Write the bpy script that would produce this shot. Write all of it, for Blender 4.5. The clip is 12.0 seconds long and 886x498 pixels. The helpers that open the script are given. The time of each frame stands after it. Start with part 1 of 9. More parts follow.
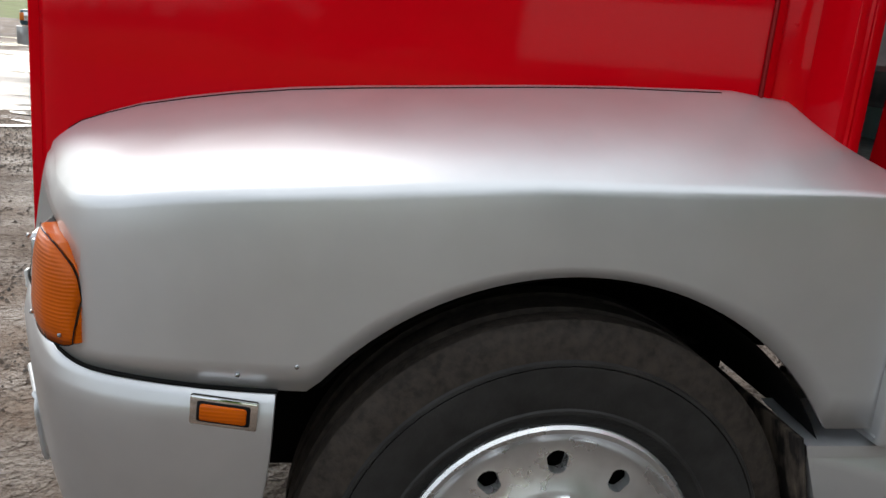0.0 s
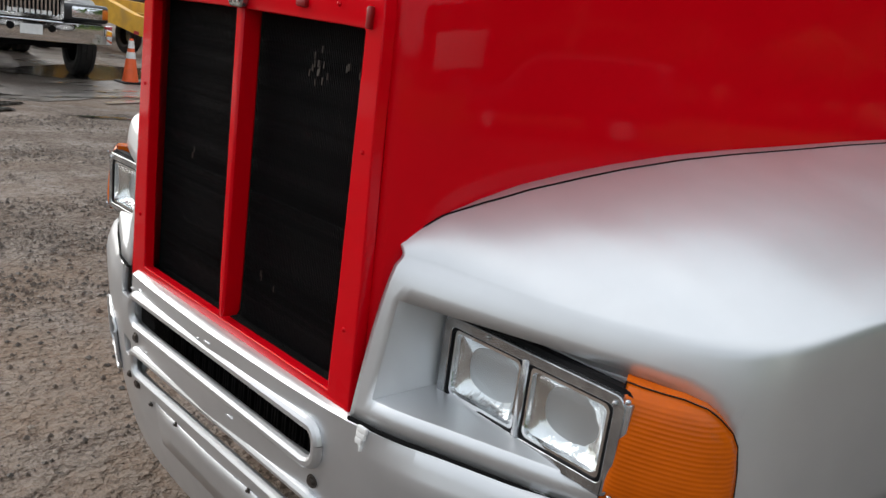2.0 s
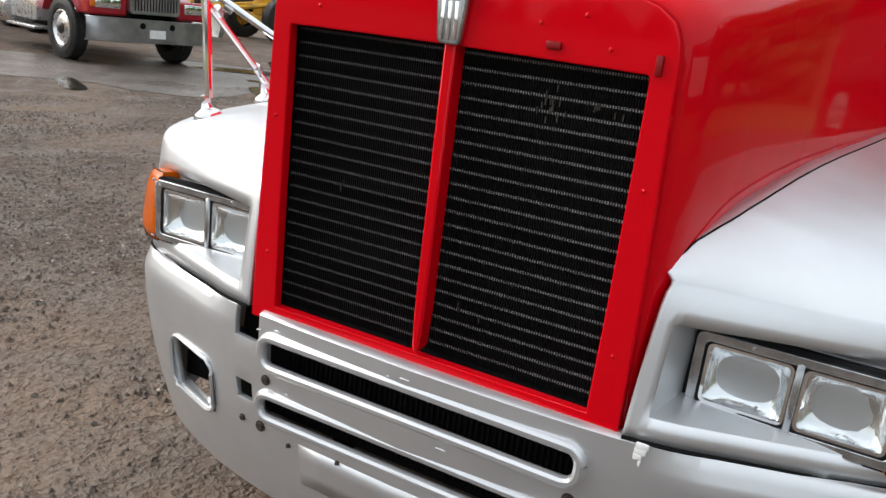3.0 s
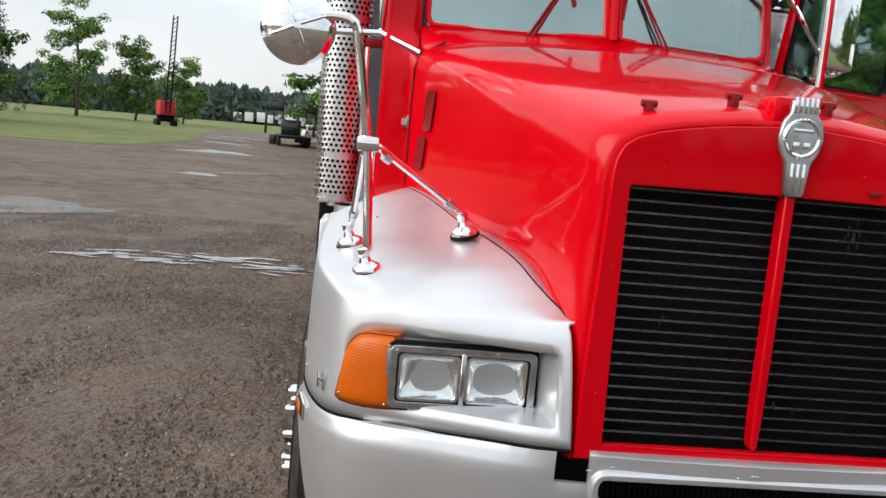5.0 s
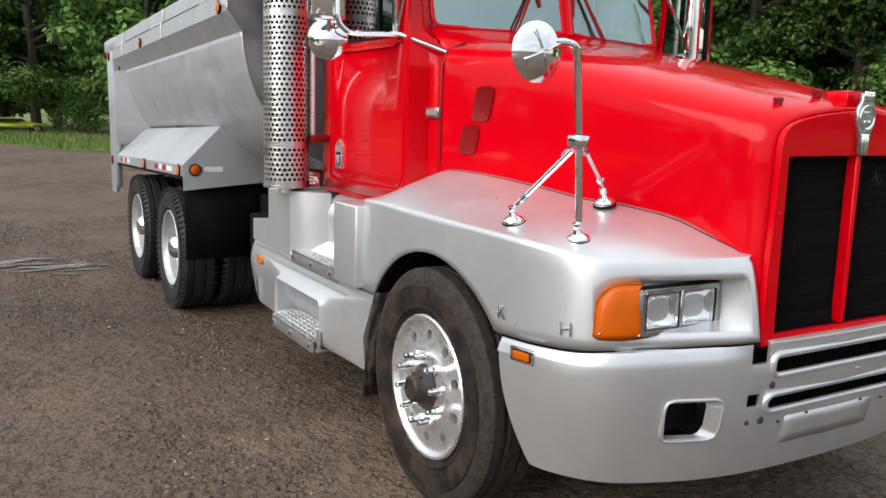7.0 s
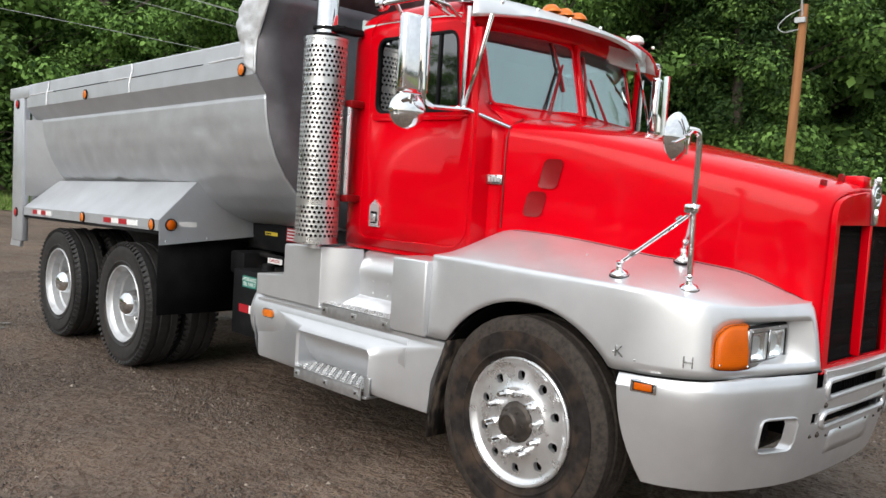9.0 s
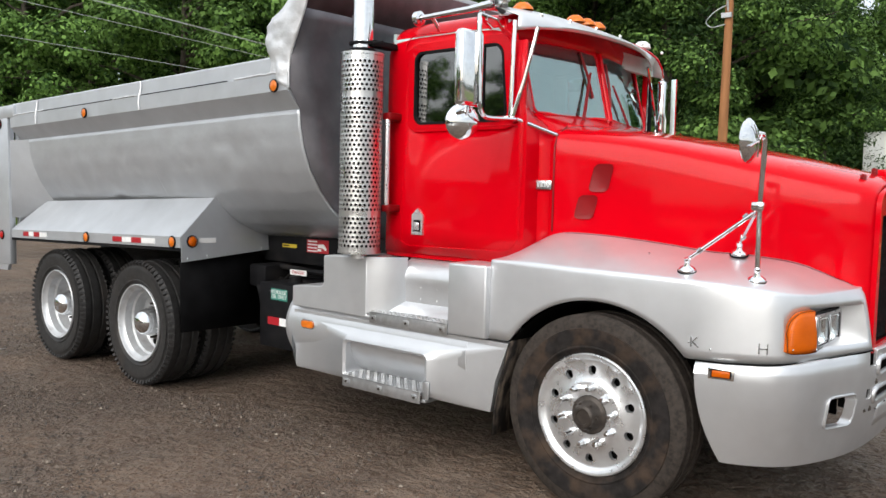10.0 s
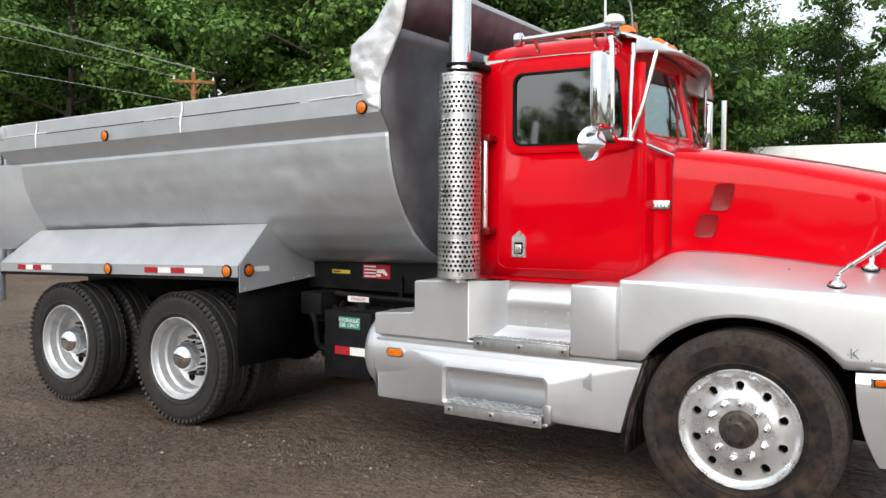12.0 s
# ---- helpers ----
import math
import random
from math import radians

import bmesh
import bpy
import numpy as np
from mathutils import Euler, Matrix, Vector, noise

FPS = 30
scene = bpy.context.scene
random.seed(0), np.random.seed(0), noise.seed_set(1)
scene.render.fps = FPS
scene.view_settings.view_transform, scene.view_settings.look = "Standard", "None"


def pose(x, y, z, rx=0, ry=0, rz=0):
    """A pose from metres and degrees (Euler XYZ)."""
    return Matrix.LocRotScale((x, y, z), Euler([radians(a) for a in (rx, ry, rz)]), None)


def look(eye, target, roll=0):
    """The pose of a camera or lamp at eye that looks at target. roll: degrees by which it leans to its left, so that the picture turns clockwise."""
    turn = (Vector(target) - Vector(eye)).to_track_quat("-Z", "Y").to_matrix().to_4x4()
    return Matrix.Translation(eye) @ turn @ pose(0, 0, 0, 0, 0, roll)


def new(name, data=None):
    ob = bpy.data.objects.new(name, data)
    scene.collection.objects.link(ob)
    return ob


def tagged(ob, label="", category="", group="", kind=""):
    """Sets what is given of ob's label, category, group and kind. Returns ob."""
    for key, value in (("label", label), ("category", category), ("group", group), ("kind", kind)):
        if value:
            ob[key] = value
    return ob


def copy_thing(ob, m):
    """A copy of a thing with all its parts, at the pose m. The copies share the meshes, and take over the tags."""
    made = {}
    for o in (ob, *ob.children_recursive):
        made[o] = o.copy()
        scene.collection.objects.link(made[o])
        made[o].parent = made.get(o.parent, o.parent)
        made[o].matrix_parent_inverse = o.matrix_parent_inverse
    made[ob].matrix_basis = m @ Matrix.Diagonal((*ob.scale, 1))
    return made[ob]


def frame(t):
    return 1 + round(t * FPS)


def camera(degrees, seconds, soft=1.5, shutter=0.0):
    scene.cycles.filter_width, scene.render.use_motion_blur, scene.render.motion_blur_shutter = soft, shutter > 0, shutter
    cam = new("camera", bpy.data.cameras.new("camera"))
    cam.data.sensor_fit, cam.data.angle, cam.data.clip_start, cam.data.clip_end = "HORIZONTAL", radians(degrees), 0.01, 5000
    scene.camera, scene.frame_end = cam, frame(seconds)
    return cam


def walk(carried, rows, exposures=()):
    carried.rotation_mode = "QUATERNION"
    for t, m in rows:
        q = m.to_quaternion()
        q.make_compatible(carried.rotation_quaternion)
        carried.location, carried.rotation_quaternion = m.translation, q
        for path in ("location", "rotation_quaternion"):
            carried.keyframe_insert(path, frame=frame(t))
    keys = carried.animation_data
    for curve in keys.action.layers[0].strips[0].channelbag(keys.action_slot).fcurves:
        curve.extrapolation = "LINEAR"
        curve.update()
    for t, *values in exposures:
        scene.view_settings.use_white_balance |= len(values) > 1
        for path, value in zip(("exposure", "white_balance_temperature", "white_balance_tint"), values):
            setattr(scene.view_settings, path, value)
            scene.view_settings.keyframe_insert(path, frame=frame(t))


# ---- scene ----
cam = camera(56.2, 12.0)

PATH = [
    (0, (0.523, 2.447, 1.511), (0.156, 0.55, 0.996), 5.1),
    (0.5, (0.901, 2.283, 1.47), (0.407, 0.422, 0.93), 6.4),
    (1, (1.308, 2.034, 1.538), (0.475, 0.305, 0.975), 9.7),
    (1.5, (1.687, 1.799, 1.504), (0.594, 0.208, 0.979), 9.4),
    (2, (1.925, 1.418, 1.536), (0.556, 0.053, 1.023), 7.7),
    (2.5, (2.203, 1.08, 1.55), (0.594, -0.035, 1.143), 8.2),
    (3, (2.472, 0.744, 1.581), (0.766, -0.143, 1.03), 7.0),
    (3.5, (2.64, 0.346, 1.567), (0.843, -0.34, 1.018), 7.0),
    (3.7, (2.7, 0.184, 1.574), (0.864, -0.404, 1.041), 7.0),
    (5.3, (3.005, -1.232, 1.597), (1.065, -0.873, 1.275), 4.0),
    (5.5, (3.047, -1.426, 1.616), (1.141, -0.965, 1.223), 3.3),
    (6, (3.009, -1.86, 1.619), (1.151, -1.19, 1.302), 4.0),
    (6.5, (2.96, -2.321, 1.644), (1.165, -1.477, 1.387), 3.4),
    (6.7, (2.953, -2.504, 1.632), (1.191, -1.604, 1.338), 2.4),
    (8.3, (2.675, -3.669, 1.617), (1.182, -2.362, 1.366), 2.2),
    (8.5, (2.647, -3.795, 1.6), (1.133, -2.507, 1.379), 2.9),
    (9, (2.462, -4.09, 1.572), (1.04, -2.69, 1.424), 3.7),
    (9.5, (2.24, -4.373, 1.574), (0.904, -2.888, 1.484), 2.5),
    (10, (2.066, -4.684, 1.588), (0.773, -3.165, 1.447), 1.4),
    (10.5, (1.784, -4.93, 1.605), (0.565, -3.345, 1.558), 1.0),
    (11, (1.511, -5.138, 1.576), (0.311, -3.538, 1.547), 1.6),
    (11.5, (1.259, -5.346, 1.574), (0.101, -3.718, 1.477), 1.9),
    (12, (0.943, -5.422, 1.599), (-0.118, -3.729, 1.504), 0.3),
]
walk(cam, [(t, look(eye, target, roll)) for t, eye, target, roll in PATH], [(0.0, 0.06), (1.4, -0.06), (2.2, -0.02), (3.2, 0.16), (5.4, -0.05), (8.4, -0.02), (12.0, -0.01)])

# ---- world and light: bright overcast sky ----
SUN_EL, SUN_AZ = radians(32), radians(168)
world = bpy.data.worlds.new("overcast_sky")
scene.world = world
world.use_nodes = True
wn, wl = world.node_tree.nodes, world.node_tree.links
wn.clear()
sky = wn.new("ShaderNodeTexSky")
sky.sky_type, sky.sun_disc, sky.sun_elevation, sky.sun_rotation = "NISHITA", False, SUN_EL, SUN_AZ
sky.air_density, sky.dust_density, sky.ozone_density = 1.0, 3.0, 1.0
bg_sky = wn.new("ShaderNodeBackground")
bg_sky.inputs["Strength"].default_value = 0.05
wl.new(sky.outputs[0], bg_sky.inputs["Color"])
bg_cloud = wn.new("ShaderNodeBackground")
cl_tex = wn.new("ShaderNodeTexNoise")
cl_tex.inputs["Scale"].default_value, cl_tex.inputs["Detail"].default_value = 2.2, 5
cl_map = wn.new("ShaderNodeMapping")
cl_co = wn.new("ShaderNodeTexCoord")
cl_map.inputs["Scale"].default_value = (1, 1, 3)
wl.new(cl_co.outputs["Generated"], cl_map.inputs[0])
wl.new(cl_map.outputs[0], cl_tex.inputs["Vector"])
cl_ramp = wn.new("ShaderNodeValToRGB")
cl_ramp.color_ramp.elements[0].position, cl_ramp.color_ramp.elements[0].color = 0.3, (0.66, 0.71, 0.76, 1)
cl_ramp.color_ramp.elements[1].position, cl_ramp.color_ramp.elements[1].color = 0.66, (0.96, 0.99, 1.0, 1)
wl.new(cl_tex.outputs["Fac"], cl_ramp.inputs[0])
wl.new(cl_ramp.outputs[0], bg_cloud.inputs["Color"])
# an overcast sky is about twice as bright overhead as at the horizon
cl_xyz, cl_grad = wn.new("ShaderNodeSeparateXYZ"), wn.new("ShaderNodeMapRange")
wl.new(cl_co.outputs["Generated"], cl_xyz.inputs[0])
wl.new(cl_xyz.outputs["Z"], cl_grad.inputs[0])
for k, v in enumerate((0.0, 1.0, 0.84, 1.48)):
    cl_grad.inputs[1 + k].default_value = v
wl.new(cl_grad.outputs[0], bg_cloud.inputs["Strength"])
w_add, w_out = wn.new("ShaderNodeAddShader"), wn.new("ShaderNodeOutputWorld")
wl.new(bg_sky.outputs[0], w_add.inputs[0])
wl.new(bg_cloud.outputs[0], w_add.inputs[1])
wl.new(w_add.outputs[0], w_out.inputs["Surface"])
sun = new("sun", bpy.data.lights.new("sun", "SUN"))
sun.data.energy, sun.data.angle, sun.data.color = 2.3, radians(50), (1.0, 0.985, 0.96)
sun.rotation_euler = (radians(90) - SUN_EL, 0, radians(180) - SUN_AZ)


# ---- materials ----
def mat(name, col, rough=0.5, metal=0.0, coat=0.0, spec=0.5, var=0.12, vscale=6.0, dirt=None, dscale=1.5, dlo=0.5, dhi=0.75,
        bump=0.0, bscale=60.0, rvar=0.1, trans=0.0, alpha=1.0, ior=1.45, rnd=0.0, stretch=(1, 1, 1), tscale=None):
    """Principled surface with grain at a small scale, stains at a large one, and fine relief."""
    m = bpy.data.materials.new(name)
    m.use_nodes = True
    nt = m.node_tree
    n, l = nt.nodes, nt.links
    p = n["Principled BSDF"]
    p.inputs["Metallic"].default_value = metal
    p.inputs["Coat Weight"].default_value = coat
    p.inputs["Coat Roughness"].default_value = 0.08
    p.inputs["Specular IOR Level"].default_value = spec
    p.inputs["Transmission Weight"].default_value = trans
    p.inputs["IOR"].default_value = ior
    p.inputs["Alpha"].default_value = alpha
    co = n.new("ShaderNodeTexCoord")
    mp = n.new("ShaderNodeMapping")
    mp.inputs["Scale"].default_value = stretch
    l.new(co.outputs["Object"], mp.inputs[0])
    src = mp.outputs[0]

    def noise_tex(scale, detail=4.0):
        t = n.new("ShaderNodeTexNoise")
        t.inputs["Scale"].default_value, t.inputs["Detail"].default_value = scale, detail
        l.new(src, t.inputs["Vector"])
        return t.outputs["Fac"]

    def mixc(fac, a, b):
        x = n.new("ShaderNodeMix")
        x.data_type = "RGBA"
        for sock, v in ((x.inputs[0], fac), (x.inputs[6], a), (x.inputs[7], b)):
            if hasattr(v, "links"):
                l.new(v, sock)
            else:
                sock.default_value = v
        return x.outputs[2]

    def ramp(f, lo, hi, a=0.0, b=1.0):
        r = n.new("ShaderNodeMapRange")
        for i, v in enumerate((lo, hi, a, b)):
            r.inputs[1 + i].default_value = v
        l.new(f, r.inputs[0])
        return r.outputs[0]

    c = (*col, 1)
    dark, light = tuple(v * (1 - var) for v in col) + (1,), tuple(min(1, v * (1 + var)) for v in col) + (1,)
    grain = noise_tex(vscale, 5)
    out = mixc(ramp(grain, 0.3, 0.7), dark, light)
    if rnd:
        info = n.new("ShaderNodeObjectInfo")
        h = n.new("ShaderNodeHueSaturation")
        l.new(ramp(info.outputs["Random"], 0, 1, 1 - rnd, 1 + rnd), h.inputs["Value"])
        l.new(out, h.inputs["Color"])
        out = h.outputs[0]
    if dirt:
        out = mixc(ramp(noise_tex(dscale, 6), dlo, dhi, 0, dirt[3]), out, (*dirt[:3], 1))
    l.new(out, p.inputs["Base Color"])
    l.new(ramp(noise_tex(tscale or vscale * 0.6, 4), 0.3, 0.7, max(0.01, rough * (1 - rvar)), min(1, rough * (1 + rvar))), p.inputs["Roughness"])
    if bump:
        b = n.new("ShaderNodeBump")
        b.inputs["Strength"].default_value, b.inputs["Distance"].default_value = 1.0, bump
        l.new(noise_tex(bscale, 4), b.inputs["Height"])
        l.new(b.outputs[0], p.inputs["Normal"])
    return m


M_RED = mat("red_truck_paint", (0.58, 0.0004, 0.0065), 0.30, coat=0.9, spec=0.01, var=0.04, vscale=3, dirt=(0.46, 0.004, 0.008, 0.5), dscale=2.5, dlo=0.6, dhi=0.9, bump=0.0004, bscale=7, rvar=0.35)
M_RED.node_tree.nodes["Principled BSDF"].inputs["Coat IOR"].default_value = 1.28
M_RED.node_tree.nodes["Principled BSDF"].inputs["Coat Roughness"].default_value = 0.05
M_REDPL = mat("red_painted_plastic", (0.21, 0.003, 0.005), 0.4, spec=0.3)
M_SILVER = mat("silver_fender_paint", (0.67, 0.683, 0.70), 0.36, metal=0.72, coat=0.15, spec=0.5, var=0.035, vscale=8, dirt=(0.60, 0.61, 0.62, 0.5), dscale=2.2, dlo=0.5, dhi=0.85, bump=0.0004, bscale=4, rvar=0.12)
M_BUMPER = mat("worn_silver_bumper_paint", (0.64, 0.652, 0.67), 0.35, metal=0.72, coat=0.25, spec=0.6, var=0.03, vscale=10, dirt=(0.52, 0.525, 0.53, 0.4), dscale=3, dlo=0.45, dhi=0.8, bump=0.0003, bscale=4, rvar=0.2)
M_BODY = mat("silver_dump_body_paint", (0.50, 0.52, 0.545), 0.38, metal=0.5, spec=0.6, var=0.06, vscale=5, dirt=(0.42, 0.435, 0.45, 0.25), dscale=1.6, dlo=0.5, dhi=0.8, bump=0.014, bscale=2.4, rvar=0.2)
M_BODYIN = mat("rusty_purple_steel", (0.10, 0.06, 0.065), 0.6, var=0.3, vscale=9, bump=0.001, bscale=30)
M_BULK = mat("dark_grey_bulkhead", (0.17, 0.165, 0.18), 0.42, metal=0.5, var=0.25, vscale=5, dirt=(0.085, 0.075, 0.085, 0.7), dscale=2.2, dlo=0.42, dhi=0.7, bump=0.010, bscale=4, rvar=0.3)
M_WELD = mat("bright_weld_metal", (0.66, 0.67, 0.685), 0.42, metal=0.55, var=0.10, vscale=18, bump=0.004, bscale=26)
M_CHROME = mat("chrome", (0.83, 0.84, 0.85), 0.06, metal=1.0, var=0.05, vscale=30, rvar=0.6)
M_MIRROR = mat("mirror_glass", (0.85, 0.87, 0.88), 0.02, metal=1.0, var=0.01)
M_ALU = mat("polished_aluminium", (0.80, 0.81, 0.82), 0.31, metal=0.85, var=0.05, vscale=25, dirt=(0.50, 0.48, 0.46, 0.25), dscale=14, dlo=0.55, dhi=0.8, rvar=0.35)
M_STEELW = mat("silver_painted_wheel_steel", (0.55, 0.56, 0.57), 0.4, metal=0.5, var=0.1, vscale=18, dirt=(0.16, 0.13, 0.11, 0.7), dscale=9, dlo=0.55, dhi=0.8)
M_HUB = mat("greasy_hub_iron", (0.055, 0.045, 0.038), 0.45, metal=0.4, var=0.35, vscale=40, bump=0.001, bscale=90)
M_TYRE = mat("muddy_tyre_rubber", (0.020, 0.0175, 0.0165), 0.7, var=0.35, vscale=24, dirt=(0.085, 0.056, 0.038, 0.8), dscale=9, dlo=0.46, dhi=0.76, bump=0.0012, bscale=110, spec=0.12)
M_TYRED = mat("black_tyre_rubber", (0.028, 0.027, 0.0265), 0.5, var=0.25, vscale=24, dirt=(0.055, 0.043, 0.036, 0.5), dscale=5, dlo=0.54, dhi=0.78, bump=0.001, bscale=120, spec=0.3)
M_BLACK = mat("black_chassis_paint", (0.007, 0.007, 0.008), 0.6, var=0.3, vscale=12, dirt=(0.035, 0.03, 0.026, 0.5), dscale=4, dlo=0.52, dhi=0.8, bump=0.0008, bscale=50, spec=0.15)
M_FLAP = mat("black_mud_flap_rubber", (0.005, 0.005, 0.0055), 0.8, var=0.3, vscale=9, spec=0.05)
M_MUDFLAP = mat("mud_caked_flap_rubber", (0.012, 0.010, 0.009), 0.8, var=0.4, vscale=20, dirt=(0.10, 0.078, 0.060, 0.9), dscale=22, dlo=0.42, dhi=0.62, spec=0.2, bump=0.006, bscale=30, stretch=(1, 1, 0.35))
M_CROWN = mat("mud_brown_tread_rubber", (0.034, 0.028, 0.024), 0.75, var=0.4, vscale=30, dirt=(0.052, 0.040, 0.031, 0.6), dscale=60, dlo=0.42, dhi=0.7, spec=0.25, bump=0.002, bscale=120)
M_GRILLE = mat("black_radiator_core", (0.004, 0.004, 0.0045), 0.6, var=0.3, vscale=60, bump=0.004, bscale=60, stretch=(1, 9, 1), spec=0.25)
M_TUBE = mat("dusty_radiator_tube", (0.36, 0.36, 0.365), 0.5, metal=0.3, var=0.35, vscale=70, rvar=0.3)
M_AMBER = mat("amber_lens_plastic", (0.54, 0.098, 0.002), 0.24, coat=0.15, var=0.10, vscale=14, spec=0.2)
ribs, rib_bump, rib_n = M_AMBER.node_tree.nodes.new("ShaderNodeTexWave"), M_AMBER.node_tree.nodes.new("ShaderNodeBump"), M_AMBER.node_tree.nodes
ribs.bands_direction = "Z"
ribs.inputs["Scale"].default_value = 46
rib_bump.inputs["Distance"].default_value, rib_bump.inputs["Strength"].default_value = 0.0010, 0.35
M_AMBER.node_tree.links.new(rib_n["Texture Coordinate"].outputs["Object"], ribs.inputs["Vector"])
M_AMBER.node_tree.links.new(ribs.outputs["Fac"], rib_bump.inputs["Height"])
M_AMBER.node_tree.links.new(rib_bump.outputs[0], rib_n["Principled BSDF"].inputs["Normal"])
M_AMBERD = mat("amber_marker_plastic", (0.62, 0.15, 0.01), 0.3, var=0.2, vscale=40)
M_REDLENS = mat("red_lens_plastic", (0.40, 0.01, 0.008), 0.3, var=0.2, vscale=40)
M_REFL = mat("headlamp_reflector", (0.88, 0.89, 0.90), 0.12, metal=1.0, var=0.08, vscale=20, rvar=0.3, bump=0.004, bscale=46, stretch=(1, 1, 0.15))
M_BEZEL = mat("tarnished_chrome_bezel", (0.45, 0.46, 0.47), 0.25, metal=0.9, var=0.25, vscale=30, dirt=(0.06, 0.06, 0.06, 0.6), dscale=18, dlo=0.5, dhi=0.8)


def pane(name, tint, gloss, sheen=(1, 1, 1)):
    """Thin glass: tinted see-through with a mirror-like gloss."""
    m = bpy.data.materials.new(name)
    m.use_nodes = True
    n, l = m.node_tree.nodes, m.node_tree.links
    n.remove(n["Principled BSDF"])
    tr, gl, mx = n.new("ShaderNodeBsdfTransparent"), n.new("ShaderNodeBsdfGlossy"), n.new("ShaderNodeMixShader")
    tr.inputs["Color"].default_value = (*tint, 1)
    gl.inputs["Roughness"].default_value = 0.03
    gl.inputs["Color"].default_value = (*sheen, 1)
    mx.inputs[0].default_value = gloss
    l.new(tr.outputs[0], mx.inputs[1])
    l.new(gl.outputs[0], mx.inputs[2])
    l.new(mx.outputs[0], n["Material Output"].inputs["Surface"])
    return m


M_GLASS = pane("tinted_cab_glass", (0.10, 0.115, 0.12), 0.20)
M_SCREEN = pane("reflecting_windscreen_glass", (0.42, 0.56, 0.55), 0.32, (0.80, 0.95, 0.93))
M_LENS = pane("clear_headlamp_glass", (0.95, 0.96, 0.96), 0.05)
M_INT = mat("grey_cab_upholstery", (0.20, 0.21, 0.215), 0.8, var=0.3, vscale=20)
M_CURT = mat("pale_cab_lining", (0.60, 0.77, 0.75), 0.8, var=0.10, vscale=8)
M_WHITE = mat("white_sticker", (0.75, 0.75, 0.74), 0.5, var=0.06, vscale=20)
M_REDST = mat("red_sticker", (0.36, 0.012, 0.02), 0.45, var=0.1, vscale=25)
M_YELST = mat("yellow_sticker", (0.62, 0.48, 0.04), 0.5, var=0.1, vscale=25)
M_GRNST = mat("green_sticker", (0.03, 0.20, 0.15), 0.5, var=0.1, vscale=25)
M_TREAD = mat("diamond_step_steel", (0.52, 0.53, 0.54), 0.36, metal=0.8, var=0.12, vscale=30, dirt=(0.22, 0.20, 0.18, 0.6), dscale=10, dlo=0.5, dhi=0.75)
M_PERF = mat("stainless_perforated_sheet", (0.70, 0.70, 0.69), 0.33, metal=1.0, var=0.1, vscale=10, rvar=0.4)
# near-black stands in for the shade inside openings and joints
M_DARK = mat("hole_shade_black", (0.006, 0.006, 0.006), 0.9, var=0.2, spec=0.1)


# ---- mesh helpers ----
def part(name, bm, material, parent=None, label="", sharp=35, recalc=True):
    if recalc:
        bmesh.ops.recalc_face_normals(bm, faces=bm.faces)
    me = bpy.data.meshes.new(name)
    bm.to_mesh(me)
    bm.free()
    me.materials.append(material)
    me.shade_smooth()
    me.set_sharp_from_angle(angle=radians(sharp))
    ob = new(name, me)
    if parent is not None:
        ob.parent = parent
    if label:
        ob["label"] = label
    return ob


def thing(name, label, category, group="", loc=(0, 0, 0)):
    ob = new(name)
    ob.empty_display_size = 0.2
    ob.location = loc
    return tagged(ob, label, category, group)


def solid(ob, t, offset=-1.0, bev=0.0, seg=2):
    m = ob.modifiers.new("thickness", "SOLIDIFY")
    m.thickness, m.offset = t, offset
    if bev:
        b = ob.modifiers.new("edge", "BEVEL")
        b.width, b.segments, b.limit_method, b.angle_limit = bev, seg, "ANGLE", radians(40)
    return ob


def box(bm, x0, x1, y0, y1, z0, z1, bev=0.0, seg=2, m=None):
    r = bmesh.ops.create_cube(bm, size=1.0)
    for v in r["verts"]:
        v.co = Vector(((x0 + x1) / 2 + v.co.x * (x1 - x0), (y0 + y1) / 2 + v.co.y * (y1 - y0), (z0 + z1) / 2 + v.co.z * (z1 - z0)))
    vs = r["verts"]
    if bev:
        es = list({e for v in vs for e in v.link_edges})
        k = bmesh.ops.bevel(bm, geom=es, offset=bev, segments=seg, affect="EDGES", profile=0.5)
        vs = list({v for f in k["faces"] for v in f.verts} | {v for v in vs if v.is_valid})
    if m is not None:
        bmesh.ops.transform(bm, matrix=m, verts=vs)
    return vs


def tube(bm, pts, r, n=10, caps=True):
    """A round bar along points; r may be a list."""
    pts = [Vector(p) for p in pts]
    rs = r if isinstance(r, (list, tuple)) else [r] * len(pts)
    rings, up = [], None
    for i, p in enumerate(pts):
        d = (pts[min(i + 1, len(pts) - 1)] - pts[max(i - 1, 0)]).normalized()
        if up is None:
            up = Vector((0, 0, 1)) if abs(d.z) < 0.9 else Vector((1, 0, 0))
        a = d.cross(up).normalized()
        b = a.cross(d).normalized()
        up = b
        rings.append([bm.verts.new(p + rs[i] * (math.cos(t) * a + math.sin(t) * b)) for t in (2 * math.pi * k / n for k in range(n))])
    for q, s in zip(rings, rings[1:]):
        for k in range(n):
            bm.faces.new((q[k], q[(k + 1) % n], s[(k + 1) % n], s[k]))
    if caps:
        bm.faces.new(rings[0])
        bm.faces.new(rings[-1][::-1])


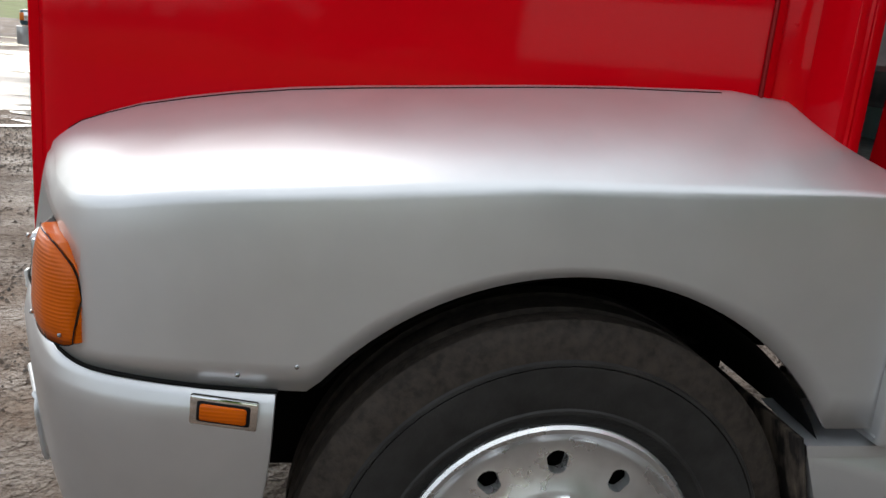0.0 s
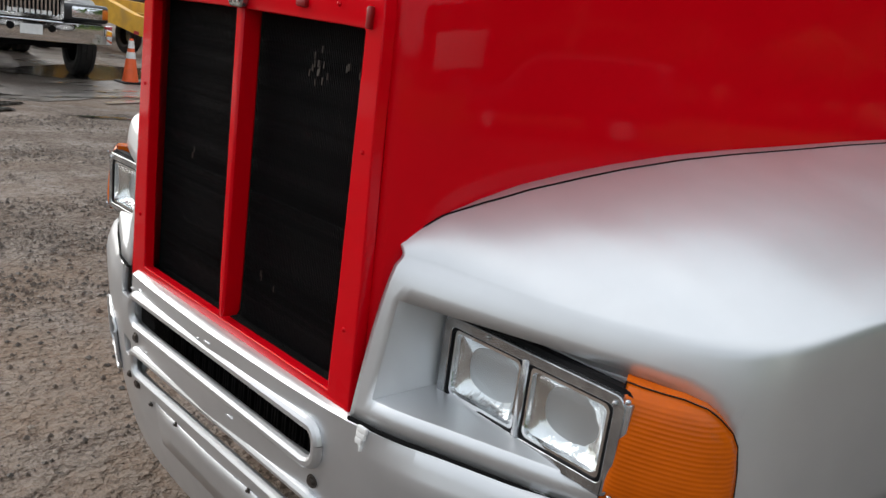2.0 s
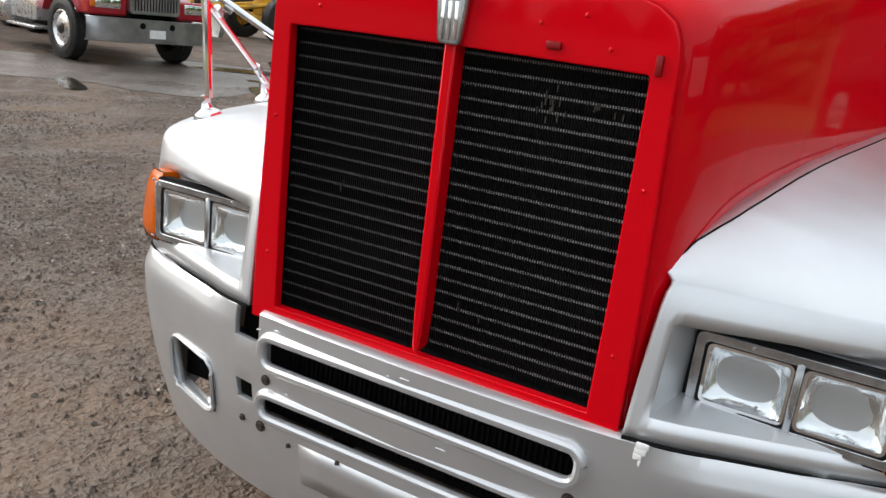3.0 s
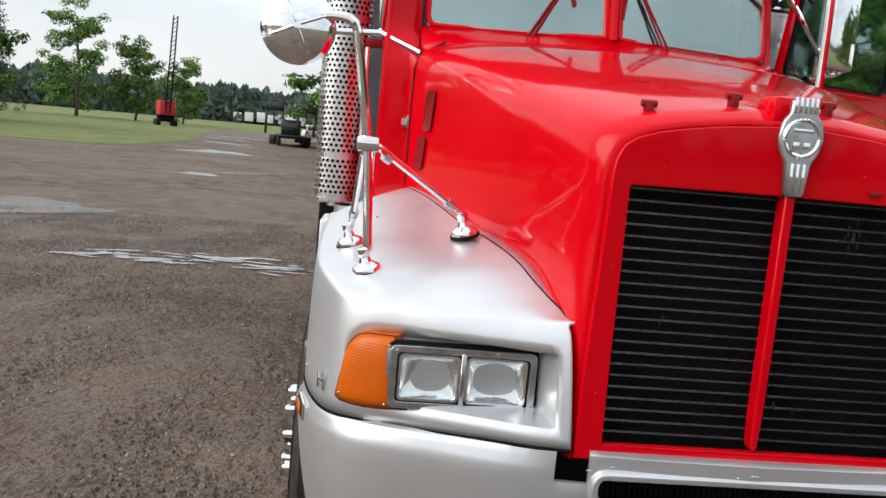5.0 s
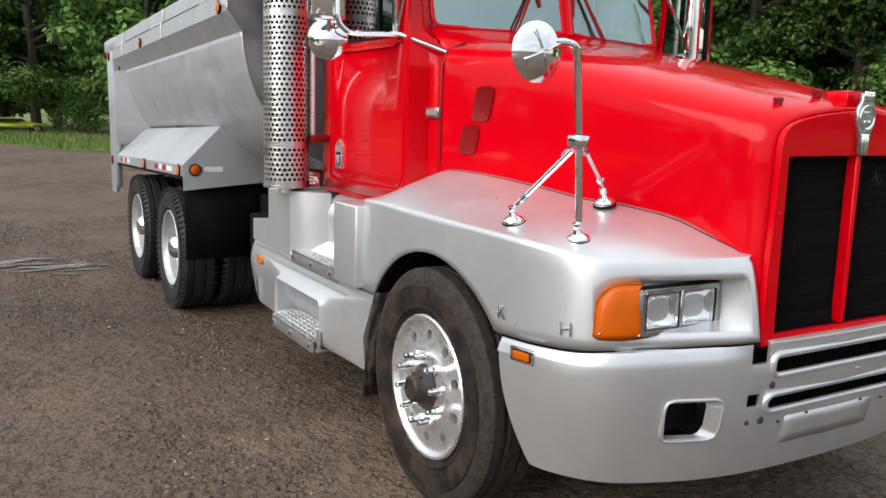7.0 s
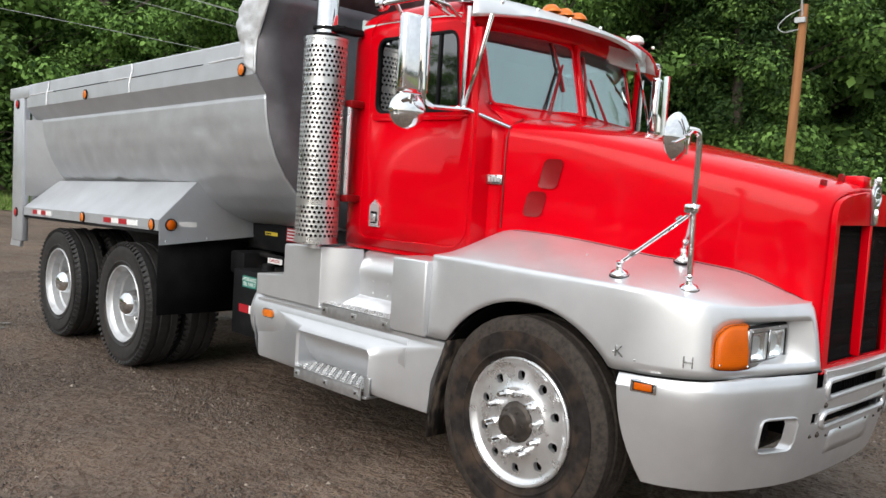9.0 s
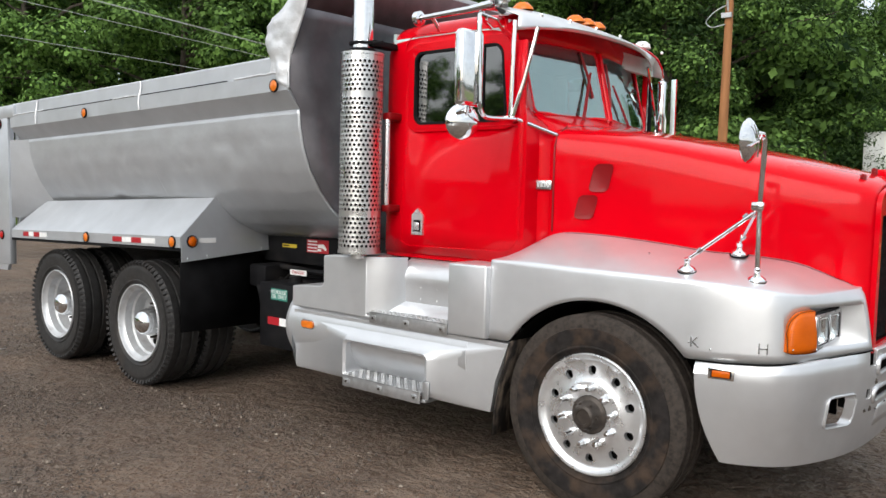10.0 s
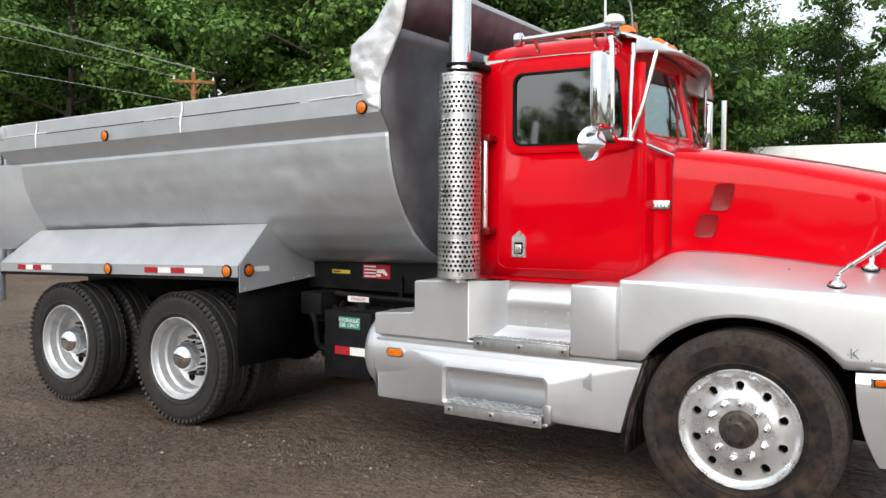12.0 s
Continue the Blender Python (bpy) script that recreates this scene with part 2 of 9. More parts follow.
def bent(points, rad=0.05, seg=5):
    """Points of a bar with rounded bends."""
    pts = [Vector(p) for p in points]
    out = [pts[0]]
    for a, b, c in zip(pts, pts[1:], pts[2:]):
        u, w = (a - b), (c - b)
        k = min(rad, u.length * 0.45, w.length * 0.45)
        p, q = b + u.normalized() * k, b + w.normalized() * k
        out += [(1 - t) ** 2 * p + 2 * t * (1 - t) * b + t * t * q for t in (i / seg for i in range(seg + 1))]
    return out + [pts[-1]]


def lathe(bm, prof, n=32, m=None, close=False):
    """Turns (radius, height) points round z, then places them by m."""
    rings = []
    for r, h in prof:
        if r < 1e-6:
            rings.append([bm.verts.new((0, 0, h))])
        else:
            rings.append([bm.verts.new((r * math.cos(t), r * math.sin(t), h)) for t in (2 * math.pi * k / n for k in range(n))])
    for a, b in zip(rings, rings[1:]):
        for k in range(n):
            j = (k + 1) % n
            if len(a) == 1 and len(b) == 1:
                continue
            if len(a) == 1:
                bm.faces.new((a[0], b[k], b[j]))
            elif len(b) == 1:
                bm.faces.new((a[k], a[j], b[0]))
            else:
                bm.faces.new((a[k], a[j], b[j], b[k]))
    vs = [v for r in rings for v in r]
    if m is not None:
        bmesh.ops.transform(bm, matrix=m, verts=vs)
    return vs


def sheet(bm, rows, skip=lambda i, j: False):
    """A grid of quads through rows of points."""
    g = [[bm.verts.new(p) for p in row] for row in rows]
    for i in range(len(g) - 1):
        for j in range(len(g[0]) - 1):
            if not skip(i, j):
                q = (g[i][j], g[i][j + 1], g[i + 1][j + 1], g[i + 1][j])
                if len({tuple(round(c, 6) for c in v.co) for v in q}) >= 3:
                    bm.faces.new(q)
    return g


def prism(bm, outline, a0, a1, axis="x"):
    """An outline in the two other axes, drawn out along one axis."""
    def at(p, a):
        return {"x": (a, p[0], p[1]), "y": (p[0], a, p[1]), "z": (p[0], p[1], a)}[axis]
    lo, hi = [bm.verts.new(at(p, a0)) for p in outline], [bm.verts.new(at(p, a1)) for p in outline]
    bm.faces.new(lo)
    bm.faces.new(hi[::-1])
    for k in range(len(lo)):
        j = (k + 1) % len(lo)
        bm.faces.new((lo[k], hi[k], hi[j], lo[j]))


def spline(keys, n):
    """Smooth values through keyed tuples."""
    out, last = [], len(keys) - 1
    for i in range(n):
        u = i / (n - 1) * last
        k = min(int(u), last - 1)
        t = u - k
        p = [keys[max(k - 1, 0)], keys[k], keys[k + 1], keys[min(k + 2, last)]]
        out.append(tuple(0.5 * (2 * b + (c - a) * t + (2 * a - 5 * b + 4 * c - d) * t * t + (3 * b - a - 3 * c + d) * t ** 3) for a, b, c, d in zip(*p)))
    return out


def lerp(keys, x):
    """Straight-line value between (x, value) keys."""
    if x <= keys[0][0]:
        return keys[0][1]
    for (a, u), (b, w) in zip(keys, keys[1:]):
        if x <= b:
            return u + (w - u) * (x - a) / (b - a)
    return keys[-1][1]


def rrect(w, h, r, n=4, cx=0.0, cz=0.0):
    """A rounded rectangle's outline."""
    pts = []
    for sx, sz, a0 in ((1, 1, 0), (-1, 1, 90), (-1, -1, 180), (1, -1, 270)):
        for k in range(n + 1):
            a = radians(a0 + 90 * k / n)
            pts.append((cx + sx * (w / 2 - r) + r * math.cos(a), cz + sz * (h / 2 - r) + r * math.sin(a)))
    return pts


def ring_frame(bm, outer, inner, a0, a1, axis="x"):
    """A flat frame between two outlines of equal count, with depth."""
    def at(p, a):
        return {"x": (a, p[0], p[1]), "y": (p[0], a, p[1]), "z": (p[0], p[1], a)}[axis]
    n = len(outer)
    o0, o1 = [bm.verts.new(at(p, a0)) for p in outer], [bm.verts.new(at(p, a1)) for p in outer]
    i0, i1 = [bm.verts.new(at(p, a0)) for p in inner], [bm.verts.new(at(p, a1)) for p in inner]
    for k in range(n):
        j = (k + 1) % n
        for a, b in ((o0, o1), (o1, i1), (i1, i0), (i0, o0)):
            bm.faces.new((a[k], a[j], b[j], b[k]))


AXLE_X = (-3.93, -5.31)


# ---- the dump truck: front axle at x = 0, nose towards +x, left side at +y ----
truck = thing("dump_truck", "red and silver three-axle dump truck parked on wet gravel", "truck")


def hood_y(x):
    return 0.785 - 0.2407 * (x + 0.3)


def hood():
    top = [(-0.46, 2.0), (0.0, 1.935), (0.4, 1.86), (0.75, 1.785), (0.95, 1.735), (1.05, 1.712), (1.09, 1.695)]
    crest = [(-0.46, 1.862), (-0.07, 1.814), (0.22, 1.756), (0.48, 1.685), (0.73, 1.632), (1.02, 1.565), (1.09, 1.545)]
    rows = []
    for x in (-0.46, -0.43, -0.25, -0.05, 0.15, 0.35, 0.55, 0.72, 0.85, 0.95, 1.01, 1.045, 1.07, 1.085):
        tuck = lerp([(0.95, 0.0), (1.045, 0.008), (1.085, 0.035)], x)
        ys, zt, zc = hood_y(x) - tuck, lerp(top, x) - tuck * 0.4, lerp(crest, x)
        h = zt - zc
        half = [(0.0, zt), (0.12, zt - 0.02 * h), (0.42 * ys, zt - 0.08 * h), (0.60 * ys, zt - 0.15 * h), (0.76 * ys, zt - 0.25 * h), (0.885 * ys, zt - 0.40 * h),
                (0.955 * ys, zt - 0.56 * h), (0.985 * ys, zt - 0.78 * h), (0.993 * ys, zc), (ys, zc - 0.08), (ys + 0.15 * tuck, 1.35), (ys + 0.35 * tuck, 1.16 if x < 0.8 else 1.12), (ys + 0.45 * tuck, 1.12 if x < 0.8 else 0.86)]
        rows.append([(x, -y, z) for y, z in half[::-1]] + [(x, y, z) for y, z in half[1:]])
    bm = bmesh.new()
    sheet(bm, rows)
    ob = solid(part("hood", bm, M_RED, truck, "glossy red sloping bonnet", sharp=50), 0.02)
    # emblem box and cab lamps' painted feet on the nose
    bm = bmesh.new()
    box(bm, 0.985, 1.075, -0.05, 0.05, 1.69, 1.748, 0.01)
    part("emblem_box", bm, M_RED, ob)
    for y, z in ((-0.318, 1.665), (-0.116, 1.70), (0.116, 1.70), (0.318, 1.665)):
        bm = bmesh.new()
        box(bm, 0.965, 1.035, y - 0.016, y + 0.016, z, z + 0.012, 0.004)
        box(bm, 0.985, 1.012, y - 0.011, y + 0.011, z + 0.008, z + 0.05, 0.006)
        tube(bm, [(1.0, y - 0.018, z + 0.042), (1.0, y + 0.018, z + 0.042)], 0.009, 8)
        part("hood_lamp_foot", bm, M_REDPL, ob, "small red-painted lamp foot")
    for s in (1, -1):
        # louvre opening in the rear of each side
        for z0, z1, dx in ((1.60, 1.750, 0.042), (1.452, 1.582, 0.0)) if s < 0 else ():
            bm = bmesh.new()
            out = rrect(0.105, z1 - z0, 0.028, 5, -0.235 + dx, (z0 + z1) / 2)
            out = [(px + 0.22 * (pz - 1.6), pz) for px, pz in out]
            front = [bm.verts.new((px, s * (hood_y(px) + 0.009), pz)) for px, pz in out]
            back = [bm.verts.new((px * 0.92 - 0.018, s * (hood_y(px) + 0.0055), 1.0 * (pz - (z0 + z1) / 2) * 0.84 + (z0 + z1) / 2)) for px, pz in out]
            n = len(out)
            for k in range(n):
                bm.faces.new((front[k], front[(k + 1) % n], back[(k + 1) % n], back[k]))
            bm.faces.new(back)
            part("side_vent", bm, M_REDPL, ob, "dark red recessed vent")
        # the seam where hood meets cowl
        bm = bmesh.new()
        tube(bm, [(-0.438, s * 0.822, z) for z in (1.38, 1.6, 1.84)] + [(-0.438, s * 0.80, 1.90), (-0.438, s * 0.70, 1.96)], 0.0055, 6)
        part("hood_gap", bm, M_REDPL, ob)
        bm = bmesh.new()
        box(bm, -0.60, -0.575, s * 0.86 - 0.02, s * 0.86 + 0.02, 1.255, 1.31, 0.006)
        tube(bm, [(-0.59, s * 0.90, 1.25), (-0.59, s * 0.90, 1.33)], 0.014, 8)
        part("hood_latch", bm, M_BLACK, ob, "black rubber bonnet latch")


def grille():
    g = new("grille")
    g.parent = truck
    x0, x1 = 1.083, 1.108
    # the surround follows the bonnet's own outline
    edge = [(0.431, 0.872, 0.367, 0.908), (0.428, 1.12, 0.370, 1.12), (0.420, 1.35, 0.371, 1.35), (0.4166, 1.467, 0.372, 1.467), (0.4145, 1.547, 0.372, 1.514), (0.409, 1.577, 0.368, 1.518),
            (0.396, 1.605, 0.360, 1.518), (0.367, 1.626, 0.345, 1.518), (0.315, 1.643, 0.30, 1.519), (0.25, 1.655, 0.25, 1.519), (0.175, 1.666, 0.175, 1.520), (0.0, 1.681, 0.0, 1.521)]
    outer = [(p[0], p[1]) for p in edge] + [(-p[0], p[1]) for p in edge[-2::-1]]
    inner = [(p[2], p[3]) for p in edge] + [(-p[2], p[3]) for p in edge[-2::-1]]
    bm = bmesh.new()
    ring_frame(bm, outer, inner, x0, x1)
    ob = part("grille_frame", bm, M_RED, g, "red-painted metal surround")
    b = ob.modifiers.new("edge", "BEVEL")
    b.width, b.segments, b.limit_method = 0.006, 2, "ANGLE"
    for y, z in [(yy, 0.93 + 0.1 * k) for k in (1, 4) for yy in (-0.395, 0.397)] + [(-0.3, 1.56), (0.17, 1.58), (0.3, 1.55), (0.25, 1.60)]:
        bm = bmesh.new()
        bmesh.ops.create_uvsphere(bm, u_segments=8, v_segments=5, radius=0.0045, matrix=Matrix.Translation((x1, y, z)))
        part("frame_screw", bm, M_RED, ob)
    for y, z, w, h in ((0.20, 1.545, 0.028, 0.014), (0.385, 1.535, 0.012, 0.034)):
        bm = bmesh.new()
        box(bm, x1 - 0.002, x1 + 0.008, y - w / 2, y + w / 2, z - h / 2, z + h / 2, 0.003)
        part("grille_clip", bm, M_REDPL, ob, "bent red clip")
    bm = bmesh.new()
    box(bm, 1.03, 1.055, -0.40, 0.40, 0.86, 1.56)
    part("radiator_core", bm, M_GRILLE, g, "black finned radiator core")
    rows = 22
    for k in range(rows):
        z = 0.925 + (1.51 - 0.925) * k / (rows - 1)
        bm = bmesh.new()
        box(bm, 1.052, 1.058, -0.385, 0.385, z - 0.0026, z + 0.0026)
        part("radiator_tube", bm, M_TUBE, g)
    fin = None
    for k in range(150):
        y = -0.385 + 0.77 * k / 149
        if fin is None:
            bm = bmesh.new()
            box(bm, 1.056, 1.0616, -0.0006, 0.0006, 0.905, 1.525)
            fin = part("radiator_fin", bm, M_GRILLE, g)
            fin.location.y = y
        else:
            f2 = fin.copy()
            scene.collection.objects.link(f2)
            f2.location.y = y
    # bent patches in the fins
    bm = bmesh.new()
    rng = random.Random(4)
    for cy, cz, n in ((0.19, 1.44, 14), (0.29, 1.45, 5), (0.08, 1.02, 3), (-0.25, 1.20, 2)):
        for _ in range(n):
            y, z = cy + rng.gauss(0, 0.02), cz + rng.gauss(0, 0.014)
            box(bm, 1.058, 1.0625, y - 0.0012, y + 0.0012, z - 0.006, z + 0.006)
    tagged(part("bent_fin_edge", bm, M_HUB, g, "bent fin edges"), kind="stuff")
    bm = bmesh.new()
    prism(bm, [(-0.0125, 1.525), (0.0125, 1.525), (0.0115, 1.0), (0.008, 0.925), (0.0, 0.91), (-0.008, 0.925), (-0.0115, 1.0)], 1.07, 1.113)
    ob = part("centre_bar", bm, M_RED, g)
    b = ob.modifiers.new("edge", "BEVEL")
    b.width, b.segments, b.limit_method = 0.005, 2, "ANGLE"


def emblem():
    bm = bmesh.new()
    stem = [(-0.024, 1.528), (-0.018, 1.522), (0.018, 1.522), (0.024, 1.528), (0.031, 1.60), (0.045, 1.622), (0.053, 1.655), (0.046, 1.69), (0.032, 1.708), (0.031, 1.738),
            (-0.031, 1.738), (-0.032, 1.708), (-0.046, 1.69), (-0.053, 1.655), (-0.045, 1.622), (-0.031, 1.60)]
    prism(bm, stem, 1.108, 1.124)
    ob = part("nose_emblem", bm, M_BEZEL, truck, "tarnished chrome nose emblem")
    b = ob.modifiers.new("edge", "BEVEL")
    b.width, b.segments, b.limit_method = 0.004, 2, "ANGLE"
    for y in (-0.014, 0.0, 0.014):
        bm = bmesh.new()
        box(bm, 1.122, 1.1275, y - 0.0035, y + 0.0035, 1.53, 1.598, 0.0015)
        part("emblem_rib", bm, M_CHROME, ob)
    for k in range(5):
        y = -0.024 + 0.012 * k
        bm = bmesh.new()
        box(bm, 1.122, 1.127, y - 0.0035, y + 0.0035, 1.71, 1.745, 0.0015)
        part("emblem_rib", bm, M_CHROME, ob)
    bm = bmesh.new()
    lathe(bm, [(0.036, 0.0), (0.041, 0.004), (0.045, 0.0)], 28, Matrix.Translation((1.124, 0, 1.655)) @ pose(0, 0, 0, 0, 90, 0))
    part("emblem_ring", bm, M_CHROME, ob)
    bm = bmesh.new()
    for y0, z0, y1, z1 in ((-0.022, 1.668, 0.022, 1.676), (-0.02, 1.646, -0.005, 1.63), (0.02, 1.646, 0.005, 1.63)):
        box(bm, 1.1235, 1.1275, min(y0, y1), max(y0, y1), min(z0, z1), max(z0, z1), 0.001)
    part("emblem_relief", bm, M_CHROME, ob)


# fender stations: top edge (x, y, z), inner edge (x, y, z), lower edge (x, y), opening top and bottom
FENDER = [
    (-0.625, 1.118, 1.222, -0.60, 0.83, 1.235, -0.625, 1.128), (-0.50, 1.118, 1.220, -0.50, 0.83, 1.325, -0.50, 1.128),
    (-0.38, 1.118, 1.218, -0.38, 0.81, 1.372, -0.38, 1.128), (-0.20, 1.116, 1.215, -0.20, 0.764, 1.373, -0.20, 1.126),
    (0.00, 1.112, 1.213, 0.00, 0.716, 1.358, 0.00, 1.122), (0.20, 1.107, 1.211, 0.20, 0.668, 1.336, 0.20, 1.118),
    (0.38, 1.100, 1.208, 0.38, 0.624, 1.313, 0.38, 1.112), (0.53, 1.089, 1.203, 0.53, 0.588, 1.308, 0.53, 1.102),
    (0.65, 1.070, 1.197, 0.65, 0.559, 1.297, 0.66, 1.082), (0.755, 1.040, 1.188, 0.74, 0.538, 1.286, 0.775, 1.052),
    (0.840, 1.000, 1.177, 0.81, 0.521, 1.270, 0.862, 1.012), (0.898, 0.938, 1.167, 0.86, 0.510, 1.252, 0.920, 0.945),
    (0.940, 0.842, 1.163, 0.91, 0.498, 1.232, 0.968, 0.845), (0.978, 0.732, 1.164, 0.95, 0.488, 1.214, 1.012, 0.735),
    (1.010, 0.612, 1.169, 0.99, 0.478, 1.198, 1.058, 0.615), (1.034, 0.525, 1.175, 1.02, 0.471, 1.183, 1.093, 0.525), (1.056, 0.462, 1.177, 1.05, 0.448, 1.181, 1.112, 0.440)]
LEFT_SEAM = [(-0.62, 1.33), (-0.5, 1.42), (-0.38, 1.432), (-0.14, 1.420), (0.03, 1.406), (0.2, 1.389), (0.39, 1.371), (0.52, 1.356), (0.65, 1.335), (0.745, 1.316), (0.847, 1.292), (0.925, 1.265), (0.985, 1.239), (1.037, 1.202), (1.05, 1.19)]
# wheel arch circle (x, z, radius), rear height and front lower edge of each fender
ARCH = {-1: (0.02, 0.45, 0.615, 0.795), 1: (0.0, 0.503, 0.607, 0.82)}
FENDER_FRONT = {-1: [(0.40, 0.850), (0.66, 0.852), (0.80, 0.860), (0.90, 0.868), (1.0, 0.878), (1.12, 0.892)],
                1: [(0.40, 0.881), (0.66, 0.881), (0.80, 0.884), (0.90, 0.886), (1.0, 0.884), (1.12, 0.892)]}


def fender_low(x, s):
    ax, az, ar, rear = ARCH[s]
    return max(az + math.sqrt(max(0.0, ar ** 2 - (x - ax) ** 2)), rear if x < ax else lerp(FENDER_FRONT[s], x))


def fender(s):
    n = 97
    st = spline(FENDER, n)
    first = 63
    rows, holes = [], []
    for i, (cx, cy, cz, ix, iy, iz, lx, ly) in enumerate(st):
        if s > 0:
            cz += lerp([(-0.5, 0.024), (0.0, 0.016), (0.4, 0.010), (0.7, 0.011), (0.95, 0.0)], cx)
            iz = lerp(LEFT_SEAM, ix) - 0.04 * min(1.0, max(0.0, (0.80 - cx) / 0.7))
        I, C = Vector((ix, iy - 0.012, iz + 0.004)), Vector((cx, cy, cz))
        K = I.lerp(C, 0.66)
        K.z = I.z + 0.42 * (C.z - I.z) + 0.004
        zb = low_edge = fender_low(lx, s)
        if s > 0:
            for _ in range(4):
                zb = low_edge - 0.04 * min(1.0, max(0.0, (0.80 - cx) / 0.7)) * min(1.0, max(0.0, (zb - 0.84) / 0.16))
        pts = [(1 - t) ** 2 * I + 2 * t * (1 - t) * K + t * t * C for t in (0, 0.06, 0.16, 0.28, 0.42, 0.56, 0.70, 0.84, 0.95, 0.985)]
        L = Vector((lx, ly, zb))

        def wall(z):
            f = (C.z - z) / (C.z - zb)
            return Vector((cx + (lx - cx) * f ** 0.6, cy + (ly - cy) * f ** 0.6, z))
        q = (i - first) / (n - 1 - first)
        ot = min(1.106, lerp([(0, 1.03), (0.06, 1.07), (0.13, 1.095), (0.25, 1.104), (1, 1.112)], q)) if q >= 0 else 1.03
        ob_ = lerp([(0, 0.945), (0.08, 0.928), (1, 0.936)], q)
        out = (wall(C.z - 0.02) - C).normalized()
        pts += [C + Vector((0, 0, -0.003)) + (wall(C.z - 0.015) - C) * 0.22, wall(C.z - 0.018)]
        pts += [wall(C.z - 0.018 + (ot - C.z + 0.018) * t) for t in (0.5, 1.0)]
        pts += [wall(ot + (ob_ - ot) * t) for t in (0.33, 0.66, 1.0)]
        pts += [wall(ob_ + (zb - ob_) * t) for t in (0.5, 1.0)] if zb < ob_ else [wall(max(zb, ob_ + (zb - ob_) * t)) for t in (0.5, 1.0)]
        # over the wheel arch the wall simply ends at the arch
        even = min(1.0, max(0.0, (first - i) / 14)) if zb < ob_ else 1.0
        zz = [C.z - 0.018 + (zb - C.z + 0.018) * k / 7 for k in range(8)]
        pts = pts[:11] + [wall(p.z + (z - p.z) * even) for p, z in zip(pts[11:], zz)]
        # the left fender sits a little higher towards the cab
        if s > 0:
            lift = 0.04 * min(1.0, max(0.0, (0.80 - cx) / 0.7))
            pts = [p + Vector((0, 0, lift * min(1.0, max(0.0, (p.z - 0.84) / 0.16)))) for p in pts]
        rows.append([(p.x, s * p.y, p.z) for p in pts])
        holes.append((pts[13], pts[16]))
    last = n - 4
    bm = bmesh.new()
    sheet(bm, rows, lambda i, j: first <= i < last and 13 <= j < 16)
    # rear end, against the step box
    ob = solid(part("fender", bm, M_SILVER, truck, "silver-painted sweeping front fender", sharp=42), 0.012)
    # thin dark joint above the bumper
    bm = bmesh.new()
    low = [r[-1] for r, q in zip(rows, st) if q[6] >= 0.53]
    tube(bm, [(x + 0.001, y, z - 0.002) for x, y, z in low], 0.0042, 6)
    part("bumper_joint", bm, M_DARK, ob)
    # shadowed joint between fender and bonnet
    bm = bmesh.new()
    tube(bm, [(r[1][0], r[1][1] - s * 0.004, r[1][2] + 0.001) for r, q in zip(rows, st) if -0.36 < q[3] < 1.04], 0.002, 6)
    part("bonnet_joint", bm, M_DARK, ob)
    # the recess that holds the headlamps
    bm = bmesh.new()
    back = lambda p, z: (min(p.x - 0.012, 0.958), s * (p.y - 0.006), z)
    hs = holes[first:last + 1]
    g = [[(t.x, s * t.y, t.z), back(t, t.z - 0.014), back(b, b.z + 0.016), (b.x, s * b.y, b.z)] for t, b in hs]
    sheet(bm, g)
    t, b = hs[-1]
    sheet(bm, [[(t.x, s * t.y, t.z), (b.x, s * b.y, b.z)], [(0.958, s * (t.y + 0.03), t.z - 0.014), (0.958, s * (b.y + 0.03), b.z + 0.016)]])
    part("lamp_recess", bm, M_SILVER, ob, sharp=30)
    # wheel well: its shade is put into near-black lining sheets
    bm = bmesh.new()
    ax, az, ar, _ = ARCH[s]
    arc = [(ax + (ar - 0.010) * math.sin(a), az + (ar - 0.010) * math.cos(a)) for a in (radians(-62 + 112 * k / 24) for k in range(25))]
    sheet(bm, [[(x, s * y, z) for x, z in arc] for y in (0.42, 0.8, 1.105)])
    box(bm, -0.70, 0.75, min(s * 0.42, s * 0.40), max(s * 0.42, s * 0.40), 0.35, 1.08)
    part("wheel_well", bm, M_DARK, ob, "near-black liner standing in for wheel well shade")
    for x, z, r in ((0.60, 0.905, 0.005), (0.50, 0.925, 0.005), (0.20, 1.305, 0.005)):
        bm = bmesh.new()
        y = {0.60: 1.094, 0.50: 1.102, 0.20: 0.925}[x]
        bmesh.ops.create_uvsphere(bm, u_segments=8, v_segments=5, radius=r, matrix=Matrix.Translation((x, s * y, z)))
        part("fender_screw", bm, M_BEZEL, ob)
    # two raised letters on the right flank
    if s < 0:
        for letter, x, y, turn in (("K", 0.528, 1.106, 6), ("H", 0.815, 1.042, 28)):
            cu = bpy.data.curves.new("letter", "FONT")
            cu.body, cu.align_x, cu.align_y, cu.size, cu.extrude, cu.offset = letter, "CENTER", "CENTER", 0.072, 0.002, -0.001
            cu.materials.append(M_BEZEL)
            tx = new("letter", cu)
            tx.matrix_world = Matrix.Translation((x, -y, 0.928)) @ pose(0, 0, 0, 90, 0, turn)
            tx.parent = ob
            tx["label"] = "scraped metal letter"


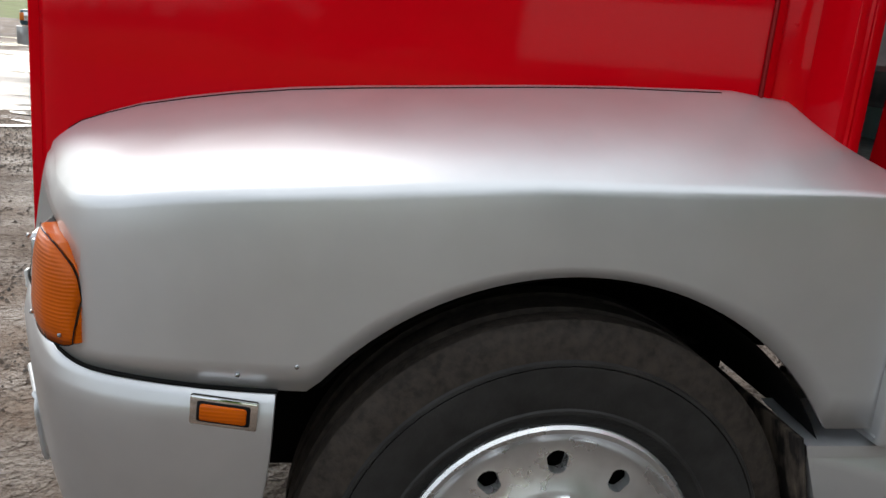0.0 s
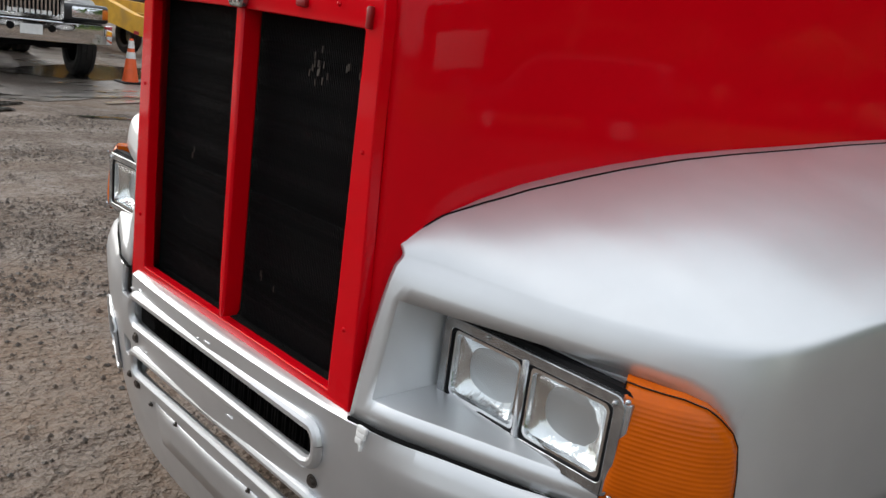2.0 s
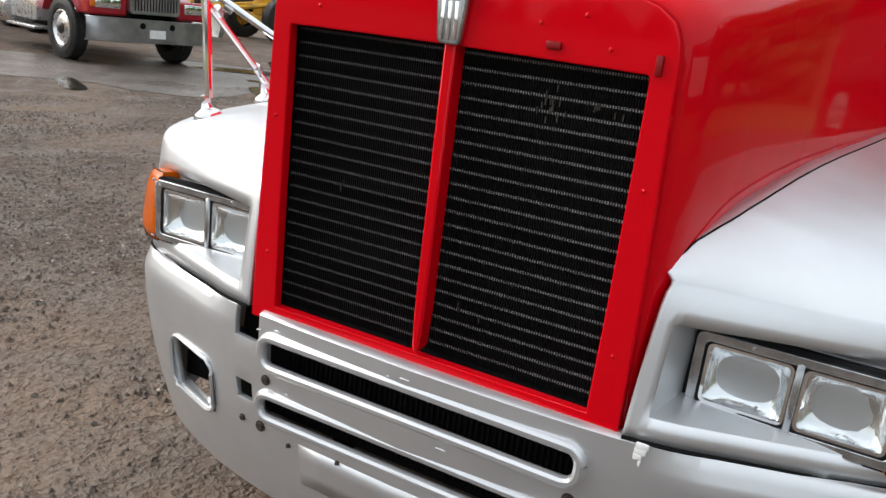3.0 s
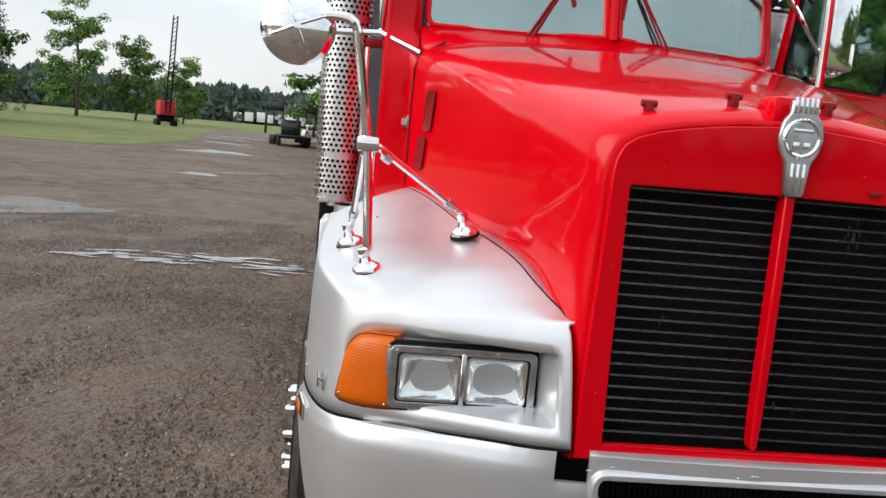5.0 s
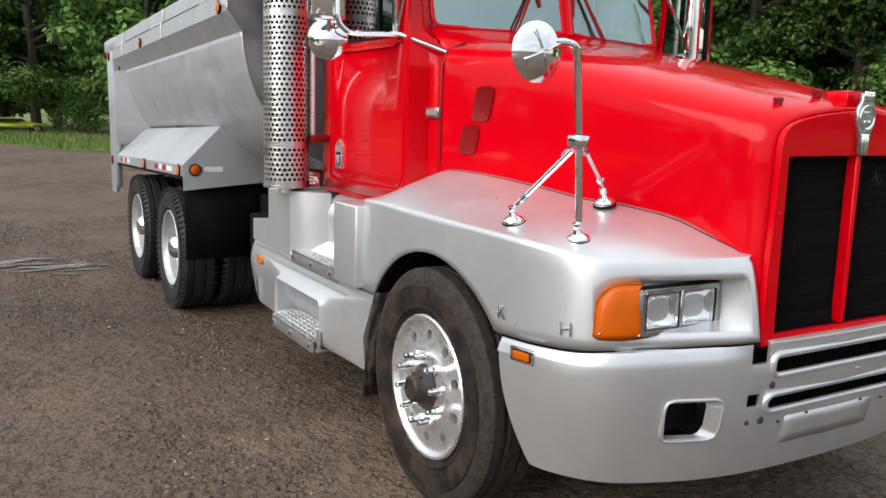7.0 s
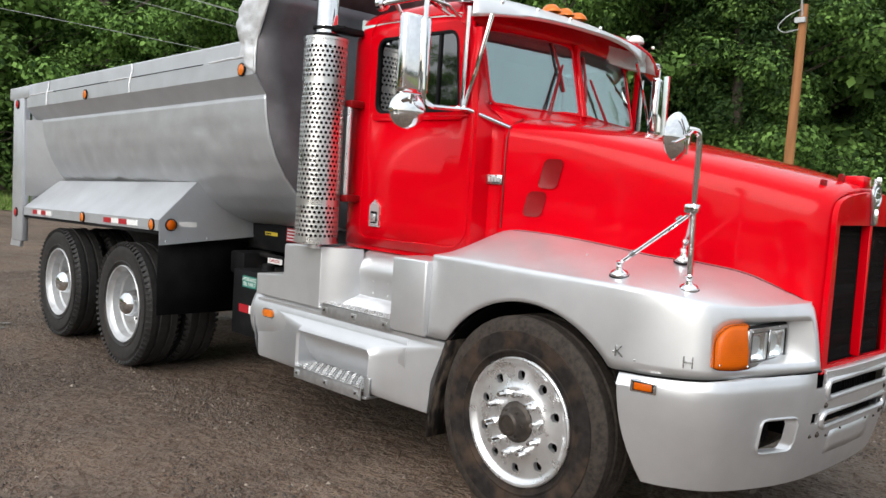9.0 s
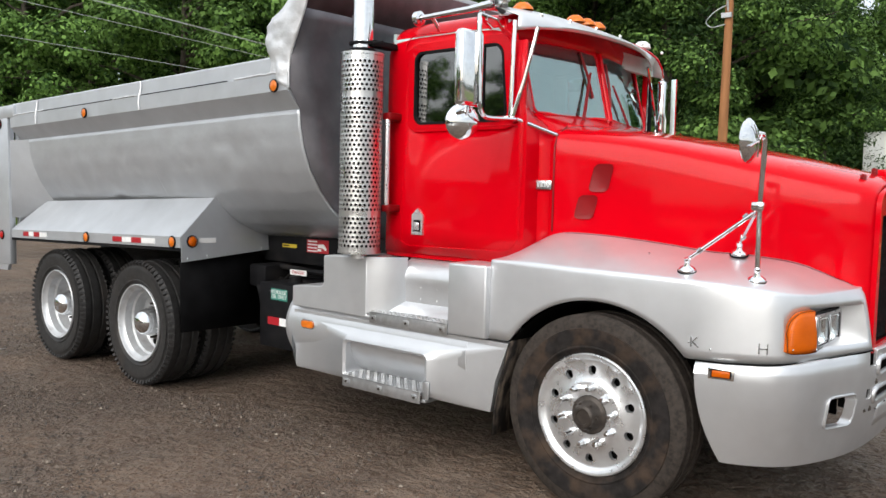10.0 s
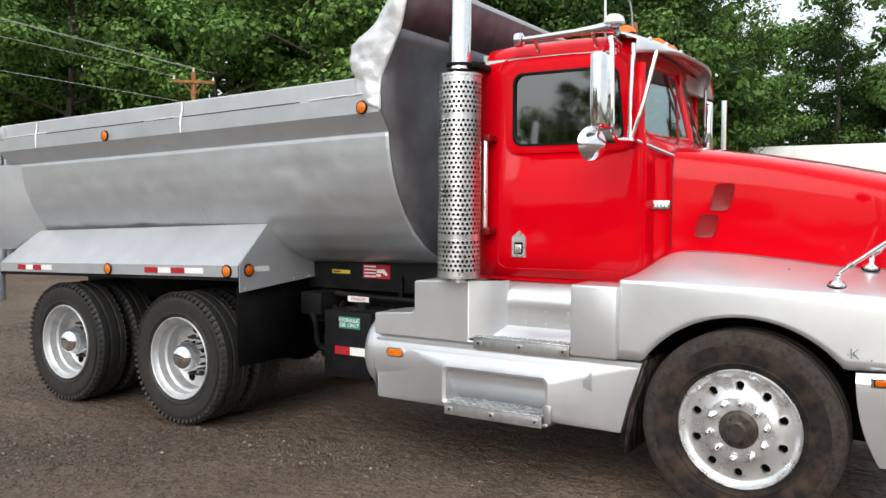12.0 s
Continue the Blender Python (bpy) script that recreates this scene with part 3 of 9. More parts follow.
def headlight(s):
    h = new("headlight")
    h.parent = truck
    x = 0.972
    yc, w, z0, z1 = 0.692, 0.36, 0.925, 1.082
    zc, hh = (z0 + z1) / 2, z1 - z0
    bm = bmesh.new()
    ring_frame(bm, rrect(w, hh, 0.016, 4, s * yc, zc), rrect(w - 0.034, hh - 0.034, 0.01, 4, s * yc, zc), x - 0.01, x + 0.016)
    box(bm, x - 0.006, x + 0.018, s * yc - 0.007, s * yc + 0.007, z0 + 0.012, z1 - 0.012, 0.002)
    ob = part("bezel", bm, M_BEZEL, h, "tarnished chrome double bezel")
    b = ob.modifiers.new("edge", "BEVEL")
    b.width, b.segments, b.limit_method = 0.003, 2, "ANGLE"
    for k in (-1, 1):
        y = s * yc + k * 0.083
        bm = bmesh.new()
        ring_frame(bm, rrect(0.150, 0.118, 0.012, 4, y, zc), rrect(0.138, 0.106, 0.01, 4, y, zc), x - 0.004, x + 0.012)
        part("lamp_rim", bm, M_CHROME, h)
        bm = bmesh.new()
        ring_frame(bm, rrect(0.162, 0.130, 0.014, 4, y, zc), rrect(0.150, 0.118, 0.012, 4, y, zc), x - 0.004, x + 0.0145)
        part("lamp_gasket", bm, M_BLACK, h)
        bm = bmesh.new()
        dish = []
        for i in range(21):
            u = -1 + i / 10
            dish.append([(x + 0.003 - 0.026 * (1 - u ** 8) * (1 - v ** 12) * (1 - 0.4 * u * u - 0.6 * v * v), y + u * 0.071, zc + v * 0.055) for v in (-1 + q / 8 for q in range(17))])
        sheet(bm, dish)
        part("reflector", bm, M_REFL, h, sharp=80)
        bm = bmesh.new()
        lathe(bm, [(0.0, 0.012), (0.005, 0.011), (0.006, 0.006), (0.006, -0.004)], 12, Matrix.Translation((x - 0.026, y, zc)) @ pose(0, 0, 0, 0, 90, 0))
        part("bulb", bm, M_CHROME, h)
        bm = bmesh.new()
        rows = []
        for i in range(9):
            u = -1 + i / 4
            rows.append([(x + 0.010 + 0.006 * (1 - u * u) * (1 - v * v), y + u * 0.069, zc + v * 0.053) for v in (-1 + j / 3 for j in range(7))])
        sheet(bm, rows)
        ln = solid(part("lens", bm, M_LENS, h, "ribbed clear glass lens"), 0.003)
        ln.visible_shadow = False
    for y, z in ((yc - 0.165, z0 + 0.012), (yc + 0.165, z1 - 0.012), (yc, z0 + 0.006), (yc - 0.08, z1 - 0.006)):
        bm = bmesh.new()
        bmesh.ops.create_uvsphere(bm, u_segments=8, v_segments=5, radius=0.0045, matrix=Matrix.Translation((x + 0.017, s * y, z)))
        part("bezel_screw", bm, M_BEZEL, h)
    bm = bmesh.new()
    ring_frame(bm, rrect(w + 0.016, hh + 0.016, 0.02, 4, s * yc, zc), rrect(w + 0.001, hh + 0.001, 0.016, 4, s * yc, zc), x - 0.012, x + 0.004)
    part("bezel_gap", bm, M_BLACK, h)
    # back panel and adjuster bracket behind the bezel
    bm = bmesh.new()
    box(bm, 0.892, 0.908, min(s * 0.50, s * 0.90), max(s * 0.50, s * 0.90), 0.915, 1.10)
    box(bm, 0.955, 0.985, s * 0.875 - 0.006, s * 0.875 + 0.006, 0.935, 1.075, 0.003)
    part("lamp_backing", bm, M_BEZEL, h)


def turn_signal(s):
    """Amber corner lamp that wraps from the headlamp to the flank."""
    plan = spline([(0.977, 0.864), (0.971, 0.886), (0.960, 0.912), (0.946, 0.938), (0.928, 0.964), (0.904, 0.984), (0.876, 1.001)] if s > 0 else [(0.975, 0.868), (0.970, 0.886), (0.961, 0.908), (0.949, 0.930), (0.934, 0.953), (0.916, 0.974), (0.896, 0.992)], 19)
    rows = []
    for k, (x, y) in enumerate(plan):
        f = k / (len(plan) - 1)
        zt = lerp([(0, 1.100), (0.5, 1.097), (0.68, 1.090), (0.80, 1.075), (0.89, 1.058), (0.95, 1.036), (1, 1.0)], f)
        zb = lerp([(0, 0.920), (0.5, 0.914), (0.9, 0.914), (1, 0.922)], f)
        row = []
        for j in range(9):
            v = j / 8
            puff = 0.010 * (1 - (2 * v - 1) ** 4) * min(1.0, 7 * f + 0.3, 7 * (1 - f) + 0.2)
            row.append((x - 0.004 + puff + 0.014 * (1 - v), s * (y - 0.006 + 0.6 * puff + 0.014 * f * (1 - v)), zb + (zt - zb) * v))
        rows.append(row)
    bm = bmesh.new()
    sheet(bm, rows)
    ob = part("turn_signal", bm, M_AMBER, truck, "ribbed amber corner turn signal lens", sharp=60)
    solid(ob, 0.012)
    edge = [r[0] for r in rows] + rows[-1][1:-1] + [r[-1] for r in reversed(rows)]
    bm = bmesh.new()
    tube(bm, edge + rows[0][-2:0:-1] + edge[:1], 0.0012, 6, False)
    part("lens_gasket", bm, M_BLACK, ob)
    rim = edge + rows[0][-2:0:-1] + edge[:1]
    bm = bmesh.new()
    sheet(bm, [[(x - 0.003, y - s * 0.002, z) for x, y, z in rim], [(x - 0.036, y - s * 0.020, z) for x, y, z in rim]])
    part("signal_housing", bm, M_AMBER, ob, "amber side wall of the lens")
    for k, z in ((2, 0.932), (2, 1.08), (16, 0.935)):
        x, y, _ = rows[k][1]
        bm = bmesh.new()
        bmesh.ops.create_uvsphere(bm, u_segments=8, v_segments=5, radius=0.0045, matrix=Matrix.Translation((x + 0.001, y, z)))
        part("lens_screw", bm, M_BEZEL, ob)


# bumper outline from the flank round to the middle: upper edge and lower edge
BUMPER_TOP = [(0.535, 1.104), (0.60, 1.094), (0.70, 1.074), (0.80, 1.042), (0.875, 1.002), (0.935, 0.942), (0.985, 0.845), (1.025, 0.735), (1.065, 0.62), (1.095, 0.53), (1.112, 0.47), (1.122, 0.40), (1.132, 0.25), (1.138, 0.0)]
BUMPER_LOW = [(0.640, 1.035), (0.70, 1.020), (0.77, 0.985), (0.83, 0.945), (0.875, 0.90), (0.912, 0.845), (0.945, 0.775), (0.978, 0.69), (1.01, 0.59), (1.03, 0.50), (1.04, 0.44), (1.048, 0.38), (1.058, 0.24), (1.064, 0.0)]


def bumper():
    n = 61
    a, b = spline(BUMPER_TOP, n), spline(BUMPER_LOW, n)

    def top_z(k, s):
        keys = [(0.515, 0.838), (0.80, 0.852), (1.02, 0.872), (1.112, 0.885), (1.138, 0.885)] if s < 0 else [(0.515, 0.871), (0.80, 0.874), (1.02, 0.878), (1.112, 0.885), (1.138, 0.885)]
        return lerp(keys, a[k][0])

    def inward(k, s):
        p, q = a[max(k - 1, 0)], a[min(k + 1, n - 1)]
        return Vector((-abs(q[1] - p[1]), -s * abs(q[0] - p[0]), 0)).normalized()

    def at(k, z, s):
        zt = top_z(k, s)
        f = max(0.0, (zt - z) / (zt - 0.385))
        g = f ** 2.2
        p = Vector((a[k][0] + (b[k][0] - a[k][0]) * g, s * (a[k][1] + (b[k][1] - a[k][1]) * g), z))
        # the wings swell out below their upper edge
        swell = 0.017 * min(1.0, max(0.0, (a[k][1] - 0.45) / 0.15)) * min(1.0, f / 0.09) * max(0.0, 1 - f)
        return p - inward(k, s) * swell

    levels = [None, 0.862, 0.846, 0.838, 0.814, 0.772, 0.745, 0.705, 0.694, 0.682, 0.655, 0.638, 0.60, 0.558, 0.51, 0.45, 0.415, 0.385]

    def inside(y, z0, z1):
        # slots in the middle, fog lamp holes and tow square
        for lo, hi, y0, y1, sides in ((0.772, 0.838, -1, 0.378, (1, -1)), (0.638, 0.694, -1, 0.386, (1, -1)), (0.558, 0.694, 0.570, 0.766, (1, -1)), (0.655, 0.705, 0.418, 0.472, (-1,))):
            if y0 < abs(y) < y1 and z1 >= lo - 1e-6 and z0 <= hi + 1e-6 and (y >= 0) * 2 - 1 in sides:
                return True
        return False
    bm = bmesh.new()
    rows, ys = [], []
    ks = [(k, 1) for k in range(n)] + [(k, -1) for k in range(n - 2, -1, -1)]
    for k, s in ks:
        row = []
        for z in levels:
            zz = top_z(k, s) if z is None else min(z, top_z(k, s) - 0.004 - 0.010 * levels.index(z) * (z > 0.83))
            row.append(at(k, zz, s))
        # rear edge rolls inwards, upper edge turns back
        back = inward(k, s)
        rows.append([row[0] + back * 0.036 + Vector((0, 0, 0.006)), row[0] + back * 0.012 + Vector((0, 0, 0.008))] + row + [row[-1] + back * 0.034 - Vector((0, 0, 0.004))])
        ys.append(s * a[k][1])

    def skip(i, j):
        jj = j - 2
        if jj <= 3 and -0.468 < (ys[i] + ys[i + 1]) / 2 < -0.398:
            return True
        if not 0 <= jj < len(levels) - 1:
            return False
        z0, z1 = levels[jj] or 0.88, levels[jj + 1]
        return inside((ys[i] + ys[i + 1]) / 2, z0, z1) and levels[jj] is not None
    sheet(bm, rows, skip)
    ob = solid(part("bumper", bm, M_BUMPER, truck, "scuffed silver wraparound front bumper", sharp=45), 0.014, -1, 0.005)
    # rolled lips round the two slots
    for z0, z1, w in ((0.772, 0.838, 0.380), (0.638, 0.694, 0.388)):
        loop = rrect(2 * w, z1 - z0 + 0.010, 0.030, 4, 0, (z0 + z1) / 2)
        bm = bmesh.new()
        pts = []
        for y, z in loop:
            k = min(range(n), key=lambda i: abs(a[i][1] - abs(y)))
            p = at(k, z, 1)
            pts.append((p.x + 0.002, y, z))
        tube(bm, pts + pts[:1], 0.0125, 10, False)
        part("slot_lip", bm, M_BUMPER, ob)
    for s in (1, -1):
        # moulded flare and dark box of the fog lamp hole
        loop = rrect(0.206, 0.150, 0.036, 5, s * 0.668, 0.628)
        bm = bmesh.new()
        fr, bk = [], []
        for y, z in loop:
            k = min(range(n), key=lambda i: abs(a[i][1] - abs(y)))
            p = at(k, z, s)
            fr.append((p.x + 0.004, y, z))
            bk.append((p.x - 0.034, s * 0.690 + (y - s * 0.668) * 0.82, 0.634 + (z - 0.628) * 0.94))
        sheet(bm, [fr + fr[:1], bk + bk[:1]])
        part("fog_hole_flare", bm, M_BUMPER, ob, sharp=50)
        bm = bmesh.new()
        tube(bm, fr + fr[:1], 0.0045, 7, False)
        part("fog_hole_lip", bm, M_BUMPER, ob)
        for y, z, r in ((0.377, 0.733, 0.013), (0.402, 0.602, 0.014), (0.455, 0.60, 0.009), (0.16, 0.60, 0.006), (0.30, 0.585, 0.006)):
            k = min(range(n), key=lambda i: abs(a[i][1] - y))
            p = at(k, z, s)
            bm = bmesh.new()
            lathe(bm, [(0, 0.006), (r * 0.6, 0.006), (r * 0.7, 0.001), (r, 0.0015), (r * 1.05, -0.004)], 12, Matrix.Translation(p + Vector((0.001, 0, 0))) @ pose(0, 0, 0, 0, 90, 0))
            part("bumper_bolt", bm, M_HUB, ob, "rusty bolt head")
        # marker lamp set in the flank
        mk = new("side_marker")
        mk.parent = truck
        for nm, w, h, d, mm in (("bezel", 0.116, 0.054, 0.007, M_CHROME), ("gasket", 0.092, 0.040, 0.010, M_BLACK), ("lens", 0.080, 0.031, 0.014, M_AMBER)):
            bm = bmesh.new()
            m = (Matrix.Translation((0.655, -1.096, 0.803)) if s < 0 else Matrix.Translation((0.620, 1.100, 0.838))) @ pose(0, 0, 0, 0, 0 if s < 0 else -3, -s * 11) @ Matrix.Scale(1.0 if s < 0 else 1.04, 4)
            box(bm, -w / 2, w / 2, -d, d, -h / 2, h / 2, min(d * 0.8, 0.006), 2, m)
            part(nm, bm, mm, mk, "amber marker lens" if nm == "lens" else "")
    # welded and cracked paint left of the grille
    rng = random.Random(8)
    for q in range(4):
        z = 0.885 - 0.011 * q
        k = min(range(n), key=lambda i: abs(a[i][1] - 0.478))
        p = at(k, min(z, 0.872), 1)
        bm = bmesh.new()
        box(bm, p.x - 0.002, p.x + 0.0045, 0.474 + rng.uniform(-0.008, 0.004), 0.482 + rng.uniform(-0.002, 0.010), z - 0.006, z + 0.005, 0.001)
        part("paint_chip", bm, M_WHITE, ob)
    for q in range(12):
        y = rng.uniform(-0.42, 0.42)
        k = min(range(n), key=lambda i: abs(a[i][1] - abs(y)))
        z = rng.choice((rng.uniform(0.715, 0.766), rng.uniform(0.845, 0.87), rng.uniform(0.70, 0.765)))
        if abs(y) > 0.55 and 0.54 < z < 0.70:
            continue
        p = at(k, z, 1 if y > 0 else -1)
        bm = bmesh.new()
        w, hgt = rng.uniform(0.002, 0.012), rng.uniform(0.0008, 0.0022)
        box(bm, p.x - 0.004, p.x + 0.0022, p.y - w, p.y + w, z - hgt, z + hgt, 0.0008)
        part("paint_chip", bm, M_WELD, ob)
    # dark radiator duct behind the slots, tow pins, and a paler number-plate patch
    bm = bmesh.new()
    box(bm, 0.98, 1.03, -0.46, 0.46, 0.60, 0.87)
    box(bm, 0.90, 0.95, -0.78, -0.54, 0.56, 0.72)
    box(bm, 0.90, 0.95, 0.54, 0.78, 0.56, 0.72)
    part("bumper_backing", bm, M_GRILLE, ob)
    for k in range(56):
        y = -0.37 + 0.74 * k / 55
        bm = bmesh.new()
        box(bm, 1.03, 1.036 + 0.004 * (k * 7 % 5) / 4, y - 0.0022, y + 0.0022, 0.62, 0.86)
        part("cooler_fin", bm, M_BLACK, ob)
    bm = bmesh.new()
    rows = []
    for i in range(9):
        y = -0.27 + 0.51 * i / 8
        k = min(range(n), key=lambda q: abs(a[q][1] - abs(y)))
        rows.append([at(k, z, 1 if y >= 0 else -1) + Vector((0.0012, 0, 0)) for z in (0.602, 0.565, 0.53, 0.49)])
    sheet(bm, [[(p.x, -0.27 + 0.51 * i / 8, p.z) for p in r] for i, r in enumerate(rows)])
    solid(part("plate_patch", bm, M_BUMPER, ob, "paler rectangle of a missing plate"), 0.001)
    bm = bmesh.new()
    box(bm, 1.0, 1.06, -0.49, -0.37, 0.79, 0.888, 0.006)
    part("bumper_gap", bm, M_DARK, ob)


# ---- wheels ----
def tyre(r, w, rim):
    """Profiles turned round z, centred: the two walls and the crown; w is the width."""
    h = w / 2
    wall = [(rim - 0.012, -h * 0.72), (rim + 0.005, -h * 0.80), (rim + 0.03, -h * 0.90), (rim + 0.034, -h * 0.955), (rim + 0.040, -h * 0.955), (rim + 0.044, -h * 0.93), (rim + 0.09, -h * 1.0), (rim + 0.13, -h * 0.99), (r - 0.080, -h * 0.955), (r - 0.077, -h * 0.99), (r - 0.071, -h * 0.985), (r - 0.068, -h * 0.94)]
    edge = [wall[-1], (r - 0.06, -h * 0.93), (r - 0.03, -h * 0.90), (r - 0.012, -h * 0.84), (r, -h * 0.74)]
    mid = []
    for g in (-0.45, -0.16, 0.16, 0.45):
        mid += [(r, (g - 0.05) * w), (r - 0.012, (g - 0.035) * w), (r - 0.012, (g + 0.035) * w), (r, (g + 0.05) * w)]
    crown = edge + [p for p in mid if abs(p[1]) < h * 0.74] + [(p, -q) for p, q in edge[::-1]]
    return wall, [(p, -q) for p, q in wall[::-1]], crown


def tread_blocks(bm, r, w, lugs):
    """Shoulder blocks round the tread."""
    h = w / 2
    for k in range(lugs):
        a = 2 * math.pi * k / lugs
        for q in (-1, 1):
            m = Matrix.Rotation(a + (0.02 if q > 0 else 0), 4, "Z") @ Matrix.Translation((r - 0.012, 0, q * h * 0.84)) @ Matrix.Rotation(-q * 0.5, 4, "Y")
            box(bm, -0.014, 0.012, -0.45 * math.pi * r / lugs, 0.45 * math.pi * r / lugs, -0.022, 0.022, 0, 1, m)


def front_wheel(s):
    w = new("front_wheel")
    w.parent = truck
    m = Matrix.Translation((0.012, -1.003, 0.497) if s < 0 else (0.0, 0.98, 0.506)) @ pose(0, 0, 0, -90 * s, 0, 0)
    near, far, crown = tyre(0.500 if s < 0 else 0.510, 0.27, 0.30)
    bm = bmesh.new()
    lathe(bm, near, 72)
    lathe(bm, far, 72)
    bmesh.ops.transform(bm, matrix=m, verts=bm.verts)
    part("tyre", bm, M_TYRE if s < 0 else M_TYRED, w, "tyre with brown mud-stained sidewall" if s < 0 else "wet black rubber tyre")
    bm = bmesh.new()
    lathe(bm, crown, 72)
    bmesh.ops.transform(bm, matrix=m, verts=bm.verts)
    part("tread", bm, M_CROWN, w, "grooved tread caked with brown mud")
    # aluminium disc with ten hand holes
    bm = bmesh.new()
    n, hole_r, ring_r = 80, 0.0235, 0.222
    prof = [(0.302, 0.075), (0.306, 0.118), (0.300, 0.124), (0.290, 0.122), (0.275, 0.105), (0.262, 0.100)]
    lathe(bm, prof, n)
    disc = [(0.178, 0.112), (0.168, 0.118), (0.160, 0.120), (0.098, 0.120), (0.096, 0.10)]
    lathe(bm, disc, n)
    # the band between them carries the holes
    per = n // 10
    inner, outer = [], []
    for k in range(n):
        t = 2 * math.pi * k / n
        outer.append(bm.verts.new((0.262 * math.cos(t), 0.262 * math.sin(t), 0.100)))
        inner.append(bm.verts.new((0.178 * math.cos(t), 0.178 * math.sin(t), 0.112)))
    for q in range(10):
        c = 2 * math.pi * (q * per + per / 2) / n
        cx, cy = ring_r * math.cos(c), ring_r * math.sin(c)
        edge = [outer[(q * per + k) % n] for k in range(per + 1)] + [inner[(q * per + per - k) % n] for k in range(per + 1)]
        ang = sorted(range(len(edge)), key=lambda i: math.atan2(edge[i].co.y - cy, edge[i].co.x - cx))
        edge = [edge[i] for i in ang]
        rim_v, dep_v = [], []
        for v in edge:
            d = Vector((v.co.x - cx, v.co.y - cy)).normalized() * hole_r
            f = (math.hypot(cx + d.x, cy + d.y) - 0.178) / 0.084
            rim_v.append(bm.verts.new((cx + d.x, cy + d.y, 0.112 - 0.012 * f)))
            dep_v.append(bm.verts.new((cx + d.x * 0.93, cy + d.y * 0.93, 0.082)))
        L = len(edge)
        for i in range(L):
            j = (i + 1) % L
            bm.faces.new((edge[i], edge[j], rim_v[j], rim_v[i]))
            bm.faces.new((rim_v[i], rim_v[j], dep_v[j], dep_v[i]))
    bmesh.ops.remove_doubles(bm, verts=bm.verts, dist=0.0005)
    bmesh.ops.transform(bm, matrix=m, verts=bm.verts)
    disc_ob = part("rim", bm, M_ALU, w, "polished aluminium rim with ten hand holes", sharp=30)
    bm = bmesh.new()
    lathe(bm, [(0, 0.04), (0.29, 0.04), (0.29, 0.06)], 48)
    bmesh.ops.transform(bm, matrix=m, verts=bm.verts)
    part("brake_drum", bm, M_DARK, w)
    bm = bmesh.new()
    lathe(bm, [(0.096, 0.10), (0.096, 0.124), (0.088, 0.128), (0.078, 0.133), (0.070, 0.150), (0.058, 0.165), (0.056, 0.185), (0.046, 0.192), (0.036, 0.192), (0.034, 0.186), (0, 0.186)], 32)
    bmesh.ops.transform(bm, matrix=m, verts=bm.verts)
    part("hub", bm, M_HUB, w, "greasy brown oil-bath hub")
    for k in range(6):
        a = 2 * math.pi * k / 6
        bm = bmesh.new()
        lathe(bm, [(0, 0.006), (0.007, 0.006), (0.008, -0.004)], 6, Matrix.Translation((0.064 * math.cos(a), 0.064 * math.sin(a), 0.158)))
        bmesh.ops.transform(bm, matrix=m, verts=bm.verts)
        part("hub_bolt", bm, M_HUB, w)
    for k in range(10):
        a = 2 * math.pi * (k + 0.3) / 10
        bm = bmesh.new()
        lathe(bm, [(0.019, 0.118), (0.019, 0.126), (0.0165, 0.128), (0.0165, 0.145), (0.0135, 0.150), (0.0135, 0.176), (0.010, 0.185), (0, 0.188)], 6 if k % 2 else 12, Matrix.Translation((0.1425 * math.cos(a), 0.1425 * math.sin(a), 0)))
        bmesh.ops.transform(bm, matrix=m, verts=bm.verts)
        part("lug_nut", bm, M_CHROME, w, "tall chrome lug nut cover")


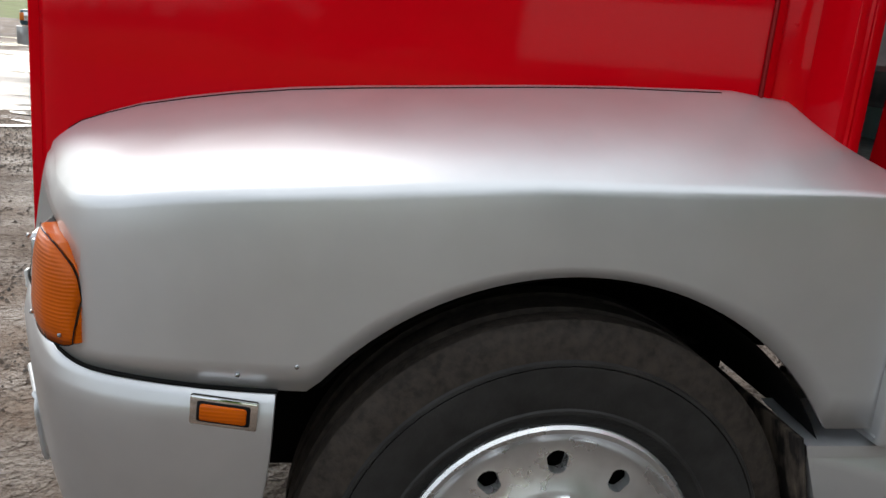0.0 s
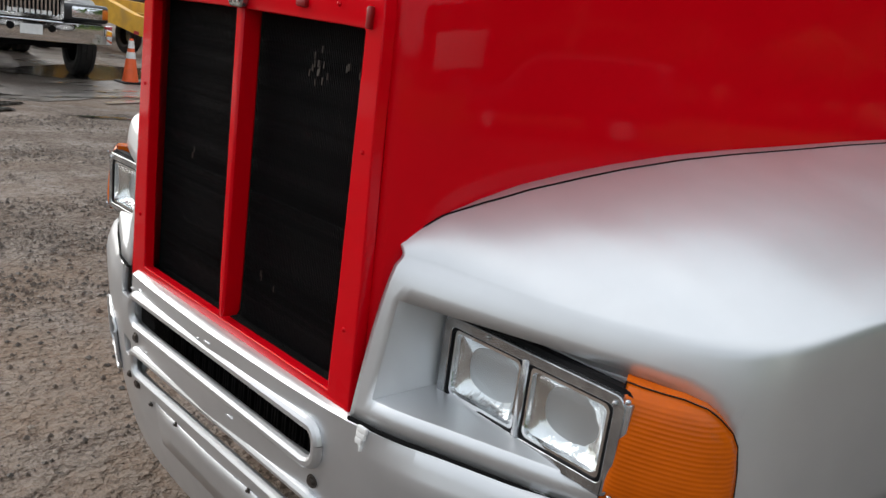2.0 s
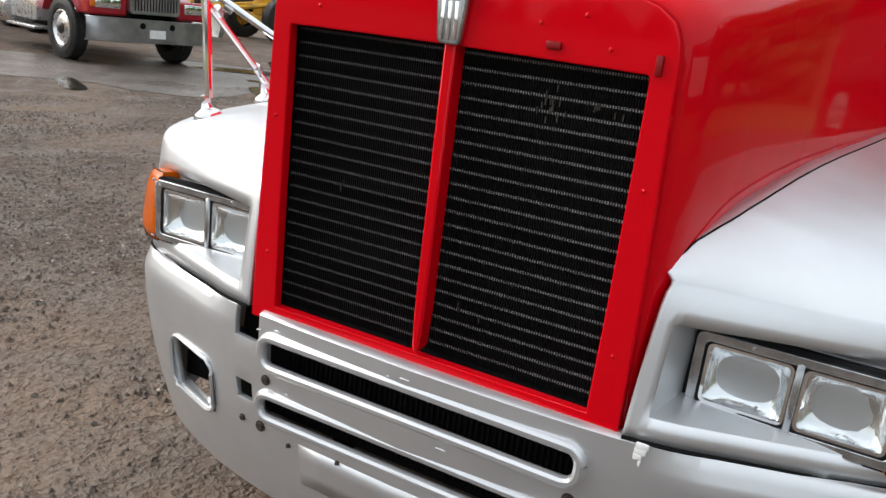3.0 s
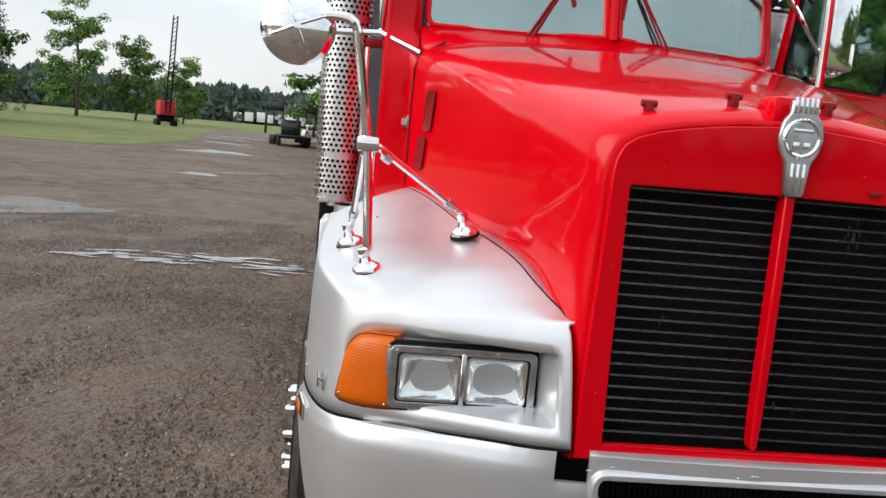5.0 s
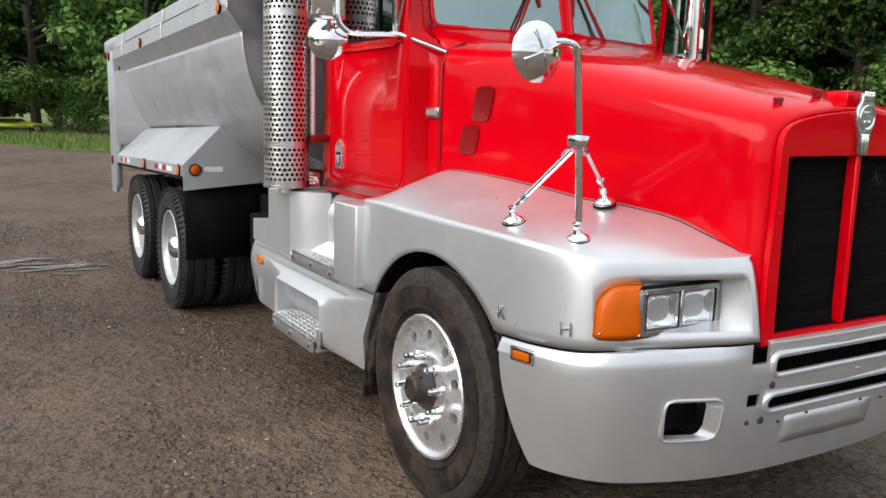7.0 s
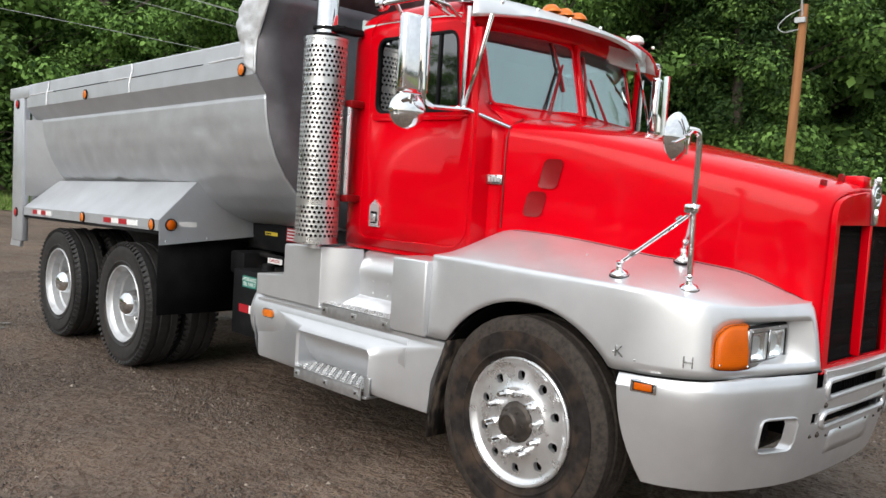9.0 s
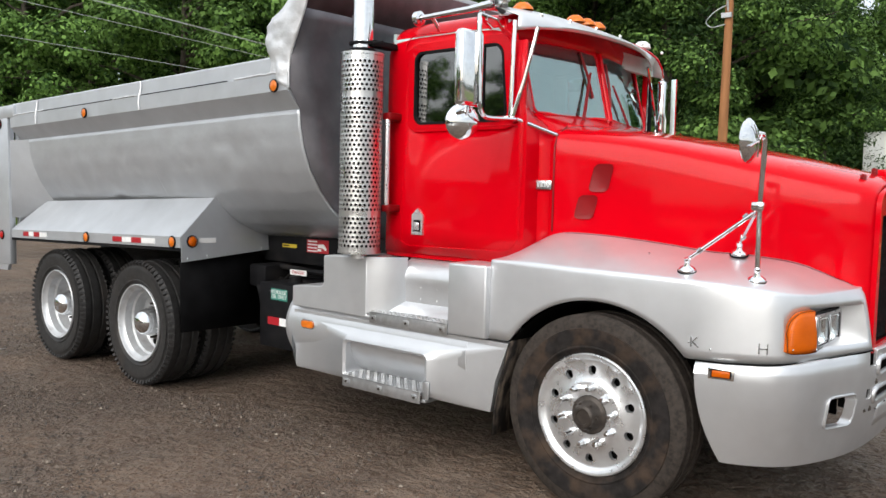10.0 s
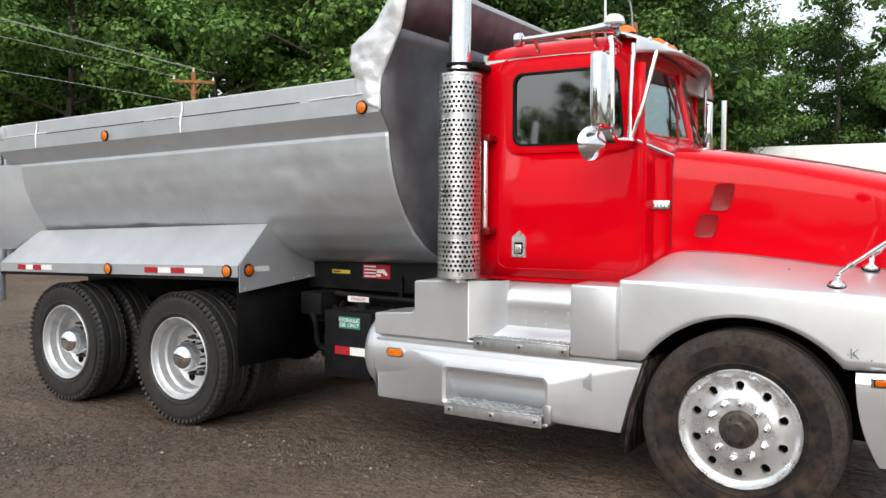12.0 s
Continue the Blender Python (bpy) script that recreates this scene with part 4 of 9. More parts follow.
def rear_wheel(s, x, dirt):
    w = new("rear_dual_wheel")
    w.parent = truck
    for nm, yo in (("outer", 1.19), ("inner", 0.87)):
        m = Matrix.Translation((x, s * yo, 0.492)) @ pose(0, 0, 0, -90 * s, 0, 0)
        bm = bmesh.new()
        for profile in tyre(0.490, 0.275, 0.30):
            lathe(bm, profile, 72)
        bmesh.ops.remove_doubles(bm, verts=bm.verts, dist=0.0002)
        bmesh.ops.transform(bm, matrix=m, verts=bm.verts)
        lugs = bmesh.new()
        tread_blocks(lugs, 0.486, 0.275, 64)
        bmesh.ops.transform(lugs, matrix=m, verts=lugs.verts)
        tagged(part("tread_pattern", lugs, dirt, w), kind="stuff")
        part(nm + "_tyre", bm, dirt, w, "black drive tyre with blocky tread")
    m = Matrix.Translation((x, s * 1.19, 0.492)) @ pose(0, 0, 0, -90 * s, 0, 0)
    bm = bmesh.new()
    lathe(bm, [(0.302, 0.07), (0.306, 0.122), (0.301, 0.128), (0.293, 0.124), (0.285, 0.10), (0.268, 0.085), (0.262, 0.03), (0.245, 0.02), (0.240, -0.06), (0.225, -0.075), (0.170, -0.080), (0.160, -0.075), (0.112, -0.075), (0.108, -0.09)], 56)
    bmesh.ops.transform(bm, matrix=m, verts=bm.verts)
    part("rim", bm, M_STEELW, w, "silver-painted deep steel rim", sharp=40)
    for k in range(5):
        a = 2 * math.pi * k / 5 + 0.5
        bm = bmesh.new()
        lathe(bm, [(0, 0.0), (0.030, 0.0), (0.034, -0.004)], 14, Matrix.Translation((0.197 * math.cos(a), 0.197 * math.sin(a), -0.074)))
        bmesh.ops.transform(bm, matrix=m, verts=bm.verts)
        part("hand_hole", bm, M_DARK, w)
    for k in range(10):
        a = 2 * math.pi * k / 10
        bm = bmesh.new()
        lathe(bm, [(0.018, -0.078), (0.018, -0.045), (0.010, -0.035), (0.010, -0.01), (0, -0.008)], 6, Matrix.Translation((0.1425 * math.cos(a), 0.1425 * math.sin(a), 0)))
        bmesh.ops.transform(bm, matrix=m, verts=bm.verts)
        part("lug_nut", bm, M_HUB, w)
    bm = bmesh.new()
    lathe(bm, [(0.112, -0.09), (0.110, 0.03), (0.104, 0.06), (0.098, 0.085), (0.080, 0.112), (0.050, 0.132), (0.0, 0.14)], 36)
    bmesh.ops.transform(bm, matrix=m, verts=bm.verts)
    part("hub_cap", bm, M_CHROME, w, "domed chrome axle cap")
    bm = bmesh.new()
    tube(bm, bent([(x + 0.10, s * 1.125, 0.38), (x + 0.17, s * 1.155, 0.34), (x + 0.235, s * 1.225, 0.32)], 0.03), 0.006, 6)
    part("valve_stem", bm, M_CHROME, w)


hood()
grille()
emblem()
for side in (1, -1):
    fender(side)
    headlight(side)
    turn_signal(side)
bumper()
for side in (1, -1):
    front_wheel(side)
    rear_wheel(side, AXLE_X[0], M_TYRED)
    rear_wheel(side, AXLE_X[1], M_TYRED)


# ---- cab ----
def cab():
    c = new("cab")
    c.parent = truck
    half = [(0.0, 2.665), (0.45, 2.655), (0.70, 2.635), (0.82, 2.605), (0.89, 2.555), (0.925, 2.48), (0.937, 2.415), (0.942, 2.2), (0.943, 1.975), (0.943, 1.6), (0.943, 1.36), (0.943, 1.20)]
    rows, xs = [], [-1.63, -1.62, -1.60, -1.55, -1.46, -1.375, -1.2, -1.0, -0.8, -0.66, -0.60, -0.565]
    for x in xs:
        f = {-1.63: 0.94, -1.62: 0.975, -1.60: 0.992}.get(x, 1.0)
        dz = lerp([(-1.63, -0.05), (-1.60, -0.018), (-1.4, 0.0), (-0.9, 0.0), (-0.72, -0.02), (-0.56, -0.10)], x)
        prof = [(y * f, z + (dz if z > 2.42 else 0)) for y, z in half]
        rows.append([(x, -y, z) for y, z in prof[::-1]] + [(x, y, z) for y, z in prof[1:]])
    n = len(half)
    bm = bmesh.new()
    # side windows are cut through both walls; the roof ahead of the windscreen is left to the header
    win = {n - 1 - 7, n - 1 - 8, n - 1 + 6, n - 1 + 7}

    def skip(i, j):
        if xs[i] > -1.38 and xs[i + 1] < -0.65 and j in win:
            return True
        if xs[i] > -1.47 and xs[i + 1] < -0.59 and n - 1 + 5 <= j:
            return True
        return xs[i] > -0.67 and (n - 1 - 6) <= j < (n - 1 + 6)
    sheet(bm, rows, skip)
    back = rows[0]
    f = bm.faces.new([bm.verts.new(p) for p in back])
    ob = solid(part("cab_shell", bm, M_RED, c, "red-painted cab shell", sharp=40), 0.02)
    ob.data.materials.append(M_CURT)
    ob.modifiers["thickness"].material_offset = 1
    # the left door stands open, hinged at its front edge
    swing = new("open_cab_door")
    swing.parent = truck
    swing["label"] = "red cab door standing open"
    swing.matrix_world = Matrix.Translation((-0.74, 0.80, 0)) @ Matrix.Rotation(radians(-66), 4, "Z") @ Matrix.Translation((0.572, -0.945, 0))
    tilt = lambda p: (p[0] - 0.17 * max(0, p[1] - 2.0) * (p[0] > -1.0), p[1])
    bm = bmesh.new()
    ring_frame(bm, [tilt(p) for p in rrect(0.885, 1.31, 0.06, 5, -1.0145, 1.895)], [tilt(p) for p in rrect(0.79, 0.48, 0.06, 5, -1.004, 2.215)], 0.918, 0.950, "y")
    panel = part("door_panel", bm, M_RED, swing, sharp=30)
    bev = panel.modifiers.new("edge", "BEVEL")
    bev.width, bev.segments, bev.limit_method = 0.012, 3, "ANGLE"
    bm = bmesh.new()
    box(bm, -1.42, -0.62, 0.890, 0.9175, 1.28, 1.96, 0.005)
    part("inner_trim", bm, M_CURT, swing, "pale grey-green door lining")
    # mirror folded against the open door
    for pts, rr in ((bent([(-0.64, 0.955, 2.50), (-0.90, 1.045, 2.535), (-0.90, 1.045, 2.03), (-0.80, 0.955, 2.0)], 0.05), 0.013), ([(-0.40, 0.965, 2.47), (-0.62, 1.0, 2.25), (-0.83, 1.03, 2.02)], 0.011), ([(-0.90, 1.05, 2.43), (-0.82, 1.05, 2.43)], 0.009), ([(-0.90, 1.05, 2.05), (-0.82, 1.05, 2.05)], 0.009)):
        bm = bmesh.new()
        tube(bm, pts, rr, 8)
        part("mirror_bracket", bm, M_CHROME, swing)
    fold = Matrix.Translation((-0.822, 1.055, 2.23)) @ pose(0, 0, 0, 0, 0, 84)
    bm = bmesh.new()
    box(bm, -0.028, 0.034, -0.088, 0.088, -0.195, 0.195, 0.022, 3, fold)
    part("mirror_head", bm, M_CHROME, swing, "tall chrome mirror head")
    for s in (1, -1):
        dp = c if s < 0 else swing
        # rounded window frame and gasket
        gx, gz = (-1.018, 2.195) if s < 0 else (-1.004, 2.215)
        for nm, ow, oh, iw, ih, r0, r1, y0, y1, mm in (("window_frame", 0.80, 0.52, 0.69, 0.425, 0.07, 0.06, 0.925, 0.953, M_RED), ("window_seal", 0.70, 0.435, 0.672, 0.407, 0.062, 0.055, 0.93, 0.957, M_BLACK)):
            bm = bmesh.new()
            if s > 0:
                ow, oh, iw, ih = ow + 0.035, oh + 0.05, iw + 0.10, ih + 0.055
            o, i = rrect(ow, oh, r0, 5, gx, gz), rrect(iw, ih, r1, 5, gx, gz)
            lean = lambda p: (p[0] - (0.10 if s < 0 else 0.17) * max(0, p[1] - 2.0) * (1 if p[0] > -1.0 else 0), p[1])
            ring_frame(bm, [lean(p) for p in o], [lean(p) for p in i], s * y0, s * y1, "y")
            part(nm, bm, mm, ob if s < 0 else swing)
        bm = bmesh.new()
        if s < 0:
            box(bm, -1.36, -0.66, -0.941, -0.935, 1.98, 2.41)
        else:
            prism(bm, [(-1.395, 1.98), (-0.615, 1.98), (-0.69, 2.45), (-1.395, 2.45)], 0.935, 0.941, "y")
        g = part("side_window", bm, M_GLASS if s < 0 else M_SCREEN, dp, "dark tinted side window" if s < 0 else "pale glass of the open door")
        g.visible_shadow = False
        bm = bmesh.new()
        box(bm, -0.862, -0.842, min(s * 0.925, s * 0.952), max(s * 0.925, s * 0.952), 1.97, 2.42, 0.004)
        part("vent_divider", bm, M_BLACK if s < 0 else M_ALU, dp)
        # door edge joint
        if s < 0:
            bm = bmesh.new()
            loop = [(-1.46, 1.27), (-1.46, 2.47), (-1.40, 2.52), (-0.72, 2.50), (-0.655, 2.44), (-0.575, 1.96), (-0.572, 1.33), (-0.64, 1.255), (-1.41, 1.245)]
            tube(bm, bent([(x, s * (0.9455 if z < 2.42 else 0.933), z) for x, z in loop + loop[:1]], 0.04, 4), 0.0042, 6, False)
            part("door_seam", bm, M_RED, c, "fine joint round the cab door")
        bm = bmesh.new()
        tube(bm, [(-1.38, s * 0.945, 1.955), (-0.60, s * 0.945, 1.955)], 0.010, 6)
        part("belt_moulding", bm, M_RED, dp)
        # handle: chrome plate with paddle
        h = swing
        if s < 0:
            h = new("door_handle")
            h.parent = truck
        bm = bmesh.new()
        prism(bm, [(-1.365, 1.315), (-1.275, 1.315), (-1.275, 1.435), (-1.32, 1.475), (-1.365, 1.435)], s * 0.942, s * 0.956, "y")
        part("handle_plate", bm, M_ALU, h, "chrome paddle handle plate")
        bm = bmesh.new()
        box(bm, -1.348, -1.292, min(s * 0.954, s * 0.958), max(s * 0.954, s * 0.958), 1.335, 1.405, 0.002)
        part("handle_pocket", bm, M_DARK, h)
        bm = bmesh.new()
        box(bm, -1.341, -1.299, min(s * 0.955, s * 0.966), max(s * 0.955, s * 0.966), 1.342, 1.392, 0.004)
        part("paddle", bm, M_ALU, h)
        # grab bar behind the door
        bm = bmesh.new()
        tube(bm, bent([(-1.51, s * 0.94, 2.03), (-1.51, s * 1.03, 2.03), (-1.51, s * 1.03, 1.47), (-1.51, s * 0.94, 1.47)], 0.03), 0.015, 8)
        gb = part("grab_bar", bm, M_ALU, truck, "bare aluminium grab bar")
        for z in (2.03, 1.47):
            bm = bmesh.new()
            box(bm, -1.545, -1.475, min(s * 0.94, s * 1.045), max(s * 0.94, s * 1.045), z - 0.022, z + 0.022, 0.01)
            part("grab_bracket", bm, M_REDPL, gb)
        # cowl from door edge to hood
        bm = bmesh.new()
        rows2 = []
        for z in (1.20, 1.4, 1.6, 1.84, 1.93, 2.0, 2.03, 2.1, 2.2, 2.3, 2.40, 2.46):
            dx = lerp([(1.9, -0.565), (2.0, -0.568), (2.46, -0.66)], z)
            dy = lerp([(2.0, 0.944), (2.46, 0.915)], z)
            wx = lerp([(1.84, -0.44), (1.93, -0.47), (2.0, -0.565), (2.03, -0.595), (2.46, -0.705)], z)
            wy = lerp([(1.84, 0.812), (1.93, 0.815), (2.03, 0.80), (2.46, 0.80)], z)
            if s > 0 and z >= 2.0:
                wx, wy = wx - 0.10, wy - 0.07
                dx, dy = wx - 0.035, wy + 0.04
            low_z = min(1.0, max(0.0, (2.0 - z) / 0.1))
            mx, my = dx * 0.45 + wx * 0.55, 0.42 * dy + 0.58 * wy
            rows2.append([(dx - 0.01, s * dy, z), (dx + 0.018, s * (dy - 0.008), z), (mx + (-0.532 - mx) * low_z, s * (my + (0.834 - my) * low_z), z), (wx, s * wy, z)])
        sheet(bm, rows2)
        cowl = solid(part("cowl_corner", bm, M_RED, c, sharp=60), 0.012)
        for k in range(9):
            for x, y, dz in ((-0.478, 0.842, 0.0), (-0.553, 0.925, 0.02)):
                bm = bmesh.new()
                bmesh.ops.create_uvsphere(bm, u_segments=6, v_segments=4, radius=0.0042, matrix=Matrix.Translation((x, s * y, 1.43 + 0.074 * k + dz)))
                part("rivet", bm, M_RED, cowl)
        if s > 0:
            continue
        bm = bmesh.new()
        bt = Matrix.Translation((-0.492, s * 0.832, 1.631)) @ pose(0, 0, 0, 0, 0, s * -13)
        box(bm, -0.046, 0.046, -0.009, 0.009, -0.025, 0.025, 0.004, 2, bt)
        bd = part("model_badge", bm, M_BEZEL, truck, "dull metal model badge with worn bars")
        bm = bmesh.new()
        for k in range(4):
            box(bm, -0.036 + 0.019 * k, -0.024 + 0.019 * k, min(s * 0.008, s * 0.0125), max(s * 0.008, s * 0.0125), -0.012, 0.014, 0, 1, bt)
        part("badge_bars", bm, M_BUMPER, bd)
    # windscreen: two flat panes with a middle bar
    back = lambda y: 0.09 * (max(0.0, y) / 0.75) ** 1.4
    top = lambda y: Vector((-0.675 - 0.045 * (abs(y) / 0.8) ** 2 - back(y), y, 2.465 - 0.02 * abs(y)))
    low = lambda y: Vector((-0.575 - 0.045 * (abs(y) / 0.8) ** 2 - back(y), y, 2.052 - 0.02 * abs(y)))
    for s in (1, -1):
        bm = bmesh.new()
        a, b = 0.03 * s, 0.775 if s < 0 else 0.715
        b *= s
        sheet(bm, [[low(a + (b - a) * k / 6) for k in range(7)], [top(a + (b - a) * k / 6) for k in range(7)]])
        g = solid(part("windscreen_pane", bm, M_SCREEN, c, "pale reflecting windscreen pane"), 0.006)
        for face in g.data.polygons:
            face.use_smooth = False
        g.visible_shadow = False
        bm = bmesh.new()
        loop = [low(a), low(b), top(b), top(a)]
        tube(bm, bent(loop + loop[:1], 0.05, 4), 0.014, 8, False)
        part("pane_seal", bm, M_RED, c, "red-painted windscreen rubber")
    bm = bmesh.new()
    tube(bm, [low(0) + Vector((0.008, 0, -0.01)), top(0) + Vector((0.008, 0, 0.01))], 0.022, 8)
    part("windscreen_bar", bm, M_RED, c)
    # sill between hood and glass, header over the glass
    bm = bmesh.new()
    ys = [-0.80 + 1.52 * k / 16 for k in range(17)]
    hz = lambda y: 2.0 - 0.05 * (abs(y) / 0.8) ** 2 - (0.10 * max(0, abs(y) - 0.62) / 0.18)
    sheet(bm, [[(-0.45, y, hz(y) - 0.005) for y in ys], [(-0.50, y, max(hz(y), 1.985 - 0.03 * (abs(y) / 0.8) ** 4) + 0.005) for y in ys], [low(y) + Vector((0.012, 0, -0.004)) for y in ys], [low(y) + Vector((-0.02, 0, 0.0)) for y in ys]])
    sheet(bm, [[top(y * 1.12) + Vector((0.0, 0, -0.012)) for y in ys], [top(y * 1.13) + Vector((0.006, 0, 0.06)) for y in ys], [(-0.74, y * 1.13, 2.60 - 0.04 * (abs(y) / 0.8) ** 4) for y in ys], [(-0.80, y * 1.10, 2.64 - 0.06 * (abs(y) / 0.8) ** 4) for y in ys]])
    solid(part("windscreen_surround", bm, M_RED, c, sharp=50), 0.01)
    # wipers, painted over in red
    for ya, za, yb, zb, yc, zc, yd, zd in ((-0.385, 1.985, -0.175, 2.32, -0.228, 2.445, -0.168, 2.165), (0.225, 2.01, 0.095, 2.27, 0.069, 2.405, 0.038, 2.125)):
        on = lambda y, z, d: low(y).lerp(top(y), (z - 2.04) / 0.41) + Vector((d, 0, 0))
        for off in (0.0, 0.022):
            bm = bmesh.new()
            tube(bm, [on(ya + off, za, 0.035), on(yb + off * 0.3, zb, 0.028)], 0.0055, 6)
            part("wiper_arm", bm, M_REDPL, c, "red-painted wiper arm")
        bm = bmesh.new()
        tube(bm, [on(yc, zc, 0.012), on((yc + yd) / 2, (zc + zd) / 2, 0.020), on(yd, zd, 0.012)], 0.0085, 6)
        part("wiper_blade", bm, M_REDPL, c, "red-painted wiper blade")
    # visor
    bm = bmesh.new()
    vis = []
    for k in range(21):
        y = -0.965 + 1.735 * k / 20
        q = abs(-1 + k / 10)
        xf = -0.485 - 0.12 * q ** 2.5 - 0.8 * back(y)
        vis.append([(-0.82, y * 0.97, 2.665 - 0.045 * q ** 4), (-0.72 - 0.4 * back(y), y, 2.645 - 0.05 * q ** 3), (-0.60 - 0.6 * back(y), y, 2.595 - 0.05 * q ** 3), (xf, y, 2.535 - 0.05 * q ** 3), (xf - 0.004, y, 2.515 - 0.05 * q ** 3)])
    sheet(bm, vis)
    v = solid(part("sun_visor", bm, M_SILVER, truck, "silver-painted drop visor over the windscreen", sharp=60), 0.006)
    for y in (-0.70, -0.13, 0.0, 0.13):
        bm = bmesh.new()
        lathe(bm, [(0.0, 0.048), (0.022, 0.044), (0.036, 0.028), (0.046, 0.012), (0.048, 0.0)], 16, Matrix.Translation((-0.77, y, 2.66 - 0.02 * (abs(y) / 0.6) ** 2)) @ Matrix.Diagonal((1.5, 1.0, 1.0, 1)))
        part("roof_lamp", bm, M_AMBERD, truck, "amber cab roof lamp")
    bm = bmesh.new()
    for k in range(6):
        y = -0.75 + 1.5 * k / 5
        bmesh.ops.create_uvsphere(bm, u_segments=8, v_segments=5, radius=0.012, matrix=Matrix.Translation((-0.60, y, 2.60 - 0.05 * (abs(y) / 0.985) ** 3)))
    tagged(part("visor_rivets", bm, M_ALU, v), kind="stuff")
    # air horn on the roof edge
    for s in (-1, 1):
        hn = new("air_horn")
        hn.parent = truck
        # the left one sits further in
        hn.location = (0, 0, 0) if s < 0 else (-0.06, -0.13, 0)
        bm = bmesh.new()
        tube(bm, [(-1.30, s * 0.99, 2.60), (-1.22, s * 0.985, 2.602), (-0.95, s * 0.97, 2.612), (-0.82, s * 0.965, 2.62), (-0.755, s * 0.96, 2.622), (-0.725, s * 0.96, 2.624)], [0.016, 0.016, 0.02, 0.026, 0.04, 0.062], 16, False)
        part("trumpet", bm, M_CHROME, hn, "chrome air horn trumpet")
        bm = bmesh.new()
        lathe(bm, [(0, 0.03), (0.03, 0.03), (0.042, 0.018), (0.042, -0.015), (0.02, -0.022)], 20, Matrix.Translation((-1.31, s * 0.99, 2.60)) @ pose(0, 0, 0, 0, -90, 0))
        part("horn_driver", bm, M_CHROME, hn)
        bm = bmesh.new()
        lathe(bm, [(0, 0.05), (0.03, 0.046), (0.052, 0.03), (0.060, 0.0), (0.05, -0.01)], 20, Matrix.Translation((-0.735, s * 0.962, 2.64)))
        part("horn_dome", bm, M_WHITE, hn, "white dome on the horn")
        for x in (-1.22, -0.86):
            bm = bmesh.new()
            tube(bm, [(x, s * 0.97, 2.60), (x, s * 0.90, 2.53)], 0.012, 8)
            part("horn_foot", bm, M_CHROME, hn)
    bm = bmesh.new()
    tube(bm, [(-0.85, -0.80, 2.60), (-0.86, -0.81, 3.9)], [0.008, 0.004], 6)
    part("whip_antenna", bm, M_ALU, truck, "thin whip antenna")
    # inside: back wall, two seats, dashboard, wheel
    bm = bmesh.new()
    box(bm, -1.60, -0.60, -0.90, 0.90, 1.22, 1.25)
    box(bm, -0.80, -0.58, -0.88, 0.88, 1.5, 1.98, 0.04)
    part("dashboard", bm, M_INT, c)
    bm = bmesh.new()
    box(bm, -1.60, -1.58, -0.90, 0.90, 1.25, 2.55)
    part("cab_lining", bm, M_CURT, c, "pale grey-green cab lining")
    # headlining and side trim
    bm = bmesh.new()
    box(bm, -1.58, -0.74, -0.86, 0.86, 2.50, 2.515)
    box(bm, -0.76, -0.725, -0.88, 0.88, 2.44, 2.55)
    part("headlining", bm, M_CURT, c)
    for s in (1, -1):
        bm = bmesh.new()
        y0, y1 = min(s * 0.900, s * 0.914), max(s * 0.900, s * 0.914)
        if s > 0:
            box(bm, -1.58, -1.47, y0, y1, 1.25, 2.51)
            part("door_trim", bm, M_CURT, c)
            continue
        box(bm, -1.58, -0.60, y0, y1, 1.25, 1.985)
        box(bm, -1.58, -1.365, y0, y1, 1.985, 2.42)
        box(bm, -0.685, -0.655, y0, y1, 1.985, 2.42)
        box(bm, -1.58, -0.74, y0, y1, 2.405, 2.51)
        part("door_trim", bm, M_CURT, c)
    for y in (-0.5, 0.5):
        bm = bmesh.new()
        box(bm, -1.45, -1.0, y - 0.25, y + 0.25, 1.40, 1.55, 0.05)
        box(bm, -1.52, -1.38, y - 0.25, y + 0.25, 1.50, 2.06, 0.05)
        part("cab_seat", bm, M_INT, c, "dark cloth cab seat")
    bm = bmesh.new()
    m = Matrix.Translation((-0.95, 0.5, 1.95)) @ pose(0, 0, 0, 0, -40, 0)
    tube(bm, [m @ Vector((0.22 * math.cos(a), 0.22 * math.sin(a), 0)) for a in (2 * math.pi * k / 24 for k in range(25))], 0.014, 8, False)
    part("steering_wheel", bm, M_BLACK, c)


